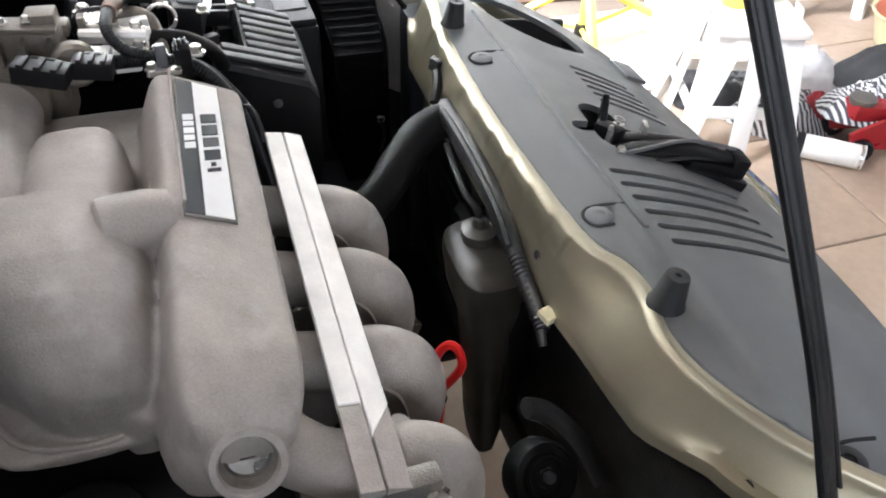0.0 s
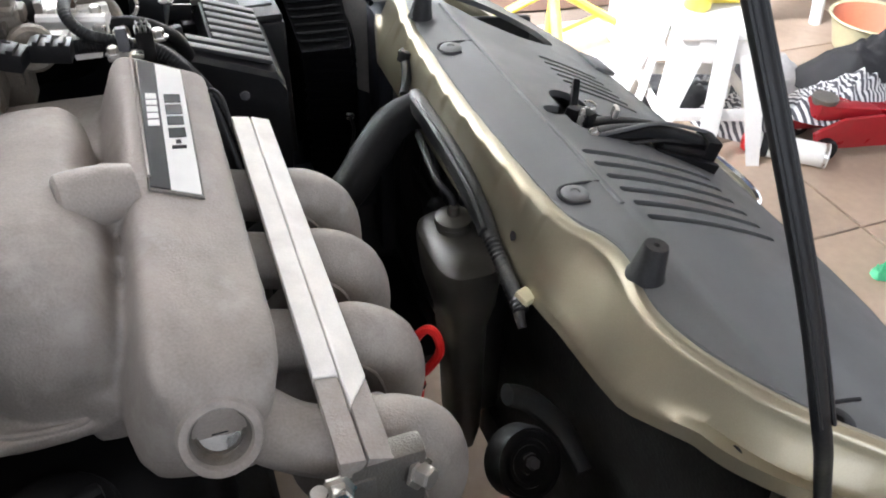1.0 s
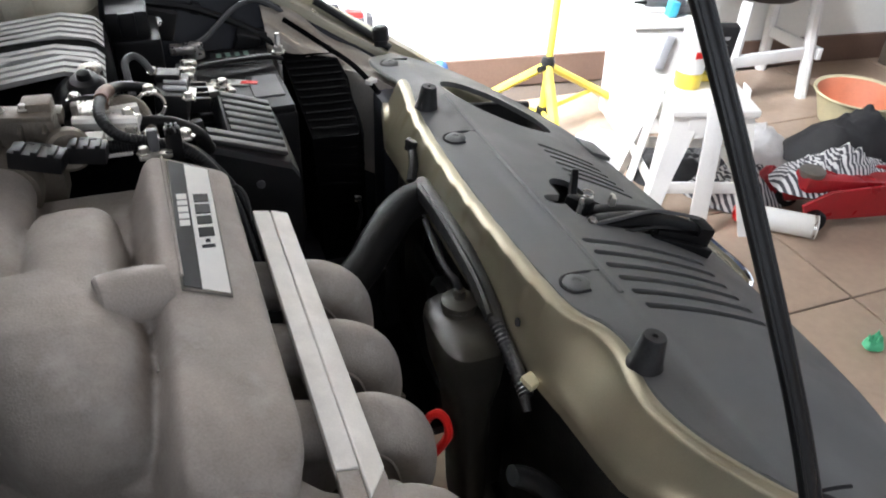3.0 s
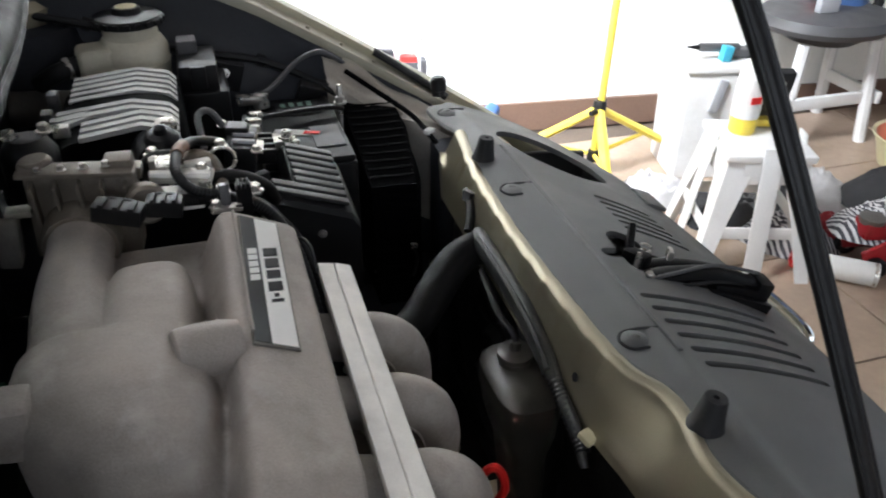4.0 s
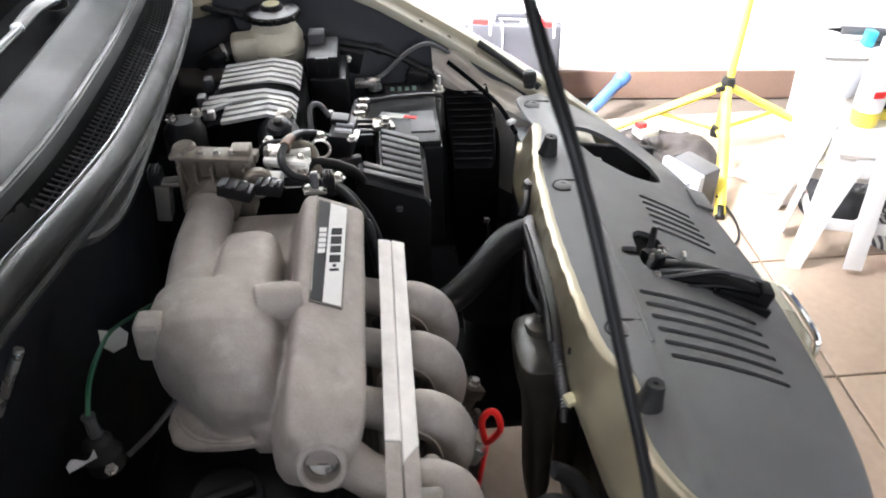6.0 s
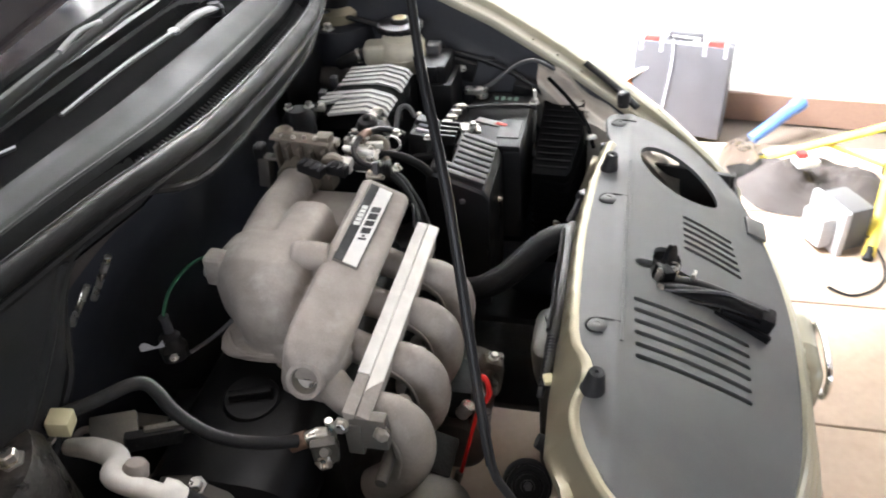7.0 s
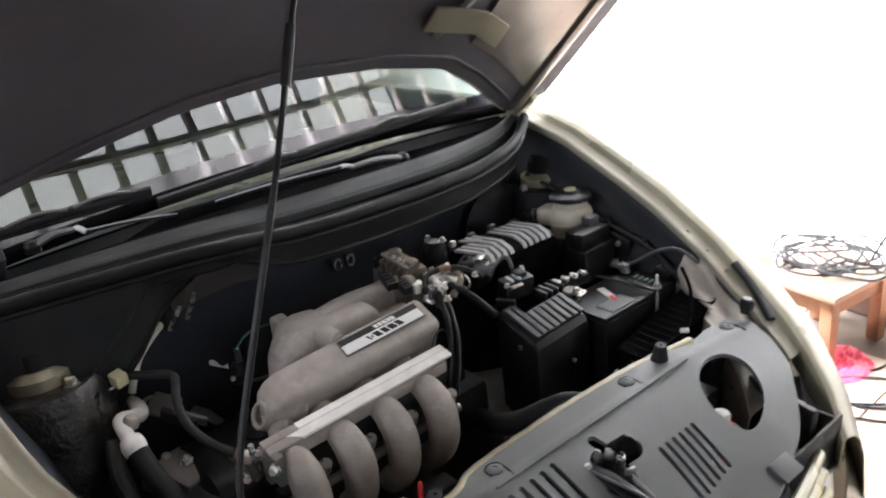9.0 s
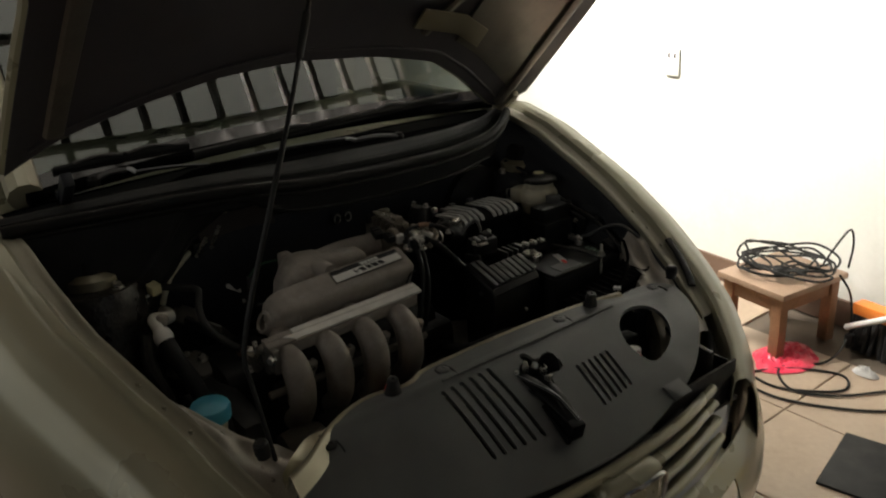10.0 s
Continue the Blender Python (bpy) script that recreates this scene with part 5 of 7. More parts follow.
def throttle_body():
    o = thing("throttle_valve", "brownish cast throttle valve with ribs and connectors", "throttle valve", (-0.21, 0.39, 0.80))
    hz, y0 = 0.858, 0.354
    top = hz + 0.017
    body = part("housing", join(box((-0.223, y0 + 0.024, top - 0.018), (0.090, 0.030, 0.080), 0.004, (0, 4, -4)), lathe([(0.031, -0.03), (0.033, -0.025), (0.033, 0.05), (0.030, 0.056)], (-0.229, y0 + 0.012, hz - 0.016), (0, 1, 0), 24)), THROTTLE, o, "brownish cast housing", 25)
    for i in range(5):
        part("rib", box((-0.259 + 0.0185 * i, y0 + 0.004, top - 0.002 - 0.002 * i), (0.0032, 0.016, 0.050), 0.001, (6, 0, 0)), THROTTLE, body)
    part("top_ledge", box((-0.223, y0 + 0.014, top + 0.026), (0.094, 0.024, 0.005), 0.002, (0, 4, -4)), THROTTLE, body)
    part("back_ledge", box((-0.217, y0 + 0.036, top + 0.014), (0.092, 0.018, 0.012), 0.003, (0, 4, -4)), THROTTLE, body)
    part("square_block", box((-0.188, y0 + 0.020, top + 0.026), (0.024, 0.022, 0.014), 0.003, (0, 0, -4)), THROTTLE, body)
    part("lug", lathe([(0.017, -0.004), (0.018, -0.002), (0.018, 0.010), (0.015, 0.013), (0.006, 0.013), (0.006, 0.006), (0.0, 0.006)], (-0.170, y0 - 0.004, hz + 0.014), (0.15, -1, 0.15), 22), THROTTLE, o, "rounded lug with a hole", 25)
    part("neck_ring", lathe([(0.014, 0), (0.015, 0.010), (0.012, 0.014), (0.008, 0.014)], (-0.256, y0 + 0.030, top + 0.020), (-0.1, 0, 1), 18), THROTTLE, o)
    part("side_bracket", join(box((-0.288, y0 + 0.008, hz - 0.012), (0.018, 0.022, 0.050), 0.003, (0, 8, 0)), box((-0.279, y0 + 0.01, hz + 0.012), (0.030, 0.016, 0.006), 0.002)), CASTDARK, o, "dark side bracket")
    part("bracket", join(box((-0.15, 0.412, hz + 0.020), (0.03, 0.028, 0.005), 0.001), box((-0.142, 0.405, hz - 0.004), (0.02, 0.004, 0.04), 0.001), box((-0.163, 0.402, hz + 0.006), (0.004, 0.02, 0.03), 0.001)), STEEL, o, "bright bracket", 25)
    part("bright_block", box((-0.133, 0.383, hz - 0.002), (0.022, 0.020, 0.022), 0.002), MACHINED, o, "bright machined block")
    part("bright_block", box((-0.128, 0.415, hz + 0.012), (0.034, 0.010, 0.010), 0.002, (0, 0, 8)), MACHINED, o, "bright machined block")
    part("bright_block", box((-0.118, 0.392, hz + 0.004), (0.010, 0.012, 0.008), 0.002), MACHINED, o, "bright machined block")
    part("clip_ring", tube([(-0.10 + 0.013 * math.cos(a), 0.43, hz + 0.008 + 0.013 * math.sin(a)) for a in np.linspace(0, 6.1, 14)], 0.0018, 6, 2), STEEL, o, "bright hose clip")
    for i in range(4):
        part("screw", bolt((-0.252 + 0.018 * i, y0 + 0.012, top + 0.0285), (0, 0, 1), 0.0032), STEEL, o)


throttle_body()


def connectors():
    for c, s, r in (((-0.190, 0.318, 0.882), (0.040, 0.020, 0.015), (0, 10, -14)), ((-0.154, 0.328, 0.877), (0.030, 0.018, 0.015), (0, 6, -8)), ((-0.292, 0.365, 0.872), (0.014, 0.022, 0.03), (0, 0, 0)), ((-0.086, 0.352, 0.862), (0.014, 0.014, 0.03), (10, 0, 0))):
        o = thing("cable_connector", "small black plastic cable connector by the throttle", "connector", c, "engine connectors")
        m = pose(*c, *r)
        def b(cc, ss, bev=0.0015):
            q = box(cc, ss, bev)
            q.transform(m)
            return q
        part("shell", b((0, 0, 0), s), BLACK, o)
        for i in (-1, 0, 1):
            part("rib", b((i * s[0] * 0.3, -s[1] * 0.1, s[2] * 0.55), (s[0] * 0.12, s[1] * 0.8, s[2] * 0.25), 0.0005), BLACK, o)
        part("lock", b((0, s[1] * 0.45, s[2] * 0.3), (s[0] * 0.5, s[1] * 0.2, s[2] * 0.5), 0.001), BLACK, o)


connectors()


def ribbed_top_cover():
    """Air box lid with raised silver ribs in two banks."""
    o = thing("airbox_lid", "black air box lid with two banks of silver-grey ribs", "air box", (-0.2, 0.62, 0.75))
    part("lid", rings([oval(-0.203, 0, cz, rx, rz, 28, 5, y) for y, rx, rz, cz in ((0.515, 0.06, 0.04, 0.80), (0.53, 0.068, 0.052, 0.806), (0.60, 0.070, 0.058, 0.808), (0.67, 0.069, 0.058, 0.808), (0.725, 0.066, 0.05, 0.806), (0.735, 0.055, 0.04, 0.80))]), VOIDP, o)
    for bank, y0 in enumerate((0.527, 0.636)):
        for i in range(5):
            y = y0 + 0.0178 * i
            x0, x1 = (-0.240 if i < 3 else -0.268) if bank == 0 else -0.258, -0.139

            def slat(u, v, x0=x0, x1=x1, y=y):
                x = x0 + (x1 - x0) * u
                rise = min(1, u / 0.62) if u < 0.62 else (1 - u) / 0.38
                return (x, y + 0.010 * rise - 0.004 * u + (v - 0.5) * 0.0106, 0.8645 + 0.0055 * rise - (0.008 * (u - 0.93) / 0.07 if u > 0.93 else 0))
            part("rib", sheet(16, 2, slat, 0.005), SILVER, o, "flat silver-grey slat", 20)
    for i in range(2):
        def stub(u, v, i=i):
            return (-0.274 + 0.044 * u, 0.566 + 0.0178 * i + 0.018 * u * u + (v - 0.5) * 0.0098, 0.8635 + 0.003 * u)
        part("rib", sheet(6, 2, stub, 0.005), SILVER, o, "flat silver-grey slat", 20)
    for y in (0.545, 0.605, 0.665):
        part("side_clip", box((-0.279, y, 0.855), (0.012, 0.018, 0.022), 0.002), GREYP, o)
    part("snorkel", tube([(-0.165, 0.53, 0.835), (-0.160, 0.505, 0.838), (-0.158, 0.485, 0.84)], [0.030, 0.030, 0.027], 22), BLACK, o)
    part("boss", lathe([(0.012, 0), (0.012, 0.012), (0.006, 0.014)], (-0.152, 0.522, 0.862), (0, -0.3, 1), 14), STEEL, o)


ribbed_top_cover()


def brake_reservoir():
    c = (-0.192, 0.832)
    o = thing("brake_fluid_reservoir", "milky brake fluid reservoir with a black screw cap", "reservoir", (*c, 0.78))
    part("tank", join(lathe([(0.030, 0), (0.043, 0.006), (0.046, 0.03), (0.046, 0.055), (0.040, 0.066), (0.036, 0.070), (0.036, 0.088)], (*c, 0.808), (0, 0, 1), 30, (1, 1.1)), box((-0.235, 0.815, 0.852), (0.06, 0.05, 0.04), 0.012, (0, 0, 10), 3)), RESV, o)
    part("level_ring", lathe([(0.0465, 0), (0.0475, 0.002), (0.0465, 0.004)], (*c, 0.842), (0, 0, 1), 30, (1, 1.1)), RESV, o)
    cap = part("cap", lathe([(0.043, 0), (0.0455, 0.002), (0.0455, 0.0085), (0.043, 0.0115), (0.026, 0.0135), (0.020, 0.0150), (0.0185, 0.0205), (0.017, 0.022), (0.0, 0.0222)], (*c, 0.894), (0, 0, 1), 32), BLACK, o, "black screw cap")
    for i in range(20):
        a = 2 * math.pi * i / 20
        part("grip", box((c[0] + 0.0455 * math.cos(a), c[1] + 0.0455 * math.sin(a), 0.899), (0.003, 0.007, 0.008), 0.0008, (0, 0, math.degrees(a))), BLACK, cap)
    part("cap_mark", lathe([(0.014, 0), (0.014, 0.0008), (0, 0.0008)], (*c, 0.9163), (0, 0, 1), 20), CREAM, cap, "pale worn mark")
    part("hose", tube([(-0.262, 0.805, 0.852), (-0.29, 0.79, 0.846), (-0.315, 0.80, 0.83)], 0.012, 12), RUBBER, o)
    part("hose_clip", tube([(-0.272, 0.80, 0.850), (-0.278, 0.798, 0.849)], 0.0145, 12, 2), STEEL, o)


brake_reservoir()


def battery():
    o = thing("battery", "black car battery with a dark label in pale green print", "battery", (0.01, 0.73, 0.55))
    part("case", box((0.012, 0.735, 0.655), (0.125, 0.225, 0.19), 0.006), BLACK, o)
    part("top", box((0.012, 0.735, 0.753), (0.120, 0.22, 0.012), 0.004), BLACK, o)
    part("label", box((0.020, 0.80, 0.7605), (0.065, 0.05, 0.001), 0), INK, o, "dark label with pale green bars")
    for i in range(4):
        part("label_bar", box((0.000 + 0.013 * i, 0.812, 0.7614), (0.007, 0.014 + 0.004 * (i % 2), 0.0006), 0), PALEGREEN, o)
        part("label_bar", box((0.001 + 0.013 * i, 0.790, 0.7614), (0.009, 0.006, 0.0006), 0), PALEGREEN, o)
    part("white_strip", box((0.006, 0.712, 0.7605), (0.062, 0.016, 0.0012), 0, (0, 0, -20)), STICKW, o, "pale strip with a red tip")
    part("red_mark", box((0.026, 0.704, 0.7618), (0.022, 0.009, 0.001), 0, (0, 0, -20)), RED, o)
    part("vent_bar", box((0.045, 0.690, 0.7600), (0.040, 0.070, 0.003), 0.001, (0, 0, 0)), GREYP, o, "grey moulded vent bar")
    part("hold_down", tube([(-0.055, 0.745, 0.772), (0.0, 0.752, 0.776), (0.06, 0.765, 0.772), (0.083, 0.77, 0.765)], 0.007, 8, 6, 0.5), BLACK, o, "black hold-down bar")
    part("hold_stud", rod((0.080, 0.775, 0.60), (0.080, 0.775, 0.80), 0.0035), STEEL, o)
    part("hold_nut", bolt((0.080, 0.775, 0.772), (0, 0, 1), 0.007), STEEL, o)
    term = part("terminal", join(lathe([(0.012, 0), (0.010, 0.02), (0.006, 0.022)], (-0.03, 0.815, 0.762), (0, 0, 1), 14), box((-0.045, 0.815, 0.775), (0.04, 0.02, 0.012), 0.003)), STEEL, o, "negative terminal clamp")
    part("terminal", join(lathe([(0.012, 0), (0.010, 0.022), (0.006, 0.024)], (-0.028, 0.655, 0.762), (0, 0, 1), 14), box((-0.02, 0.645, 0.782), (0.035, 0.03, 0.008), 0.002, (0, 8, 15)), bolt((-0.015, 0.64, 0.787), (0, 0, 1), 0.007)), STEEL, o, "bright positive terminal clamp")
    part("terminal", box((-0.05, 0.64, 0.782), (0.03, 0.02, 0.006), 0.002, (0, -8, 30)), MACHINED, o)


battery()


SHIELDRIB = mat("dusty_black_plastic", (0.030, 0.030, 0.031), 0.5, var=0.25, fine=500, bump=0.12, dirt=(0.06, 0.057, 0.052), dirt_amount=0.4, spec=0.3)


def battery_shield():
    o = thing("battery_shield", "black plastic battery shield with a ribbed top", "battery cover", (0.0, 0.54, 0.52))
    def top(x, y):
        return 0.782 - 0.36 * (x + 0.01) + 0.06 * (y - 0.47)
    def slab(x0, x1, ys):
        return rings([[V(x0, y, top(x0, y) - 0.018 - d), V(x0 + 0.006, y, top(x0, y) - 0.002 - d), V(x1 - 0.008, y, top(x1, y) - d), V(x1, y, top(x1, y) - 0.014 - d), V(x1 - 0.003, y, 0.52), V(x0 + 0.004, y, 0.52)] for y, d in ys])
    part("shell", join(slab(-0.062, 0.043, ((0.466, 0.008), (0.469, 0.002), (0.475, 0.0), (0.505, 0.0), (0.508, 0.004))), slab(-0.032, 0.043, ((0.500, 0.0), (0.598, 0.0), (0.606, 0.004), (0.609, 0.012)))), BLACK, o, smooth=25)
    for i in range(8):
        y = 0.482 + 0.0168 * i
        x0 = -0.052 if y < 0.50 else -0.024
        part("rib", box(((x0 + 0.035) / 2, y, (top(x0, y) + top(0.035, y)) / 2 + 0.0015), (0.0365 - x0, 0.0124, 0.005), 0.0018, (0, math.degrees(math.atan(0.36)), 1.5)), SHIELDRIB, o)
    for i in range(4):
        part("fin", box((-0.052, 0.575 + 0.016 * i, 0.796), (0.034, 0.007, 0.018), 0.002, (0, 10, 12)), BLACK, o)
    part("pin", lathe([(0.005, 0), (0.005, 0.003), (0.002, 0.004)], (-0.002, 0.4665, 0.742), (0, -1, 0), 14), GREYP, o)
    part("corner_tab", box((-0.070, 0.50, 0.80), (0.04, 0.012, 0.02), 0.004, (0, 0, 25)), BLACK, o)


battery_shield()


def fuse_box():
    o = thing("fuse_box", "black plastic fuse box beside the air box", "fuse box", (-0.11, 0.79, 0.72))
    part("lid", box((-0.112, 0.792, 0.835), (0.052, 0.09, 0.04), 0.006), BLACK, o)
    part("base", box((-0.105, 0.79, 0.76), (0.06, 0.10, 0.12), 0.006), BLACK, o)
    part("catch", box((-0.112, 0.745, 0.84), (0.02, 0.008, 0.03), 0.002), BLACK, o)
    part("relay", box((-0.122, 0.815, 0.863), (0.026, 0.03, 0.02), 0.003), GREYP, o)


fuse_box()


def intake_duct():
    o = thing("air_duct", "black corrugated plastic duct beside the battery", "air duct", (0.14, 0.68, 0.5))
    def lid(y):
        return 0.700 + 0.22 * (y - 0.62)
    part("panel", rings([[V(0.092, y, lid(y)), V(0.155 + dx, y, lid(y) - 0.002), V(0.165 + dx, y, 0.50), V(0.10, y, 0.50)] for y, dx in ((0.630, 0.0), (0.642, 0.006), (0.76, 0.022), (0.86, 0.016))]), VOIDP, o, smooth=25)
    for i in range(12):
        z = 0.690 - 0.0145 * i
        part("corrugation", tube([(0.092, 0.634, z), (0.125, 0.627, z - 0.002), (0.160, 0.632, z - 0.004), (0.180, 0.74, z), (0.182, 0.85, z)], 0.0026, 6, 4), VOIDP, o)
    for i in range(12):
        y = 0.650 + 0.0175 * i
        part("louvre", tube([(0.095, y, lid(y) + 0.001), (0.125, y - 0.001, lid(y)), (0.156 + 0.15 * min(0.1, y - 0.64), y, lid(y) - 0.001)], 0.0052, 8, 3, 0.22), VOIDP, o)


intake_duct()


def coolant_bottle():
    o = thing("coolant_bottle", "smoked plastic coolant bottle against the front panel", "coolant bottle", (0.15, 0.27, 0.40))
    part("bottle", rings([[V(0.175 + 1.3 * rx * math.copysign(abs(math.cos(a)) ** 0.6, math.cos(a)), 0.280 + dy + 1.34 * ry * math.copysign(abs(math.sin(a)) ** 0.6, math.sin(a)), z) for a in [2 * math.pi * j / 28 for j in range(28)]] for z, rx, ry, dy in ((0.36, 0.010, 0.020, -0.03), (0.40, 0.014, 0.024, -0.03), (0.50, 0.016, 0.026, -0.018), (0.550, 0.018, 0.030, -0.008), (0.585, 0.025, 0.040, 0.0), (0.622, 0.028, 0.044, 0.004), (0.634, 0.027, 0.043, 0.005), (0.641, 0.022, 0.038, 0.006), (0.644, 0.012, 0.024, 0.008))]), TANK, o)
    part("neck", lathe([(0.018, 0), (0.018, 0.01), (0.020, 0.012), (0.020, 0.018), (0.016, 0.02), (0.006, 0.021), (0.006, 0.032), (0.003, 0.034)], (0.175, 0.300, 0.640), (0, 0, 1), 22), TANK, o)
    part("hose", tube([(0.175, 0.300, 0.670), (0.172, 0.305, 0.682), (0.165, 0.33, 0.69), (0.17, 0.40, 0.70)], 0.004, 8), RUBBER, o)


coolant_bottle()


def dipstick():
    o = thing("dipstick", "red plastic oil dipstick loop", "dipstick", (0.06, 0.09, 0.5))
    c, n = Vector((0.087, 0.14, 0.646)), 16
    ax, up = Vector((0.8, -0.6, 0)).normalized(), Vector((0.12, 0.0, 1)).normalized()
    pts = [c + ax * 0.013 * x + up * 0.027 * z for x, z in ((0, -1), (-0.55, -0.55), (-0.9, 0.1), (-0.55, 0.75), (0.0, 1.0), (0.6, 0.8), (1.0, 0.2), (0.6, -0.5))]
    part("loop", tube(pts, 0.0042, 8, 5, closed=True), RED, o)
    part("shaft", tube([c - up * 0.026, (0.075, 0.12, 0.59), (0.055, 0.09, 0.50)], [0.004, 0.003, 0.003], 8), RED, o)
    part("guide_tube", tube([(0.057, 0.094, 0.52), (0.03, 0.07, 0.42)], 0.006, 8), CASTDARK, o)


dipstick()


def washer_cap():
    o = thing("washer_bottle", "washer bottle neck with a bright teal cap", "washer bottle", (0.018, -0.19, 0.55))
    part("neck", lathe([(0.024, 0), (0.024, 0.12), (0.030, 0.165)], (0.018, -0.189, 0.555), (0, 0, 1), 22), RESV, o)
    part("cap", lathe([(0.036, 0), (0.037, 0.020), (0.034, 0.026), (0.016, 0.031), (0, 0.032)], (0.018, -0.189, 0.712), (0.05, 0, 1), 26), TEAL, o, "bright teal cap")


washer_cap()


def strut_top(flip, c=(-0.345, 0.925, 0.90)):
    y = c[1] - 0.02 if not flip else 2 * MID - c[1] + 0.02
    o = thing("strut_tower", "round strut tower top with a black cap", "strut tower", (c[0], y, 0.7), "strut towers")
    part("tower", lathe([(0.10, 0), (0.095, 0.14), (0.085, 0.165), (0.045, 0.17)], (c[0], y, 0.72), (0, 0, 1), 30), OILY if flip else SHADEPAINT, o)
    part("bearing_plate", lathe([(0.055, 0), (0.055, 0.02), (0.042, 0.03)], (c[0], y, 0.888), (0, 0, 1), 28), BAYPAINT, o, "beige bearing plate")
    part("cap", lathe([(0.036, 0), (0.036, 0.03), (0.026, 0.042), (0.0, 0.044)], (c[0], y, 0.915), (0, 0, 1), 26), BLACK, o)
    for i in range(3):
        a = 2 * math.pi * i / 3 + 0.5
        part("nut", bolt((c[0] + 0.066 * math.cos(a), y + 0.066 * math.sin(a), 0.886), (0, 0, 1), 0.009), STEEL, o)


strut_top(False)
strut_top(True)


def pipe(name, label, category, pts, r, material, n=10, per=6, ribbed=0.0, extra=()):
    """A hose, pipe or cable with its clips or fittings."""
    o = thing(name, label, category, pts[0])
    part("line", tube(pts, r, n, per, ribbed=ribbed), material, o)
    for nm, bm, mt, lb in extra:
        part(nm, bm, mt, o, lb)
    return o


pipe("radiator_hose", "thick black rubber radiator hose", "hose", [(-0.04, 0.345, 0.62), (0.0, 0.350, 0.645), (0.043, 0.352, 0.652), (0.083, 0.374, 0.664), (0.116, 0.402, 0.684), (0.152, 0.428, 0.704), (0.190, 0.442, 0.702), (0.215, 0.445, 0.66)], [0.020, 0.020, 0.020, 0.021, 0.022, 0.021, 0.020, 0.020], HOSE, 18, 7, 0, [("clamp", tube([(0.19, 0.437, 0.702), (0.196, 0.44, 0.699)], 0.0232, 16, 2), STEEL, "steel hose clamp")])
pipe("panel_loom", "taped wiring loom along the front panel", "wiring", [(0.190, 0.47, 0.70), (0.184, 0.45, 0.718), (0.179, 0.42, 0.722), (0.180, 0.38, 0.72), (0.180, 0.30, 0.716), (0.178, 0.24, 0.705), (0.176, 0.20, 0.695), (0.174, 0.15, 0.685), (0.170, 0.13, 0.675), (0.169, 0.120, 0.668)], [0.006, 0.009, 0.0112, 0.0118, 0.0118, 0.0105, 0.007, 0.0055, 0.005, 0.004], TAPE, 12, 10, 0.05, [("loom_guard", tube([(0.171, 0.42, 0.727), (0.172, 0.35, 0.726), (0.172, 0.26, 0.716), (0.170, 0.215, 0.702)], 0.0042, 8, 6, 2.2), RUBBER, "flat black guard strip"), ("corrugated_sleeve", tube([(0.177, 0.235, 0.704), (0.175, 0.19, 0.693), (0.172, 0.13, 0.677)], 0.0068, 10, 22, ribbed=0.14), BLACK, ""), ("white_plug", box((0.178, 0.137, 0.687), (0.013, 0.015, 0.009), 0.002, (10, 0, 20)), CREAM, "cream plug")])
pipe("panel_clip_loom", "short black cable end on the front panel", "wiring", [(0.19, 0.505, 0.735), (0.185, 0.485, 0.728), (0.175, 0.465, 0.715)], 0.006, BLACK, 8, 5, 0, [("plug", box((0.193, 0.508, 0.738), (0.018, 0.014, 0.014), 0.002, (0, 20, 20)), BLACK, ""), ("plug", box((0.197, 0.522, 0.735), (0.012, 0.018, 0.010), 0.002, (0, 0, 40)), BLACK, "")])
LOOM = [(-0.172, 0.362, 0.860), (-0.150, 0.361, 0.862), (-0.126, 0.361, 0.862), (-0.103, 0.358, 0.861), (-0.078, 0.352, 0.855), (-0.059, 0.345, 0.836), (-0.045, 0.338, 0.806), (-0.036, 0.325, 0.765), (-0.03, 0.31, 0.72)]
pipe("engine_loom", "black corrugated wiring loom behind the manifold", "wiring", LOOM, 0.0056, BLACK, 12, 18, 0.10, [("loom_clip", box((-0.103, 0.350, 0.866), (0.009, 0.010, 0.026), 0.002, (-8, 0, 0)), GREYP, "grey loom clip"), ("clip_foot", box((-0.103, 0.344, 0.858), (0.028, 0.012, 0.005), 0.002), STEEL, "bright clip foot"), ("clip_nut", bolt((-0.112, 0.344, 0.860), (0, 0, 1), 0.0045), STEEL, "")])
pipe("engine_loom", "smooth black wiring loom behind the manifold", "wiring", [Vector(p) + V(0.004, 0.012, -0.006) for p in LOOM[1:]], 0.0048, RUBBER, 10, 8)
pipe("engine_loom", "thin black wiring loom behind the manifold", "wiring", [Vector(p) + V(0.012, 0.008, -0.014) for p in LOOM[2:]], 0.0036, RUBBER, 10, 8)
pipe("vent_wire", "thin black wire looped over the runners", "cable", [(-0.052, 0.335, 0.815), (-0.042, 0.318, 0.830), (-0.036, 0.300, 0.830), (-0.034, 0.286, 0.812)], 0.0018, RUBBER, 8, 8)
pipe("throttle_hose", "black corrugated loop of hose over the throttle body", "hose", [(-0.092, 0.466, 0.862), (-0.104, 0.460, 0.872), (-0.126, 0.440, 0.884), (-0.139, 0.406, 0.890), (-0.142, 0.372, 0.886), (-0.130, 0.359, 0.873), (-0.108, 0.360, 0.864)], 0.0046, BLACK, 12, 16, 0.13, [("tape_wrap", tube([(-0.134, 0.424, 0.888), (-0.138, 0.412, 0.890), (-0.140, 0.400, 0.890)], 0.0062, 12, 6, ribbed=0.03), COPPER, "copper-brown tape")])
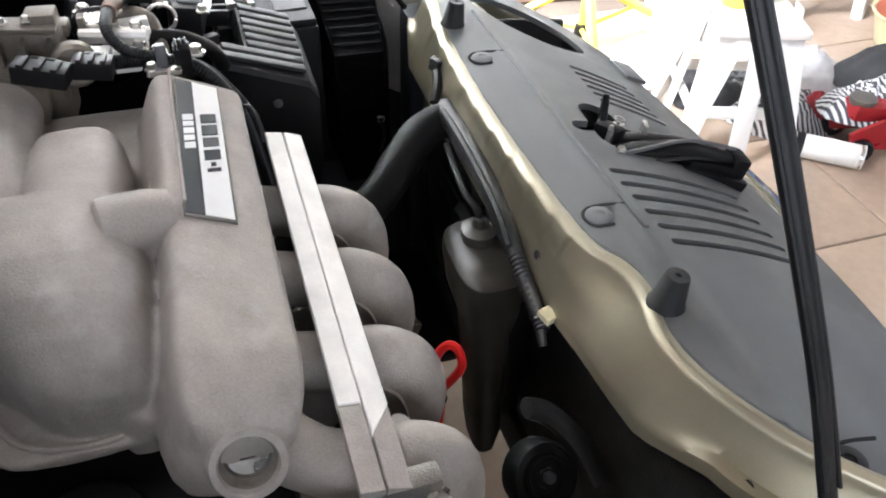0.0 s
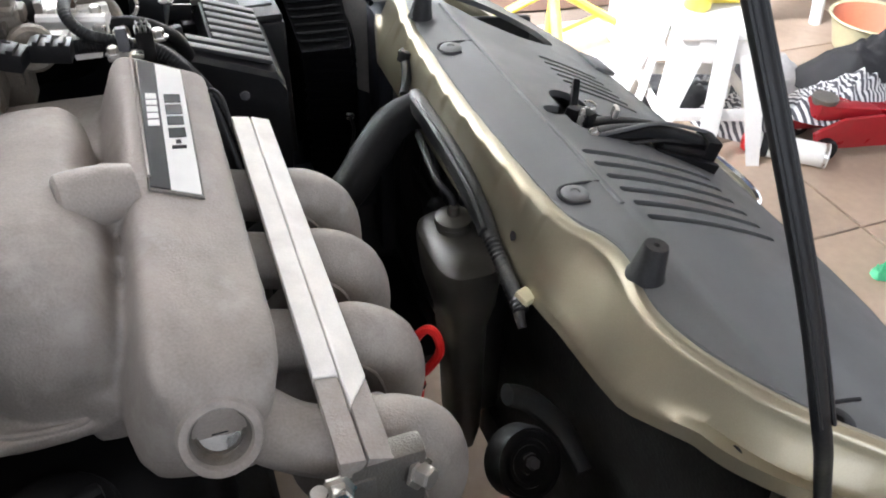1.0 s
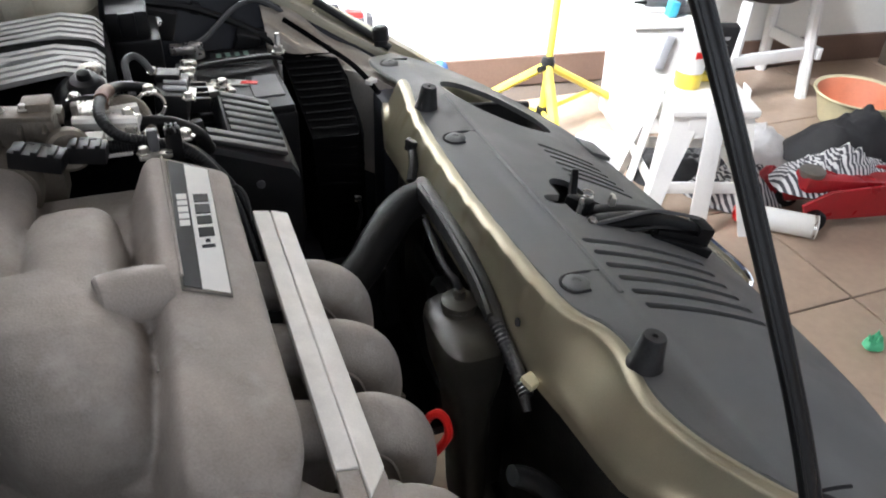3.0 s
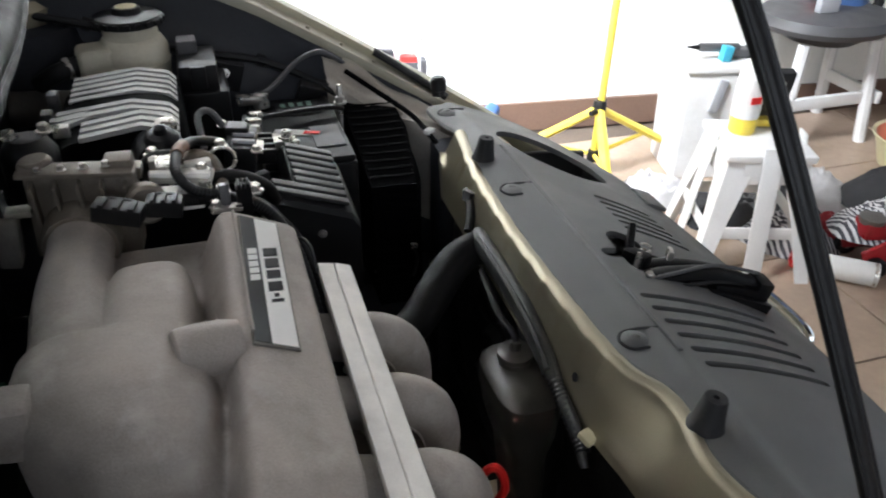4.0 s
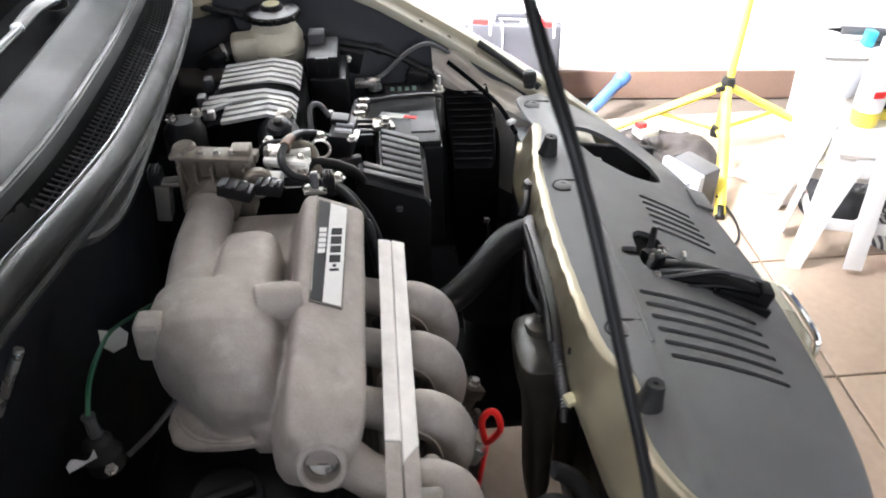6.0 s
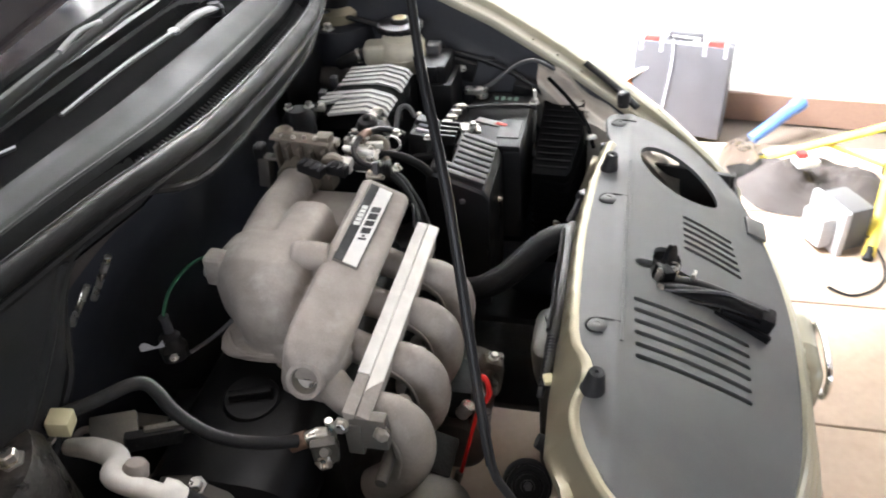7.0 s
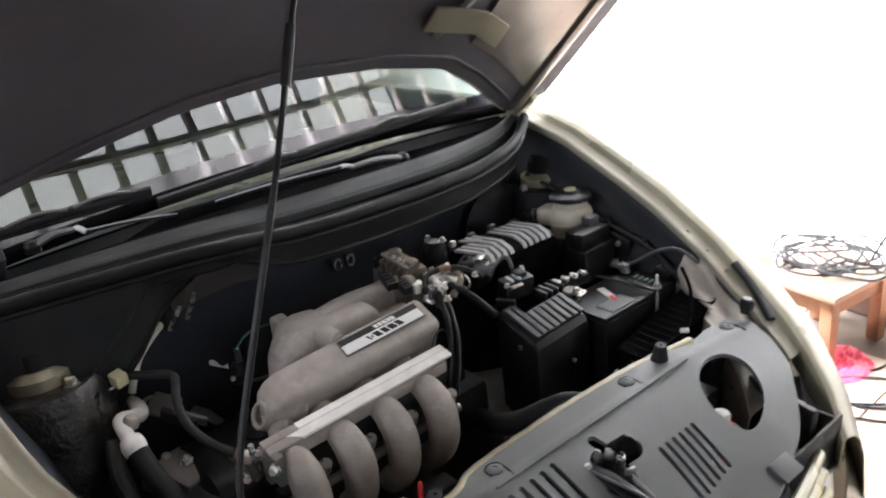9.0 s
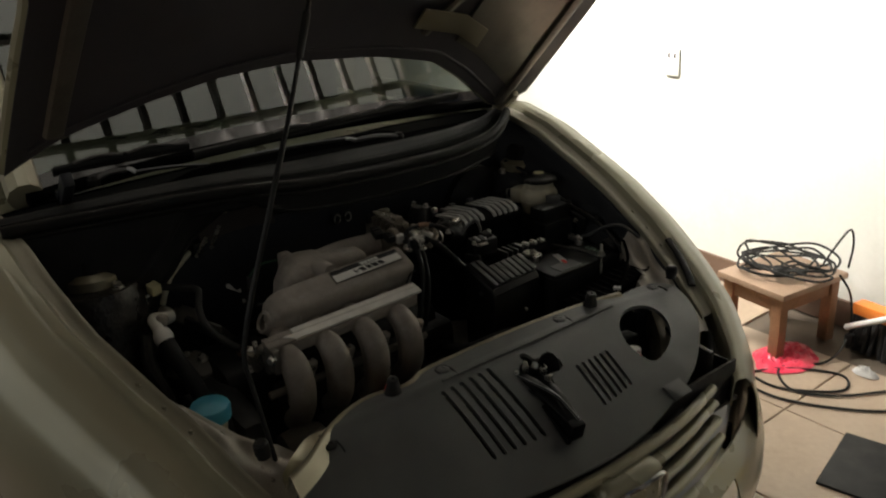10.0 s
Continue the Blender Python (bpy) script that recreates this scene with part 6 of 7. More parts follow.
pipe("thin_hose", "thin grey hose arched beside the air box", "hose", [(-0.116, 0.505, 0.845), (-0.118, 0.522, 0.860), (-0.118, 0.540, 0.869), (-0.110, 0.547, 0.872), (-0.102, 0.548, 0.867), (-0.093, 0.546, 0.852)], 0.0038, GREYP, 10, 8)
pipe("vacuum_hose", "smooth black hose towards the battery shield", "hose", [(-0.150, 0.402, 0.850), (-0.130, 0.405, 0.857), (-0.112, 0.409, 0.858), (-0.095, 0.415, 0.854), (-0.078, 0.422, 0.845), (-0.060, 0.435, 0.826), (-0.052, 0.455, 0.80)], 0.0074, HOSE, 14, 8)
pipe("copper_elbow", "dull copper-brown elbow under the hose loop", "pipe", [(-0.139, 0.428, 0.866), (-0.126, 0.432, 0.872), (-0.112, 0.428, 0.868), (-0.106, 0.414, 0.858), (-0.104, 0.400, 0.846)], 0.0070, THROTTLE, 14, 8)
pipe("breather_hose", "black breather hose at the air box mouth", "hose", [(-0.176, 0.440, 0.862), (-0.166, 0.432, 0.874), (-0.152, 0.432, 0.876), (-0.142, 0.444, 0.868), (-0.138, 0.462, 0.85)], 0.0062, RUBBER, 12, 8, 0, [("valve", lathe([(0.017, 0), (0.018, 0.005), (0.014, 0.010), (0.007, 0.012), (0.006, 0.018), (0.003, 0.020)], (-0.156, 0.485, 0.868), (0, -0.25, 1), 20), BLACK, "round black valve top")])
pipe("cross_bracket", "bright flat bracket across the throttle", "bracket", [(-0.166, 0.392, 0.876), (-0.112, 0.378, 0.876)], 0.005, MACHINED, 8, 4, 0, [("bracket_plate", box((-0.138, 0.392, 0.872), (0.056, 0.018, 0.006), 0.0015, (10, 0, -14)), MACHINED, "bright bracket plate"), ("bracket_block", box((-0.152, 0.355, 0.868), (0.021, 0.020, 0.020), 0.003, (0, 0, -10)), MACHINED, "bright solenoid block"), ("bracket_tab", box((-0.163, 0.40, 0.874), (0.006, 0.012, 0.030), 0.001), CASTDARK, ""), ("bracket_nut", bolt((-0.120, 0.39, 0.876), (0, 0, 1), 0.005), STEEL, "")])
pipe("battery_lead", "grey battery earth lead in a high arc", "cable", [(-0.045, 0.815, 0.778), (-0.015, 0.822, 0.785), (0.03, 0.845, 0.815), (0.065, 0.862, 0.822), (0.095, 0.875, 0.805), (0.115, 0.885, 0.785)], 0.004, GREYP, 8, 6, 0, [("lug", box((0.115, 0.885, 0.783), (0.02, 0.02, 0.008), 0.002), STEEL, "lug")])
def fuse_holder():
    """Dark fuse carrier with pale worn bands between the air box and the battery."""
    o = thing("fuse_holder", "black fuse carrier with pale worn bands beside the battery", "fuse holder", (-0.077, 0.535, 0.80))
    part("carrier", box((-0.077, 0.536, 0.822), (0.034, 0.066, 0.040), 0.005, (0, 6, -8)), BLACK, o)
    part("lid", box((-0.078, 0.548, 0.846), (0.026, 0.024, 0.010), 0.004, (0, 6, -8), 3), BLACK, o)
    for k, y in enumerate((0.518, 0.536)):
        part("pale_band", box((-0.074 + 0.002 * k, y, 0.8435), (0.024, 0.007, 0.004), 0.0015, (0, 6, -8)), LIGHTGREY, o, "pale worn band")
    part("nut", bolt((-0.062, 0.500, 0.838), (0, 0, 1), 0.0045), STEEL, o)
    part("nut", bolt((-0.093, 0.570, 0.842), (0, 0, 1), 0.0045), STEEL, o)
    part("strap", box((-0.058, 0.520, 0.834), (0.010, 0.030, 0.003), 0.001, (0, 12, -8)), STEEL, o, "bright strap")


fuse_holder()
pipe("green_wire", "thin green wire arching behind the manifold", "cable", [(-0.285, 0.22, 0.80), (-0.295, 0.19, 0.812), (-0.30, 0.14, 0.836), (-0.30, 0.093, 0.844), (-0.30, 0.063, 0.839), (-0.30, 0.043, 0.822)], 0.0024, GREEN, 6, 6)
pipe("heater_hose", "black hose bent across the near side of the engine", "hose", [(-0.300, -0.158, 0.862), (-0.275, -0.130, 0.858), (-0.250, -0.102, 0.857), (-0.236, -0.094, 0.853), (-0.222, -0.098, 0.846), (-0.198, -0.110, 0.832), (-0.165, -0.115, 0.812), (-0.135, -0.110, 0.797), (-0.105, -0.098, 0.785), (-0.08, -0.080, 0.772)], 0.0075, RUBBER, 12, 7, 0, [("ferrule", tube([(-0.09, -0.078, 0.762), (-0.072, -0.072, 0.768)], 0.0105, 12, 3), COPPER, "copper ferrule"), ("fitting", tube([(-0.075, -0.073, 0.767), (-0.06, -0.066, 0.772), (-0.05, -0.06, 0.765)], 0.0075, 12, 4), STEEL, "bright fitting"), ("yellow_plug", box((-0.29, -0.165, 0.862), (0.024, 0.022, 0.022), 0.003, (5, 10, 15)), CREAM, "pale yellow plug")])
pipe("aircon_pipe", "dull aluminium air conditioning pipe with a crimped rubber hose", "pipe", [(-0.318, -0.150, 0.799), (-0.285, -0.150, 0.803), (-0.255, -0.156, 0.806), (-0.236, -0.171, 0.815), (-0.228, -0.190, 0.823), (-0.210, -0.197, 0.822), (-0.165, -0.197, 0.809)], [0.009, 0.0125, 0.0135, 0.0125, 0.0125, 0.0115, 0.0115], MACHINED, 16, 7, 0, [
    ("flange", tube([(-0.318 + 0.013 * math.cos(a), -0.128 + 0.013 * math.sin(a), 0.782 + 0.005 * math.sin(a)) for a in np.linspace(0, 2 * math.pi, 9)[:-1]], 0.0045, 8, 4, closed=True), CAST, "dull flange ring"),
    ("valve_cap", lathe([(0.011, 0), (0.013, 0.003), (0.013, 0.013), (0.010, 0.018), (0.0, 0.019)], (-0.206, -0.186, 0.818), (0.1, 0.35, 0.9), 18), CAST, "dull valve cap"),
    ("rubber_hose", tube([(-0.168, -0.197, 0.810), (-0.13, -0.190, 0.772), (-0.09, -0.178, 0.732), (-0.04, -0.165, 0.66), (0.0, -0.155, 0.58)], 0.0165, 16, 6), RUBBER, "black rubber hose"),
    ("crimp_ring", tube([(-0.176, -0.197, 0.815), (-0.166, -0.197, 0.808), (-0.158, -0.196, 0.80)], [0.0165, 0.0195, 0.0175], 18, 3), MACHINED, "bright crimp ring")])
pipe("brake_pipe", "pale bent metal pipe against the bulkhead", "pipe", [(-0.345, -0.14, 0.80), (-0.345, -0.125, 0.835), (-0.36, -0.10, 0.86), (-0.385, -0.04, 0.89), (-0.42, 0.03, 0.90), (-0.44, 0.08, 0.895)], 0.0065, RESV, 10, 6, 0, [("clip", box((-0.385, -0.04, 0.89), (0.03, 0.03, 0.03), 0.004, (0, 0, 30)), BLACK, "")])
pipe("engine_mount_loom", "bundle of black cables beside the strut tower", "wiring", [(-0.25, -0.21, 0.78), (-0.20, -0.225, 0.74), (-0.14, -0.22, 0.70), (-0.08, -0.225, 0.66), (-0.04, -0.23, 0.60)], 0.012, GRIME, 10, 8, 0.1)
pipe("side_loom", "black cables along the far wing", "wiring", [(0.10, 0.83, 0.80), (0.14, 0.80, 0.775), (0.18, 0.74, 0.755), (0.20, 0.68, 0.735)], 0.004, VOIDP, 8, 8, 0, [("white_tag", box((0.195, 0.70, 0.745), (0.016, 0.010, 0.006), 0.001, (0, 0, 40)), STICKW, "white tag")])


def wing_loom():
    o = thing("wing_loom", "black cable along the dark inner wing", "wiring", (-0.3, 0.86, 0.88))
    run = [(-0.36, 0.862, 0.915), (-0.25, 0.868, 0.885), (-0.12, 0.866, 0.838), (-0.02, 0.862, 0.815), (0.07, 0.852, 0.770), (0.11, 0.84, 0.73)]
    part("line", tube(run, 0.0055, 8, 8, ribbed=0.08), BLACK, o)
    for q in run[1:5]:
        part("clip", box((q[0], q[1] + 0.004, q[2]), (0.014, 0.016, 0.016), 0.003, (0, 20, 0)), RUBBER, o)
    o = thing("wing_bracket", "small black pressed bracket on the inner wing", "bracket", (-0.07, 0.85, 0.80), "wing brackets")
    part("plate", box((-0.075, 0.858, 0.800), (0.05, 0.012, 0.045), 0.004, (10, 15, 0)), RUBBER, o)
    part("nut", bolt((-0.075, 0.850, 0.806), (0, -1, 0.2), 0.005), STEEL, o)
    o = thing("wing_bracket", "dark square relay on the inner wing", "relay", (0.04, 0.84, 0.76), "wing brackets")
    part("shell", box((0.045, 0.846, 0.764), (0.034, 0.024, 0.034), 0.004, (10, 20, 0)), BLACK, o)
    part("lip", box((0.045, 0.838, 0.776), (0.030, 0.012, 0.006), 0.002, (10, 20, 0)), RUBBER, o)
    o = thing("lamp_gasket", "black rubber strip between fender and headlamp", "gasket", (0.21, 0.89, 0.75))
    part("strip", tube([(0.165, 0.915, 0.797), (0.205, 0.905, 0.770), (0.245, 0.885, 0.745), (0.275, 0.865, 0.725)], 0.010, 10, 6, 0.6), RUBBER, o)


wing_loom()


def engine_mount():
    o = thing("engine_mount", "dirty engine mount and bracket by the near wing", "engine mount", (-0.17, -0.15, 0.6))
    part("bracket", join(box((-0.20, -0.13, 0.70), (0.09, 0.06, 0.03), 0.008, (0, 10, 20)), box((-0.17, -0.10, 0.675), (0.05, 0.05, 0.06), 0.008)), CASTDARK, o)
    part("mount_body", lathe([(0.035, 0), (0.04, 0.01), (0.04, 0.04), (0.025, 0.05)], (-0.215, -0.155, 0.66), (0, 0, 1), 22), GRIME, o)
    part("cover", rings([oval(-0.06, 0, 0.66, rx, rz, 20, 3, y) for y, rx, rz in ((-0.20, 0.05, 0.02), (-0.19, 0.09, 0.035), (-0.13, 0.10, 0.04), (-0.10, 0.08, 0.03))]), GRIME, o)
    for p in ((-0.20, -0.12, 0.716), (-0.235, -0.14, 0.715), (-0.055, -0.075, 0.735)):
        part("bolt", bolt(p, (0.1, -0.2, 1), 0.008), STEEL, o)
    part("bracket_arm", join(box((-0.055, -0.068, 0.752), (0.03, 0.022, 0.04), 0.004, (10, 0, 20)), rod((-0.05, -0.07, 0.75), (-0.045, -0.09, 0.77), 0.006)), CASTDARK, o)


engine_mount()


def bulkhead_fittings():
    for i in range(2):
        o = thing("pipe_clip", "small bright clip on the bulkhead", "clip", (-0.352, 0.305 + 0.03 * i, 0.88), "bulkhead clips")
        part("ring", tube([(-0.346, 0.305 + 0.03 * i + 0.008 * math.cos(a), 0.882 + 0.011 * math.sin(a)) for a in np.linspace(0, 2 * math.pi, 9)[:-1]], 0.002, 6, 3, closed=True), STEEL, o)
        part("base", box((-0.352, 0.305 + 0.03 * i, 0.882), (0.008, 0.02, 0.028), 0.002), BLACK, o)
    o = thing("master_cylinder", "dull brake master cylinder below its reservoir", "master cylinder", (-0.27, 0.80, 0.75))
    part("cylinder", rod((-0.36, 0.80, 0.80), (-0.20, 0.82, 0.78), 0.024), CASTDARK, o)
    part("booster", lathe([(0.10, 0), (0.11, 0.02), (0.11, 0.05), (0.08, 0.07)], (-0.43, 0.78, 0.80), (1, 0, 0), 30), BLACK, o)
    o = thing("vacuum_valve", "black valve canister with two bright screws", "valve", (-0.26, 0.50, 0.80))
    part("body", lathe([(0.026, 0), (0.028, 0.02), (0.028, 0.075), (0.022, 0.085), (0.018, 0.09)], (-0.285, 0.50, 0.79), (0, 0.05, 1), 22), BLACK, o)
    part("screw", bolt((-0.298, 0.50, 0.882), (0, 0, 1), 0.006), STEEL, o)
    part("screw", bolt((-0.268, 0.515, 0.88), (0, 0, 1), 0.006), STEEL, o)
    part("plug", box((-0.255, 0.53, 0.872), (0.016, 0.012, 0.012), 0.002), STEEL, o)

    # A white piece stands in for daylit ground glimpsed below the car.
    o = thing("daylight_patch", "white patch added for the daylit ground seen behind the plenum", "paper", (-0.350, 0.243, 0.733))
    part("sheet", prism([(-0.022, -0.010), (-0.008, -0.024), (0.014, -0.016), (0.024, 0.004), (0.012, 0.020), (-0.004, 0.012), (-0.018, 0.016)], 0.002, pose(-0.350, 0.243, 0.733, 30, 25, 40) @ Matrix.Scale(0.8, 4)), STICKW, o)
    o = thing("torn_label", "torn pale paper label on the dark bulkhead", "label", (-0.30, -0.03, 0.80))
    part("paper", sheet(8, 3, lambda u, v: (-0.305 + 0.012 * u, -0.010 + 0.028 * u, 0.810 - 0.016 * u + 0.013 * v * (0.6 + 0.4 * math.sin(7 * u))), 0.0006), CLOTHW, o)
    o = thing("sensor_plug", "dark brown sensor plug where the green wire ends", "sensor", (-0.296, 0.04, 0.74))
    part("plug_body", lathe([(0.010, 0), (0.017, 0.004), (0.018, 0.020), (0.014, 0.026), (0.014, 0.036), (0.008, 0.042)], (-0.296, 0.036, 0.755), (-0.1, 0.1, 1), 20), GRIME, o)
    part("collar", tube([(-0.299, 0.042, 0.790), (-0.30, 0.043, 0.822)], 0.0055, 10, 3, ribbed=0.2), GREYP, o)
    part("wire_tail", tube([(-0.28, 0.045, 0.76), (-0.26, 0.07, 0.765), (-0.235, 0.10, 0.78)], 0.003, 6), GREYP, o)
    part("bolt", bolt((-0.285, 0.018, 0.775), (0.2, -0.5, 1), 0.004), STEEL, o)
    o = thing("loom_bracket", "grimy flat metal bracket by the engine mount", "bracket", (-0.21, -0.13, 0.70))
    part("plate", box((-0.290, -0.110, 0.782), (0.052, 0.046, 0.008), 0.004, (18, 12, 35)), CASTDARK, o, "brownish flat plate")
    part("strip", box((-0.250, -0.100, 0.768), (0.065, 0.012, 0.026), 0.003, (10, 18, 40)), GRIME, o)
    part("strip", box((-0.236, -0.086, 0.770), (0.060, 0.008, 0.020), 0.003, (10, 18, 40)), CASTDARK, o)
    for i, (p, q) in enumerate((((-0.33, -0.02, 0.90), (-0.30, -0.005, 0.955)), ((-0.345, -0.05, 0.885), (-0.32, -0.03, 0.93)))):
        o = thing("metal_strip", "bright bare metal strip under the seal", "bracket", p, "metal strips")
        part("strip", rod(p, q, 0.004), STEEL, o)


bulkhead_fittings()


def bulb_holder():
    o = thing("bulb_holder", "white bulb holder with a red ring inside the cover's opening", "bulb holder", (0.375, 0.585, 0.62))
    part("holder", rod((0.358, 0.566, 0.600), (0.352, 0.570, 0.702), 0.015), STICKW, o)
    part("red_ring", rod((0.370, 0.558, 0.600), (0.365, 0.561, 0.694), 0.013), RED, o, "red ring")
    part("housing", box((0.375, 0.625, 0.575), (0.14, 0.20, 0.06), 0.02), GRIME, o)
    # Added plate that blocks the pale parts behind the opening.
    part("liner", box((0.375, 0.708, 0.635), (0.15, 0.014, 0.095), 0.004, (-6, 0, -12)), GRIME, o, "black liner added to darken the opening")


bulb_holder()


def terminal_links():
    o = thing("fuse_links", "row of bright fuse link nuts beside the battery", "fuse links", (-0.055, 0.66, 0.77))
    part("carrier", box((-0.058, 0.665, 0.785), (0.026, 0.10, 0.02), 0.004, (0, 0, -8)), BLACK, o)
    for i in range(4):
        part("link", box((-0.060 + 0.004 * i, 0.632 + 0.022 * i, 0.799), (0.018, 0.012, 0.008), 0.002, (0, 8, 20)), STEEL, o)


terminal_links()


def shield_clips():
    for p in ((0.036, 0.4705, 0.668), (0.043, 0.561, 0.688), (0.066, 0.63, 0.66), (0.142, 0.596, 0.62)):
        o = thing("loom_clip", "small bright metal clip holding a cable", "clip", p, "cable clips")
        part("tongue", box(p, (0.010, 0.006, 0.008), 0.0015, (10, 20, 15)), STEEL, o)
        part("tail", tube([p, (p[0] + 0.004, p[1] - 0.004, p[2] - 0.02), (p[0] - 0.002, p[1] - 0.002, p[2] - 0.05)], 0.0022, 6), BLACK, o)


shield_clips()


def small_screws():
    for p in ((-0.12, 0.372, 0.866), (-0.105, 0.368, 0.862), (-0.075, 0.365, 0.86), (-0.165, 0.44, 0.874), (-0.10, 0.455, 0.868)):
        solo("flange_screw", bolt(p, (random.uniform(-0.2, 0.2), random.uniform(-0.2, 0.2), 1), 0.0055), STEEL, "small bright flange screw by the throttle", "screw", "throttle screws")


small_screws()


def near_corner():
    o = thing("cast_bracket", "dirty brown cast bracket by the near wing", "bracket", (-0.20, -0.12, 0.62))
    part("web", box((-0.225, -0.10, 0.665), (0.10, 0.012, 0.08), 0.004, (20, 25, 30)), CASTDARK, o)
    part("web", box((-0.255, -0.085, 0.655), (0.10, 0.012, 0.06), 0.004, (20, 25, 30)), CASTDARK, o)
    part("foot", box((-0.24, -0.12, 0.63), (0.12, 0.07, 0.02), 0.006, (0, 10, 25)), CASTDARK, o)
    o = thing("ribbed_hose", "black ribbed hose down the near corner of the bay", "hose", (-0.06, -0.18, 0.6))
    part("line", tube([(-0.10, -0.155, 0.66), (-0.04, -0.15, 0.64), (0.02, -0.165, 0.60), (0.06, -0.18, 0.52)], 0.02, 14, 16, ribbed=0.12), RUBBER, o)
    o = thing("ribbed_hose", "black hose beside the near strut tower", "hose", (-0.20, -0.23, 0.6))
    part("line", tube([(-0.30, -0.215, 0.80), (-0.25, -0.215, 0.74), (-0.18, -0.22, 0.68), (-0.10, -0.235, 0.62)], 0.015, 12, 8), RUBBER, o)
    o = thing("earth_strap", "thin pale wire with a lug in the near corner", "cable", (-0.26, -0.13, 0.82))
    part("wire", tube([(-0.30, -0.18, 0.845), (-0.335, -0.20, 0.85), (-0.35, -0.22, 0.83)], 0.002, 6), LIGHTGREY, o)
    part("lug", box((-0.302, -0.178, 0.846), (0.012, 0.01, 0.004), 0.001), STEEL, o)
    o = thing("ignition_coil", "dark coil cover with a dull bracket behind the plenum", "coil", (-0.28, 0.02, 0.66))
    part("coil", box((-0.285, 0.015, 0.67), (0.05, 0.06, 0.05), 0.01, (0, 0, 15)), BLACK, o)
    part("bracket", prism([(-0.03, -0.008), (0.03, -0.012), (0.04, 0.004), (0.0, 0.012), (-0.03, 0.008)], 0.003, pose(-0.335, -0.03, 0.70, 10, 20, 30)), CASTDARK, o, "dull bent bracket")
    part("boot", rod((-0.285, -0.03, 0.64), (-0.285, -0.035, 0.69), 0.012), GREYP, o)


near_corner()

# ---- things in the garage ----


def plastic_stool(c, turn, label, top=0.42, w=0.31):
    o = thing("plastic_stool", label, "stool", (c[0], c[1], 0), "plastic stools")
    m = pose(c[0], c[1], 0, 0, 0, turn)
    b = box((0, 0, top - 0.012), (w, w, 0.024), 0.010, seg=3)
    b.transform(m)
    part("top", b, WHITEP, o)
    for k in range(4):
        a = k * 90
        q = m @ pose(0, 0, 0, 0, 0, a)
        t, s = w / 2 - 0.012, w / 2 + 0.045
        leg = raw([], [])
        loops = []
        for f in (0, 0.15, 0.5, 1.0):
            z = (top - 0.02) * (1 - f)
            r = t + (s - t) * f
            hw = 0.075 - 0.04 * min(1, f * 1.3)
            loops.append([V(r, r, z), V(r - hw, r, z), V(r - hw, r - 0.006, z), V(r - 0.006, r - 0.006, z), V(r - 0.006, r - hw, z), V(r, r - hw, z)])
        leg = rings(loops)
        leg.transform(q)
        part("leg", leg, WHITEP, o, smooth=30)
        br = box((0, s - 0.03, 0.14), (2 * s - 0.08, 0.007, 0.035), 0.003)
        br.transform(q)
        part("brace", br, WHITEP, o)
        ap = box((0, t + 0.004, top - 0.05), (2 * t - 0.08, 0.006, 0.07), 0.003)
        ap.transform(q)
        part("apron", ap, WHITEP, o)
        sl = box((0, s - 0.022, 0.20), (0.05, 0.006, 0.36), 0.003, (8, 0, 0))
        sl.transform(q)
        part("slat", sl, WHITEP, o)
    return o


plastic_stool((1.275, 1.255), -18, "white plastic stool with slotted sides, tools on top", 0.36, 0.235)


def tripod():
    o = thing("tripod", "yellow painted metal light stand with splayed legs", "tripod", (1.09, 1.78, 0))
    j = Vector((1.09, 1.785, 0.25))
    part("pole", rod((1.09, 1.785, 0.06), (1.13, 1.83, 0.66), 0.012), YELLOW, o)
    part("upper_pole", rod((1.128, 1.828, 0.62), (1.20, 1.90, 1.55), 0.009), YELLOW, o)
    part("collar", lathe([(0.02, 0), (0.022, 0.01), (0.022, 0.035), (0.018, 0.045)], j - V(0, 0, 0.02), (0.1, 0.1, 1), 18), BLACK, o, "black clamp collar")
    part("lock", lathe([(0.016, 0), (0.018, 0.005), (0.018, 0.035), (0.015, 0.04)], (1.126, 1.826, 0.60), (0.1, 0.1, 1), 18), BLACK, o, "black clamp")
    part("lock_knob", rod(j + V(-0.02, -0.02, 0), j + V(-0.045, -0.03, 0), 0.010), BLACK, o)
    for f in ((0.97, 1.40), (0.72, 1.93), (1.50, 1.86)):
        foot = Vector((*f, 0.012))
        d = foot - j
        leg = part("leg", tube([j, j + d * 0.5, foot], 0.017, 8, 4, 0.8), YELLOW, o)
        part("foot", rod(foot - d.normalized() * 0.03, foot + d.normalized() * 0.012, 0.015), BLACK, leg)
        part("strut", tube([j + d * 0.52, Vector((1.088, 1.782, 0.09))], 0.007, 8, 4), YELLOW, o)
    part("hub", lathe([(0.02, 0), (0.022, 0.02), (0.018, 0.035)], (1.087, 1.78, 0.07), (0, 0, 1), 18), BLACK, o)


tripod()


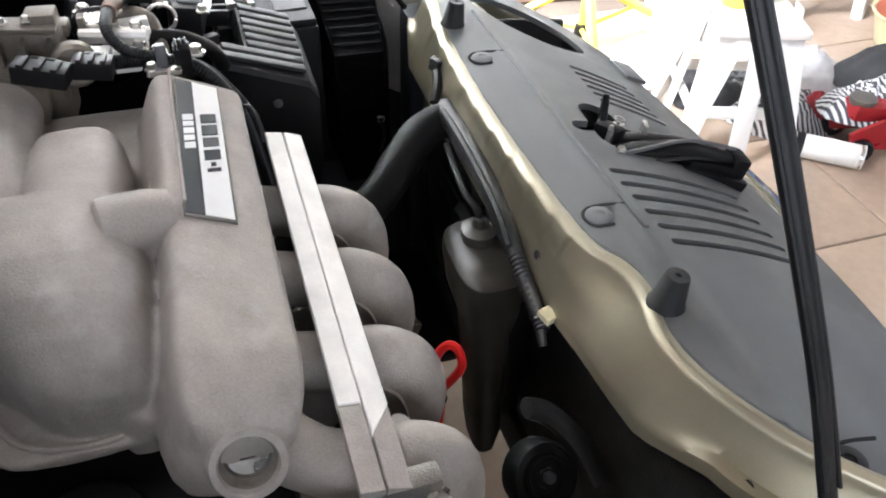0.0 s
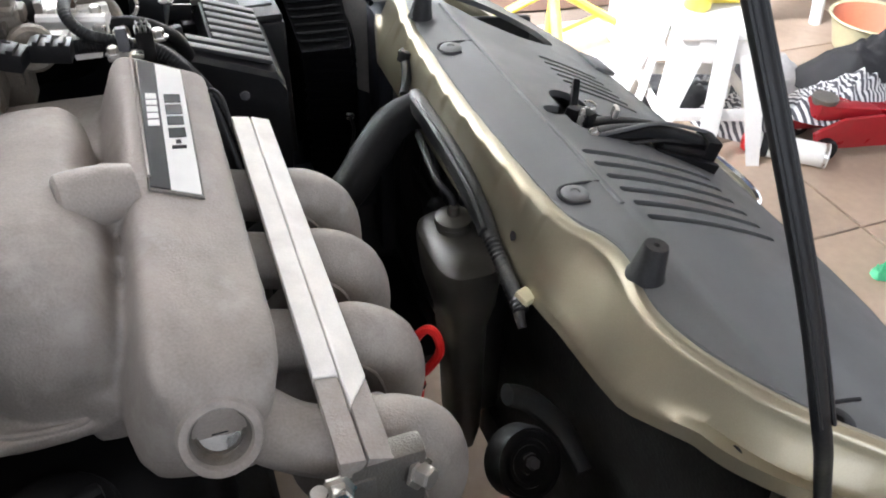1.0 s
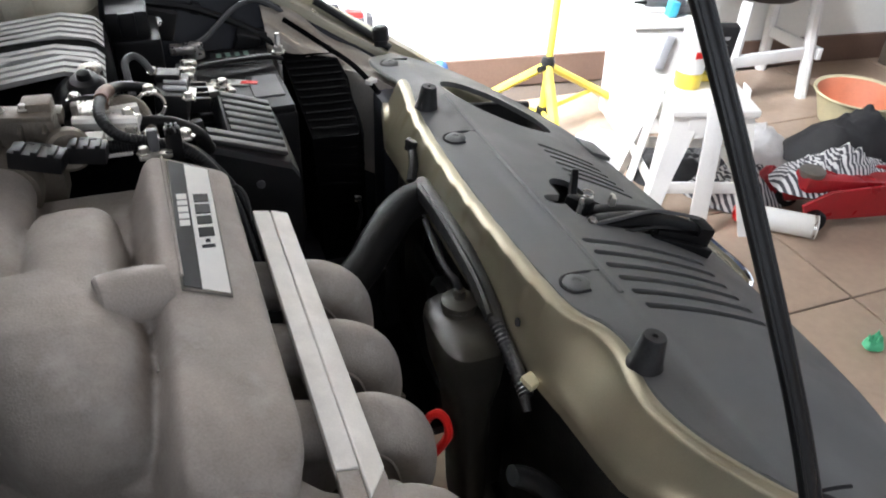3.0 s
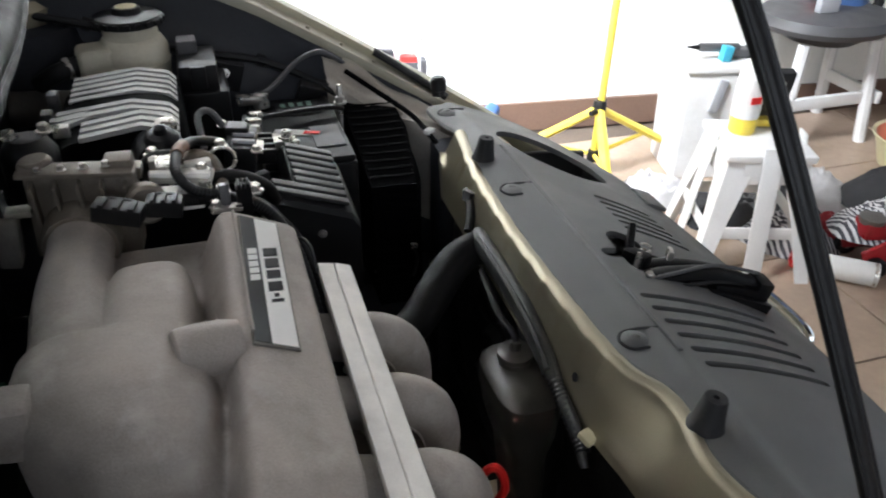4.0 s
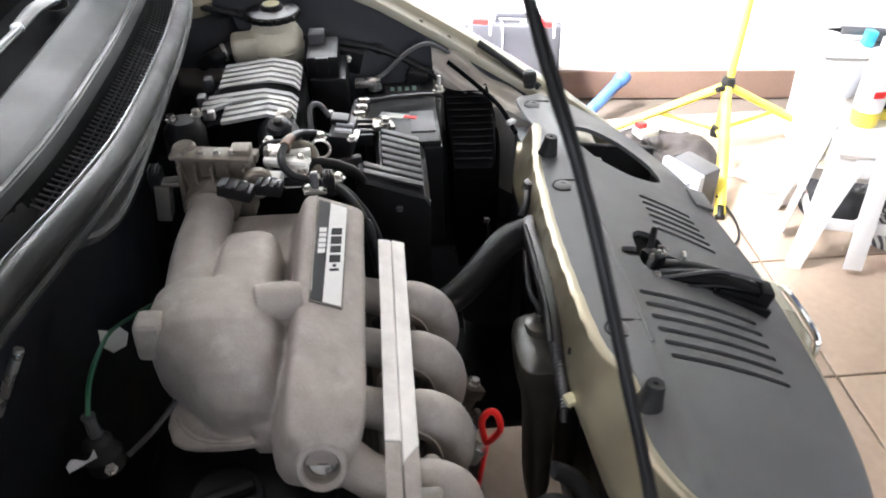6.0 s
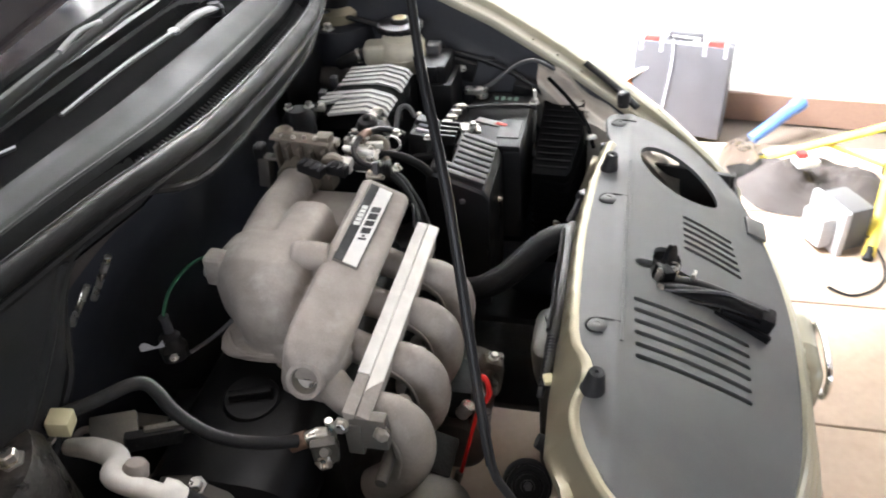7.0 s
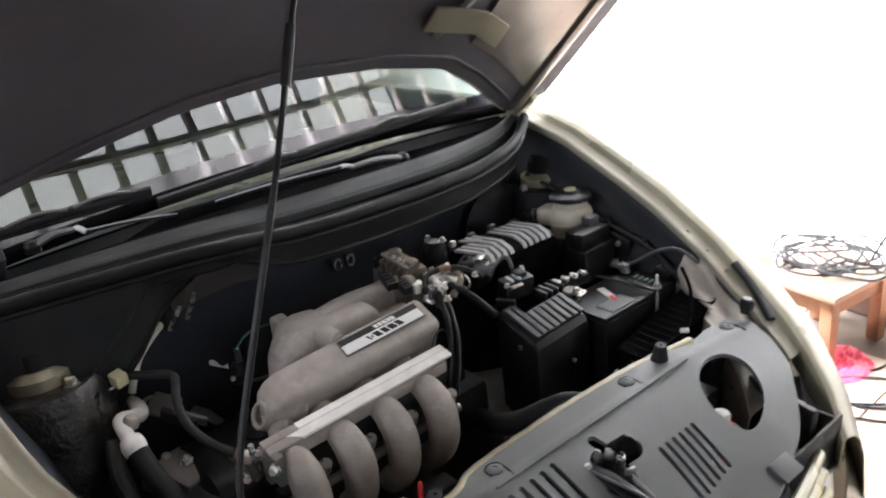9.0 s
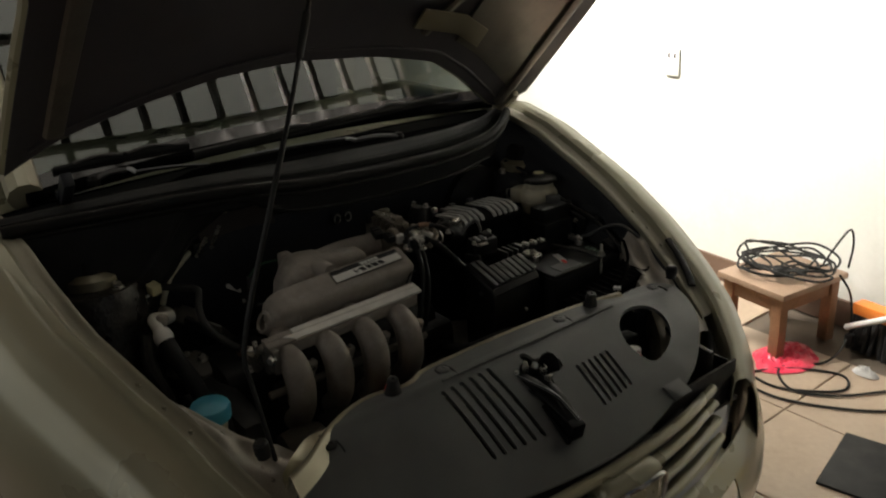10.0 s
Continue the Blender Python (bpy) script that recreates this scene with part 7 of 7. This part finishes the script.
def tool_case():
    o = thing("tool_case", "upright dark grey plastic tool case with red latches", "tool case", (0.44, 2.1, 0))
    m = pose(0.435, 2.12, 0, -7, 0, -13)
    def b(c, s, bev=0.004, mt=CASEP, nm="shell", lb="", seg=2):
        q = box(c, s, bev, seg=seg)
        q.transform(m)
        return part(nm, q, mt, o, lb)
    b((0, -0.022, 0.18), (0.34, 0.042, 0.34), 0.014, CASEP, "shell", "", 3)
    b((0, 0.022, 0.18), (0.34, 0.042, 0.34), 0.014, CASEP, "shell", "", 3)
    b((-0.11, -0.01, 0.352), (0.055, 0.06, 0.022), 0.004, RED, "latch", "red latch")
    b((0.11, -0.01, 0.352), (0.055, 0.06, 0.022), 0.004, RED, "latch", "red latch")
    b((0, 0, 0.373), (0.12, 0.028, 0.018), 0.006, CASEP, "handle")
    for x in (-0.055, 0.055):
        b((x, 0, 0.36), (0.014, 0.024, 0.03), 0.003, CASEP, "handle_post")
    for x in (-0.145, -0.075, 0.075, 0.145):
        b((x, -0.03, 0.335), (0.008, 0.03, 0.05), 0.002, LIGHTGREY, "trim")
    q = tube([(-0.035, -0.047, 0.36), (-0.03, -0.052, 0.28), (-0.04, -0.05, 0.15), (-0.05, -0.05, 0.03)], 0.0025, 6)
    q.transform(m)
    part("cord", q, LIGHTGREY, o, "pale cord")


tool_case()


def crumple(name, label, category, c, s, material, seed=0, height=0.1, fold=7.0, kind="", detail=36):
    """A heap of cloth or a bag: a closed, folded mound."""
    rnd = Vector((seed * 3.1, seed * 1.7, seed))
    def f(u, v):
        a, r = 2 * math.pi * u, v
        edge = 1 + 0.22 * noise.noise(Vector((math.cos(a) * 1.6, math.sin(a) * 1.6, seed)))
        x, y = r * edge * math.cos(a) * s[0] / 2, r * edge * math.sin(a) * s[1] / 2
        h = height * (1 - r ** 2.2) * (0.65 + 0.7 * noise.noise(Vector((x * fold * 0.7, y * fold * 0.7, 0)) + rnd)) + 0.018 * (1 - r ** 4) * abs(noise.noise(Vector((x * fold * 4, y * fold * 4, 1)) + rnd)) * 2
        return (c[0] + x, c[1] + y, c[2] + max(0.002, h + 0.004))
    bm = sheet(detail, detail // 2, f)
    bmesh.ops.remove_doubles(bm, verts=bm.verts, dist=1e-5)
    return solo(name, bm, material, label, category, smooth=60)


crumple("canvas_bag", "brown canvas bag lying open on the floor", "bag", (0.86, 1.78, 0), (0.50, 0.36), DARKBROWN, 3, 0.11)
crumple("plastic_bag", "clear plastic bag with small parts on the floor", "bag", (0.66, 1.88, 0), (0.20, 0.22), CLEARFILM, 5, 0.16, 12)
crumple("paper_bag", "crumpled white plastic bag under the light stand", "bag", (1.24, 1.62, 0), (0.26, 0.2), CLOTHW, 6, 0.09, 14)
crumple("striped_cloth", "grey and white striped cloth thrown over the jack", "cloth", (1.70, 1.13, 0.085), (0.44, 0.20), STRIPE, 8, 0.10, 9)
crumple("striped_cloth", "grey and white striped cloth trailing over the tiles", "cloth", (1.50, 1.27, 0), (0.34, 0.26), STRIPE, 18, 0.12, 9)
crumple("red_rag", "dark red rag between the striped cloths", "cloth", (1.58, 1.22, 0.02), (0.18, 0.10), JACKRED, 19, 0.08, 14)
crumple("grey_rag", "grey rag at the foot of the stool", "cloth", (1.50, 1.42, 0), (0.30, 0.24), GREYP, 20, 0.12, 10)
crumple("dark_jacket", "black jacket heaped on the floor", "clothing", (1.95, 1.34, 0.02), (0.40, 0.28), CLOTHD, 9, 0.20, 8)
crumple("pale_rag", "pale rags in a heap behind the stool", "cloth", (1.66, 1.48, 0), (0.42, 0.3), CLOTHW, 11, 0.12, 10)
crumple("dark_rag", "dark rags on the floor under the stool", "cloth", (1.42, 1.45, 0), (0.38, 0.3), CLOTHD, 12, 0.10, 10)
crumple("green_wrapper", "crumpled mint green wrapper on the tiles", "wrapper", (1.352, 0.585, 0), (0.05, 0.045), MINT, 14, 0.03, 40, detail=20)
crumple("red_sheet", "bright red plastic sheet under the wooden stool", "plastic sheet", (-0.05, 1.93, 0), (0.20, 0.26), REDFILM, 15, 0.012, 14)
crumple("white_tissue", "crumpled white tissue on the tiles", "tissue", (0.20, 2.02, 0), (0.09, 0.05), CLOTHW, 16, 0.03, 30, detail=20)


def small_parts():
    o = thing("torch", "blue cylindrical torch leaning on the skirting", "torch", (0.80, 2.08, 0))
    part("body", rod((0.70, 2.02, 0.04), (0.84, 2.12, 0.12), 0.022), BLUE, o)
    part("head", rod((0.835, 2.117, 0.117), (0.87, 2.14, 0.137), 0.027), BLUE, o)
    o = thing("socket_box", "small box with a red lid on the bag", "box", (0.83, 1.75, 0.1))
    part("tray", box((0.83, 1.75, 0.115), (0.07, 0.05, 0.02), 0.003, (0, 0, 20)), STICKW, o)
    part("lid", box((0.815, 1.762, 0.135), (0.03, 0.03, 0.02), 0.004, (0, 0, 20)), RED, o, "red lid")
    o = thing("floodlight", "grey work floodlight lying on the floor", "floodlight", (0.90, 1.45, 0))
    m = pose(0.885, 1.485, 0.075, 0, 0, 28)
    for nm, c, s, mt, bv in (("housing", (0.02, 0, 0), (0.09, 0.13, 0.14), GREYP, 0.012), ("rim", (-0.03, 0, 0), (0.022, 0.15, 0.15), LIGHTGREY, 0.006), ("front_glass", (-0.060, 0, -0.005), (0.05, 0.09, 0.10), LIGHTGREY, 0.01), ("bracket", (0.03, 0.075, 0.0), (0.03, 0.006, 0.12), BLACK, 0.002)):
        q = box(c, s, bv)
        q.transform(m)
        part(nm, q, mt, o)
    for i in range(5):
        q = box((0.068, -0.05 + 0.025 * i, 0), (0.012, 0.006, 0.12), 0.002)
        q.transform(m)
        part("cooling_fin", q, GREYP, o)
    o = thing("spray_can", "white spray can with a red cap lying on its side", "spray can", (1.5, 1.08, 0.033))
    a, b = Vector((1.40, 1.115, 0.033)), Vector((1.548, 0.993, 0.033))
    d = b - a
    part("can", lathe([(0.020, 0), (0.031, 0.006), (0.033, 0.012), (0.033, d.length - 0.012), (0.034, d.length - 0.008), (0.034, d.length), (0.02, d.length - 0.004)], a, d, 26), STICKW, o)
    part("base_ring", lathe([(0.0342, 0), (0.0345, 0.004), (0.0342, 0.008)], b - d.normalized() * 0.012, d, 26), STEEL, o)
    part("label_band", lathe([(0.0333, 0), (0.0334, 0.001), (0.0334, 0.02), (0.0333, 0.021)], a + d.normalized() * 0.018, d, 26), INK, o, "dark band")
    part("cap", lathe([(0.026, 0), (0.027, 0.02), (0.020, 0.03), (0.012, 0.032)], a, -d, 22), RED, o, "red cap")


small_parts()


def floor_jack():
    o = thing("floor_jack", "red hydraulic floor jack with small black wheels", "floor jack", (1.77, 1.05, 0))
    m = pose(1.77, 1.05, 0, 0, 0, -11)
    def add(nm, bm, mt, lb=""):
        bm.transform(m)
        return part(nm, bm, mt, o, lb)
    add("side_plate", prism([(-0.22, 0.03), (0.22, 0.03), (0.26, 0.06), (0.25, 0.10), (0.05, 0.13), (-0.16, 0.12), (-0.24, 0.08)], 0.012, pose(0, -0.05, 0, 90, 0, 0), 0.003), JACKRED)
    add("side_plate", prism([(-0.22, 0.03), (0.22, 0.03), (0.26, 0.06), (0.25, 0.10), (0.05, 0.13), (-0.16, 0.12), (-0.24, 0.08)], 0.012, pose(0, 0.06, 0, 90, 0, 0), 0.003), JACKRED)
    add("lift_arm", box((-0.06, 0, 0.11), (0.34, 0.07, 0.045), 0.01, (0, 6, 0)), JACKRED)
    add("saddle", lathe([(0.03, 0), (0.035, 0.01), (0.035, 0.02), (0.02, 0.022)], (-0.20, 0, 0.14), (0, 0, 1), 20), CASTDARK)
    for x in (-0.2, 0.2):
        for y in (-0.07, 0.07):
            w = add("wheel", lathe([(0.03, -0.012), (0.034, -0.008), (0.034, 0.008), (0.03, 0.012)], (x, y, 0.034), (0, 1, 0), 20), BLACK)
            bm = lathe([(0.012, -0.014), (0.012, 0.014)], (x, y, 0.034), (0, 1, 0), 14)
            bm.transform(m)
            part("hub", bm, STEEL, w)
    add("handle_socket", rod((0.20, 0, 0.09), (0.40, 0.02, 0.20), 0.022), BLACK)


floor_jack()


def bowls():
    o = thing("bowl", "cream plastic basin with an orange inside", "bowl", (2.22, 1.57, 0), "bowls")
    at = (2.22, 1.55, 0)
    part("outside", lathe([(0.10, 0), (0.11, 0.004), (0.145, 0.11), (0.155, 0.112), (0.153, 0.118), (0.142, 0.113), (0.108, 0.014), (0.0, 0.012)], at, (0, 0, 1), 34), CREAM, o)
    part("inside", lathe([(0.1405, 0.112), (0.1065, 0.016), (0.0, 0.014)], at, (0, 0, 1), 34, caps=False), TERRA, o, "orange inside")



bowls()


def tub_and_pack():
    o = thing("bottle", "white bottle with a yellow base standing on the stool", "bottle", (1.25, 1.30, 0.36))
    part("base", rod((1.25, 1.30, 0.361), (1.25, 1.30, 0.405), 0.036), YELLOW, o, "yellow base")
    part("body", lathe([(0.036, 0), (0.037, 0.02), (0.036, 0.11), (0.030, 0.135), (0.016, 0.155), (0.015, 0.165), (0.019, 0.166), (0.019, 0.190), (0.0, 0.191)], (1.25, 1.30, 0.406), (0, 0, 1), 24), WHITEP, o)
    part("mark", box((1.246, 1.2630, 0.46), (0.03, 0.003, 0.018), 0), RED, o)
    o = thing("pack", "black and yellow packet leaning on the stool", "packet", (1.345, 1.32, 0.36))
    part("sleeve", box((1.345, 1.33, 0.44), (0.09, 0.03, 0.15), 0.004, (10, 0, -15)), INK, o)
    part("yellow_edge", box((1.345, 1.314, 0.374), (0.10, 0.04, 0.02), 0.003, (0, 0, -15)), YELLOW, o, "yellow edge")
    for i in range(3):
        part("print_bar", box((1.338, 1.309, 0.48 - 0.022 * i), (0.05 - 0.01 * i, 0.002, 0.010), 0, (10, 0, -15)), CLOTHW, o)
    # a white bin stands behind the stool, a tool and a rag on its lid
    o = thing("white_bin", "white plastic bin with a lid standing behind the stool", "bin", (1.49, 1.78, 0))
    part("body", box((1.49, 1.78, 0.1875), (0.25, 0.22, 0.375), 0.015, (0, 0, -12), 3, 1.08), WHITEP, o)
    part("lid", box((1.49, 1.78, 0.387), (0.285, 0.255, 0.026), 0.010, (0, 0, -12), 3), WHITEP, o)
    # The slot's shadow is put in as a grey strip on the white body.
    part("grip_slot_shade", box((1.44, 1.664, 0.30), (0.03, 0.012, 0.11), 0.005, (0, 12, -12)), LIGHTGREY, o, "grip slot, its shade given as a grey strip")
    o = thing("glue_gun", "dark tool with a teal end on the white bin", "tool", (1.49, 1.74, 0.401))
    part("barrel", rod((1.39, 1.74, 0.439), (1.52, 1.72, 0.434), 0.014), GREYP, o)
    part("nozzle", rod((1.39, 1.74, 0.439), (1.35, 1.745, 0.442), 0.008, 0.003), BLACK, o)
    part("grip", box((1.53, 1.73, 0.4155), (0.11, 0.05, 0.028), 0.008, (0, 0, -10), 3), GREYP, o)
    part("teal_end", box((1.465, 1.70, 0.426), (0.032, 0.03, 0.048), 0.005, (0, 8, -6)), TEAL, o, "teal end")


tub_and_pack()


def office_chair():
    o = thing("office_chair", "old grey office chair on a white frame", "chair", (2.1, 2.02, 0))
    part("seat", lathe([(0.16, 0), (0.20, 0.01), (0.21, 0.03), (0.20, 0.06), (0.12, 0.075), (0, 0.078)], (2.02, 1.92, 0.40), (0, 0, 1), 34, (1.15, 1)), GREYP, o)
    part("seat_pan", lathe([(0.12, 0), (0.17, 0.035)], (2.02, 1.92, 0.365), (0, 0, 1), 24), BLACK, o)
    part("back_bar", tube([(2.10, 1.90, 0.36), (2.24, 1.93, 0.40), (2.30, 1.98, 0.62), (2.31, 2.0, 0.85)], 0.018, 10, 6), BLACK, o)
    part("backrest", box((2.30, 2.0, 0.82), (0.06, 0.36, 0.30), 0.03, (0, -8, 20), 3), GREYP, o)
    for p in ((1.84, 1.80), (2.20, 1.78), (1.88, 2.10), (2.24, 2.06)):
        part("leg", tube([(p[0], p[1], 0.0), (2.02 + (p[0] - 2.02) * 0.8, 1.92 + (p[1] - 1.92) * 0.8, 0.38)], 0.022, 8, 3), WHITEP, o, "white leg")
    part("frame_bar", box((2.02, 1.80, 0.17), (0.36, 0.02, 0.045), 0.004), WHITEP, o)
    part("frame_bar", box((2.22, 1.92, 0.17), (0.02, 0.30, 0.045), 0.004), WHITEP, o)


office_chair()


def seat_clutter():
    o = thing("box", "red and white carton on the chair", "box", (2.06, 1.96, 0.47))
    part("carton", box((2.06, 1.99, 0.56), (0.07, 0.04, 0.17), 0.003, (0, 18, 0)), RED, o)
    for i in range(4):
        part("print_bar", box((2.063, 1.968, 0.60 - 0.026 * i), (0.045, 0.002, 0.014), 0, (0, 18, 0)), STICKW, o)
    crumple("blue_cloth", "dark blue cloth on the chair", "cloth", (2.12, 1.98, 0.47), (0.2, 0.16), BLUE, 21, 0.16, 12)
    o = thing("brush", "small grey brush on the chair", "brush", (1.98, 1.88, 0.47))
    part("head", box((1.96, 1.86, 0.50), (0.08, 0.03, 0.05), 0.006), LIGHTGREY, o)
    part("grip", tube([(1.96, 1.86, 0.52), (1.97, 1.87, 0.60), (1.94, 1.88, 0.65)], 0.010, 8), TEAL, o)


seat_clutter()


def brick_pier():
    o = thing("brick_pier", "stack of old brown bricks by the garage opening", "bricks", (2.95, 2.0, 0))
    core = part("mortar", box((2.95, 1.86, 0.55), (0.33, 0.23, 1.1), 0), GROUT, o)
    me = finish(box((0, 0, 0), (0.20, 0.095, 0.060), 0.004, seg=1), "brick", BRICKM, 0)
    for k in range(15):
        for i in range(3 if k % 2 else 2):
            b = new("brick", me)
            b.parent = core
            x = 2.95 + (i - 0.5) * 0.21 if not k % 2 else 2.95 + (i - 1) * 0.17
            b.location = (x, 1.765 + random.uniform(-0.004, 0.004), 0.04 + 0.072 * k)
    o2 = thing("scrap_heap", "black scrap machine parts by the bowls", "scrap", (2.30, 1.28, 0))
    part("frame", tube([(2.12, 1.22, 0.05), (2.3, 1.2, 0.16), (2.42, 1.28, 0.30), (2.40, 1.40, 0.45)], 0.025, 10, 6), BLACK, o2)
    part("motor", lathe([(0.06, 0), (0.075, 0.02), (0.075, 0.14), (0.05, 0.16)], (2.20, 1.30, 0.08), (1, 0.3, 0.2), 24), GREYP, o2)
    part("plate", box((2.35, 1.15, 0.06), (0.25, 0.16, 0.05), 0.01, (0, 0, 20)), BLACK, o2)


brick_pier()


def wooden_stool():
    o = thing("wooden_stool", "low reddish wooden stool beside the wall", "stool", (-0.16, 2.05, 0))
    m = pose(-0.165, 2.06, 0, 0, 0, -8)
    def add(nm, bm, mt, lb=""):
        bm.transform(m)
        return part(nm, bm, mt, o, lb)
    add("seat", box((0, 0, 0.265), (0.30, 0.36, 0.024), 0.005), WOODTOP, "worn brown seat board")
    for x in (-0.11, 0.11):
        for y in (-0.14, 0.14):
            add("leg", box((x, y, 0.127), (0.042, 0.042, 0.254), 0.004), WOOD)
        add("rail", box((x, 0, 0.215), (0.02, 0.24, 0.055), 0.003), WOOD)
    for y in (-0.14, 0.14):
        add("rail", box((0, y, 0.215), (0.18, 0.02, 0.055), 0.003), WOOD)


wooden_stool()


def cable_coils():
    rnd = random.Random(4)
    o = thing("extension_cable", "tangled coil of dark cable on the wooden stool", "cable", (-0.16, 2.05, 0.28))
    for k in range(9):
        c = (-0.165 + rnd.uniform(-0.05, 0.05), 2.06 + rnd.uniform(-0.05, 0.05))
        rx, ry = rnd.uniform(0.06, 0.18), rnd.uniform(0.08, 0.20)
        pts = [(c[0] + rx * math.cos(a) * rnd.uniform(0.62, 1.25), c[1] + ry * math.sin(a) * rnd.uniform(0.62, 1.25), 0.287 + 0.0035 * k + rnd.uniform(0, 0.026)) for a in np.linspace(0, 2 * math.pi, 10)[:-1]]
        part("loop", tube(pts, 0.0045, 6, 5, closed=True), RUBBER, o)
    part("loop", tube([(-0.06, 2.15, 0.31), (-0.03, 2.2, 0.40), (-0.02, 2.25, 0.43), (0.0, 2.24, 0.38), (0.01, 2.2, 0.30)], 0.004, 6, 6), RUBBER, o)
    part("tail", tube([(0.02, 2.12, 0.30), (0.06, 2.14, 0.22), (0.08, 2.12, 0.08), (0.07, 2.0, 0.01), (-0.02, 1.85, 0.008), (0.08, 1.74, 0.008), (0.2, 1.80, 0.008), (0.3, 1.95, 0.008)], 0.0045, 6, 8), RUBBER, o)
    part("plug", box((0.085, 2.12, 0.06), (0.03, 0.03, 0.045), 0.006), BLACK, o)
    o = thing("floor_cable", "dark cable lying in loops on the tiles", "cable", (0.1, 1.8, 0))
    part("line", tube([(-0.1, 1.74, 0.007), (0.05, 1.72, 0.007), (0.2, 1.85, 0.007), (0.15, 1.95, 0.007), (0.0, 1.86, 0.007), (-0.08, 1.70, 0.007), (0.08, 1.66, 0.007), (0.3, 1.78, 0.007), (0.5, 2.0, 0.007)], 0.0045, 6, 8), RUBBER, o)
    o = thing("floor_cable", "black mains cable by the light stand", "cable", (0.95, 1.4, 0))
    part("line", tube([(0.97, 1.45, 0.05), (1.01, 1.38, 0.007), (0.98, 1.28, 0.007), (0.90, 1.22, 0.007), (0.84, 1.25, 0.007)], 0.004, 6, 8), RUBBER, o)


cable_coils()


def broom():
    o = thing("broom", "orange broom head with dark bristles and a white stick", "broom", (0.0, 2.18, 0))
    m = pose(0.19, 2.18, 0, 0, 0, -8)
    def add(nm, bm, mt, lb=""):
        bm.transform(m)
        return part(nm, bm, mt, o, lb)
    add("head", box((0, 0, 0.165), (0.26, 0.06, 0.045), 0.008), ORANGE, "orange head")
    tufts = []
    rnd = random.Random(7)
    for i in range(60):
        x, y = -0.12 + 0.24 * (i % 20) / 19, -0.02 + 0.02 * (i // 20)
        tufts.append(rod((x, y, 0.145), (x + rnd.uniform(-0.012, 0.012), y + rnd.uniform(-0.02, 0.01), 0.004), 0.006, 0.008, 6))
    tagged(add("bristles", join(*tufts), CLOTHD, "dark bristles"), kind="stuff")
    part("stick", rod((0.06, 2.13, 0.10), (0.62, 2.16, 0.42), 0.011), WHITEP, o, "white stick")
    part("green_clip", box((0.24, 2.17, 0.20), (0.06, 0.03, 0.02), 0.004, (0, -28, 0)), MINT, o, "green clip")


broom()
solo("floor_mat", box((0.46, 1.50, 0.006), (0.20, 0.30, 0.010), 0.004, (0, 0, 12)), RUBBER, "dark rubber mat on the tiles", "mat")
o = thing("wall_socket", "white socket plate on the painted wall", "socket", (-0.98, wall_y(-0.98), 0.95))
part("plate", box((-0.98, wall_y(-0.98) - 0.006, 0.955), (0.08, 0.012, 0.12), 0.003, (0, 0, -6)), WHITEP, o)
part("hole", box((-1.0, wall_y(-1.0) - 0.012, 0.985), (0.010, 0.004, 0.022), 0.001, (0, 0, -6)), INK, o)
part("hole", box((-0.965, wall_y(-0.965) - 0.012, 0.985), (0.010, 0.004, 0.022), 0.001, (0, 0, -6)), INK, o)

floor_tiles()
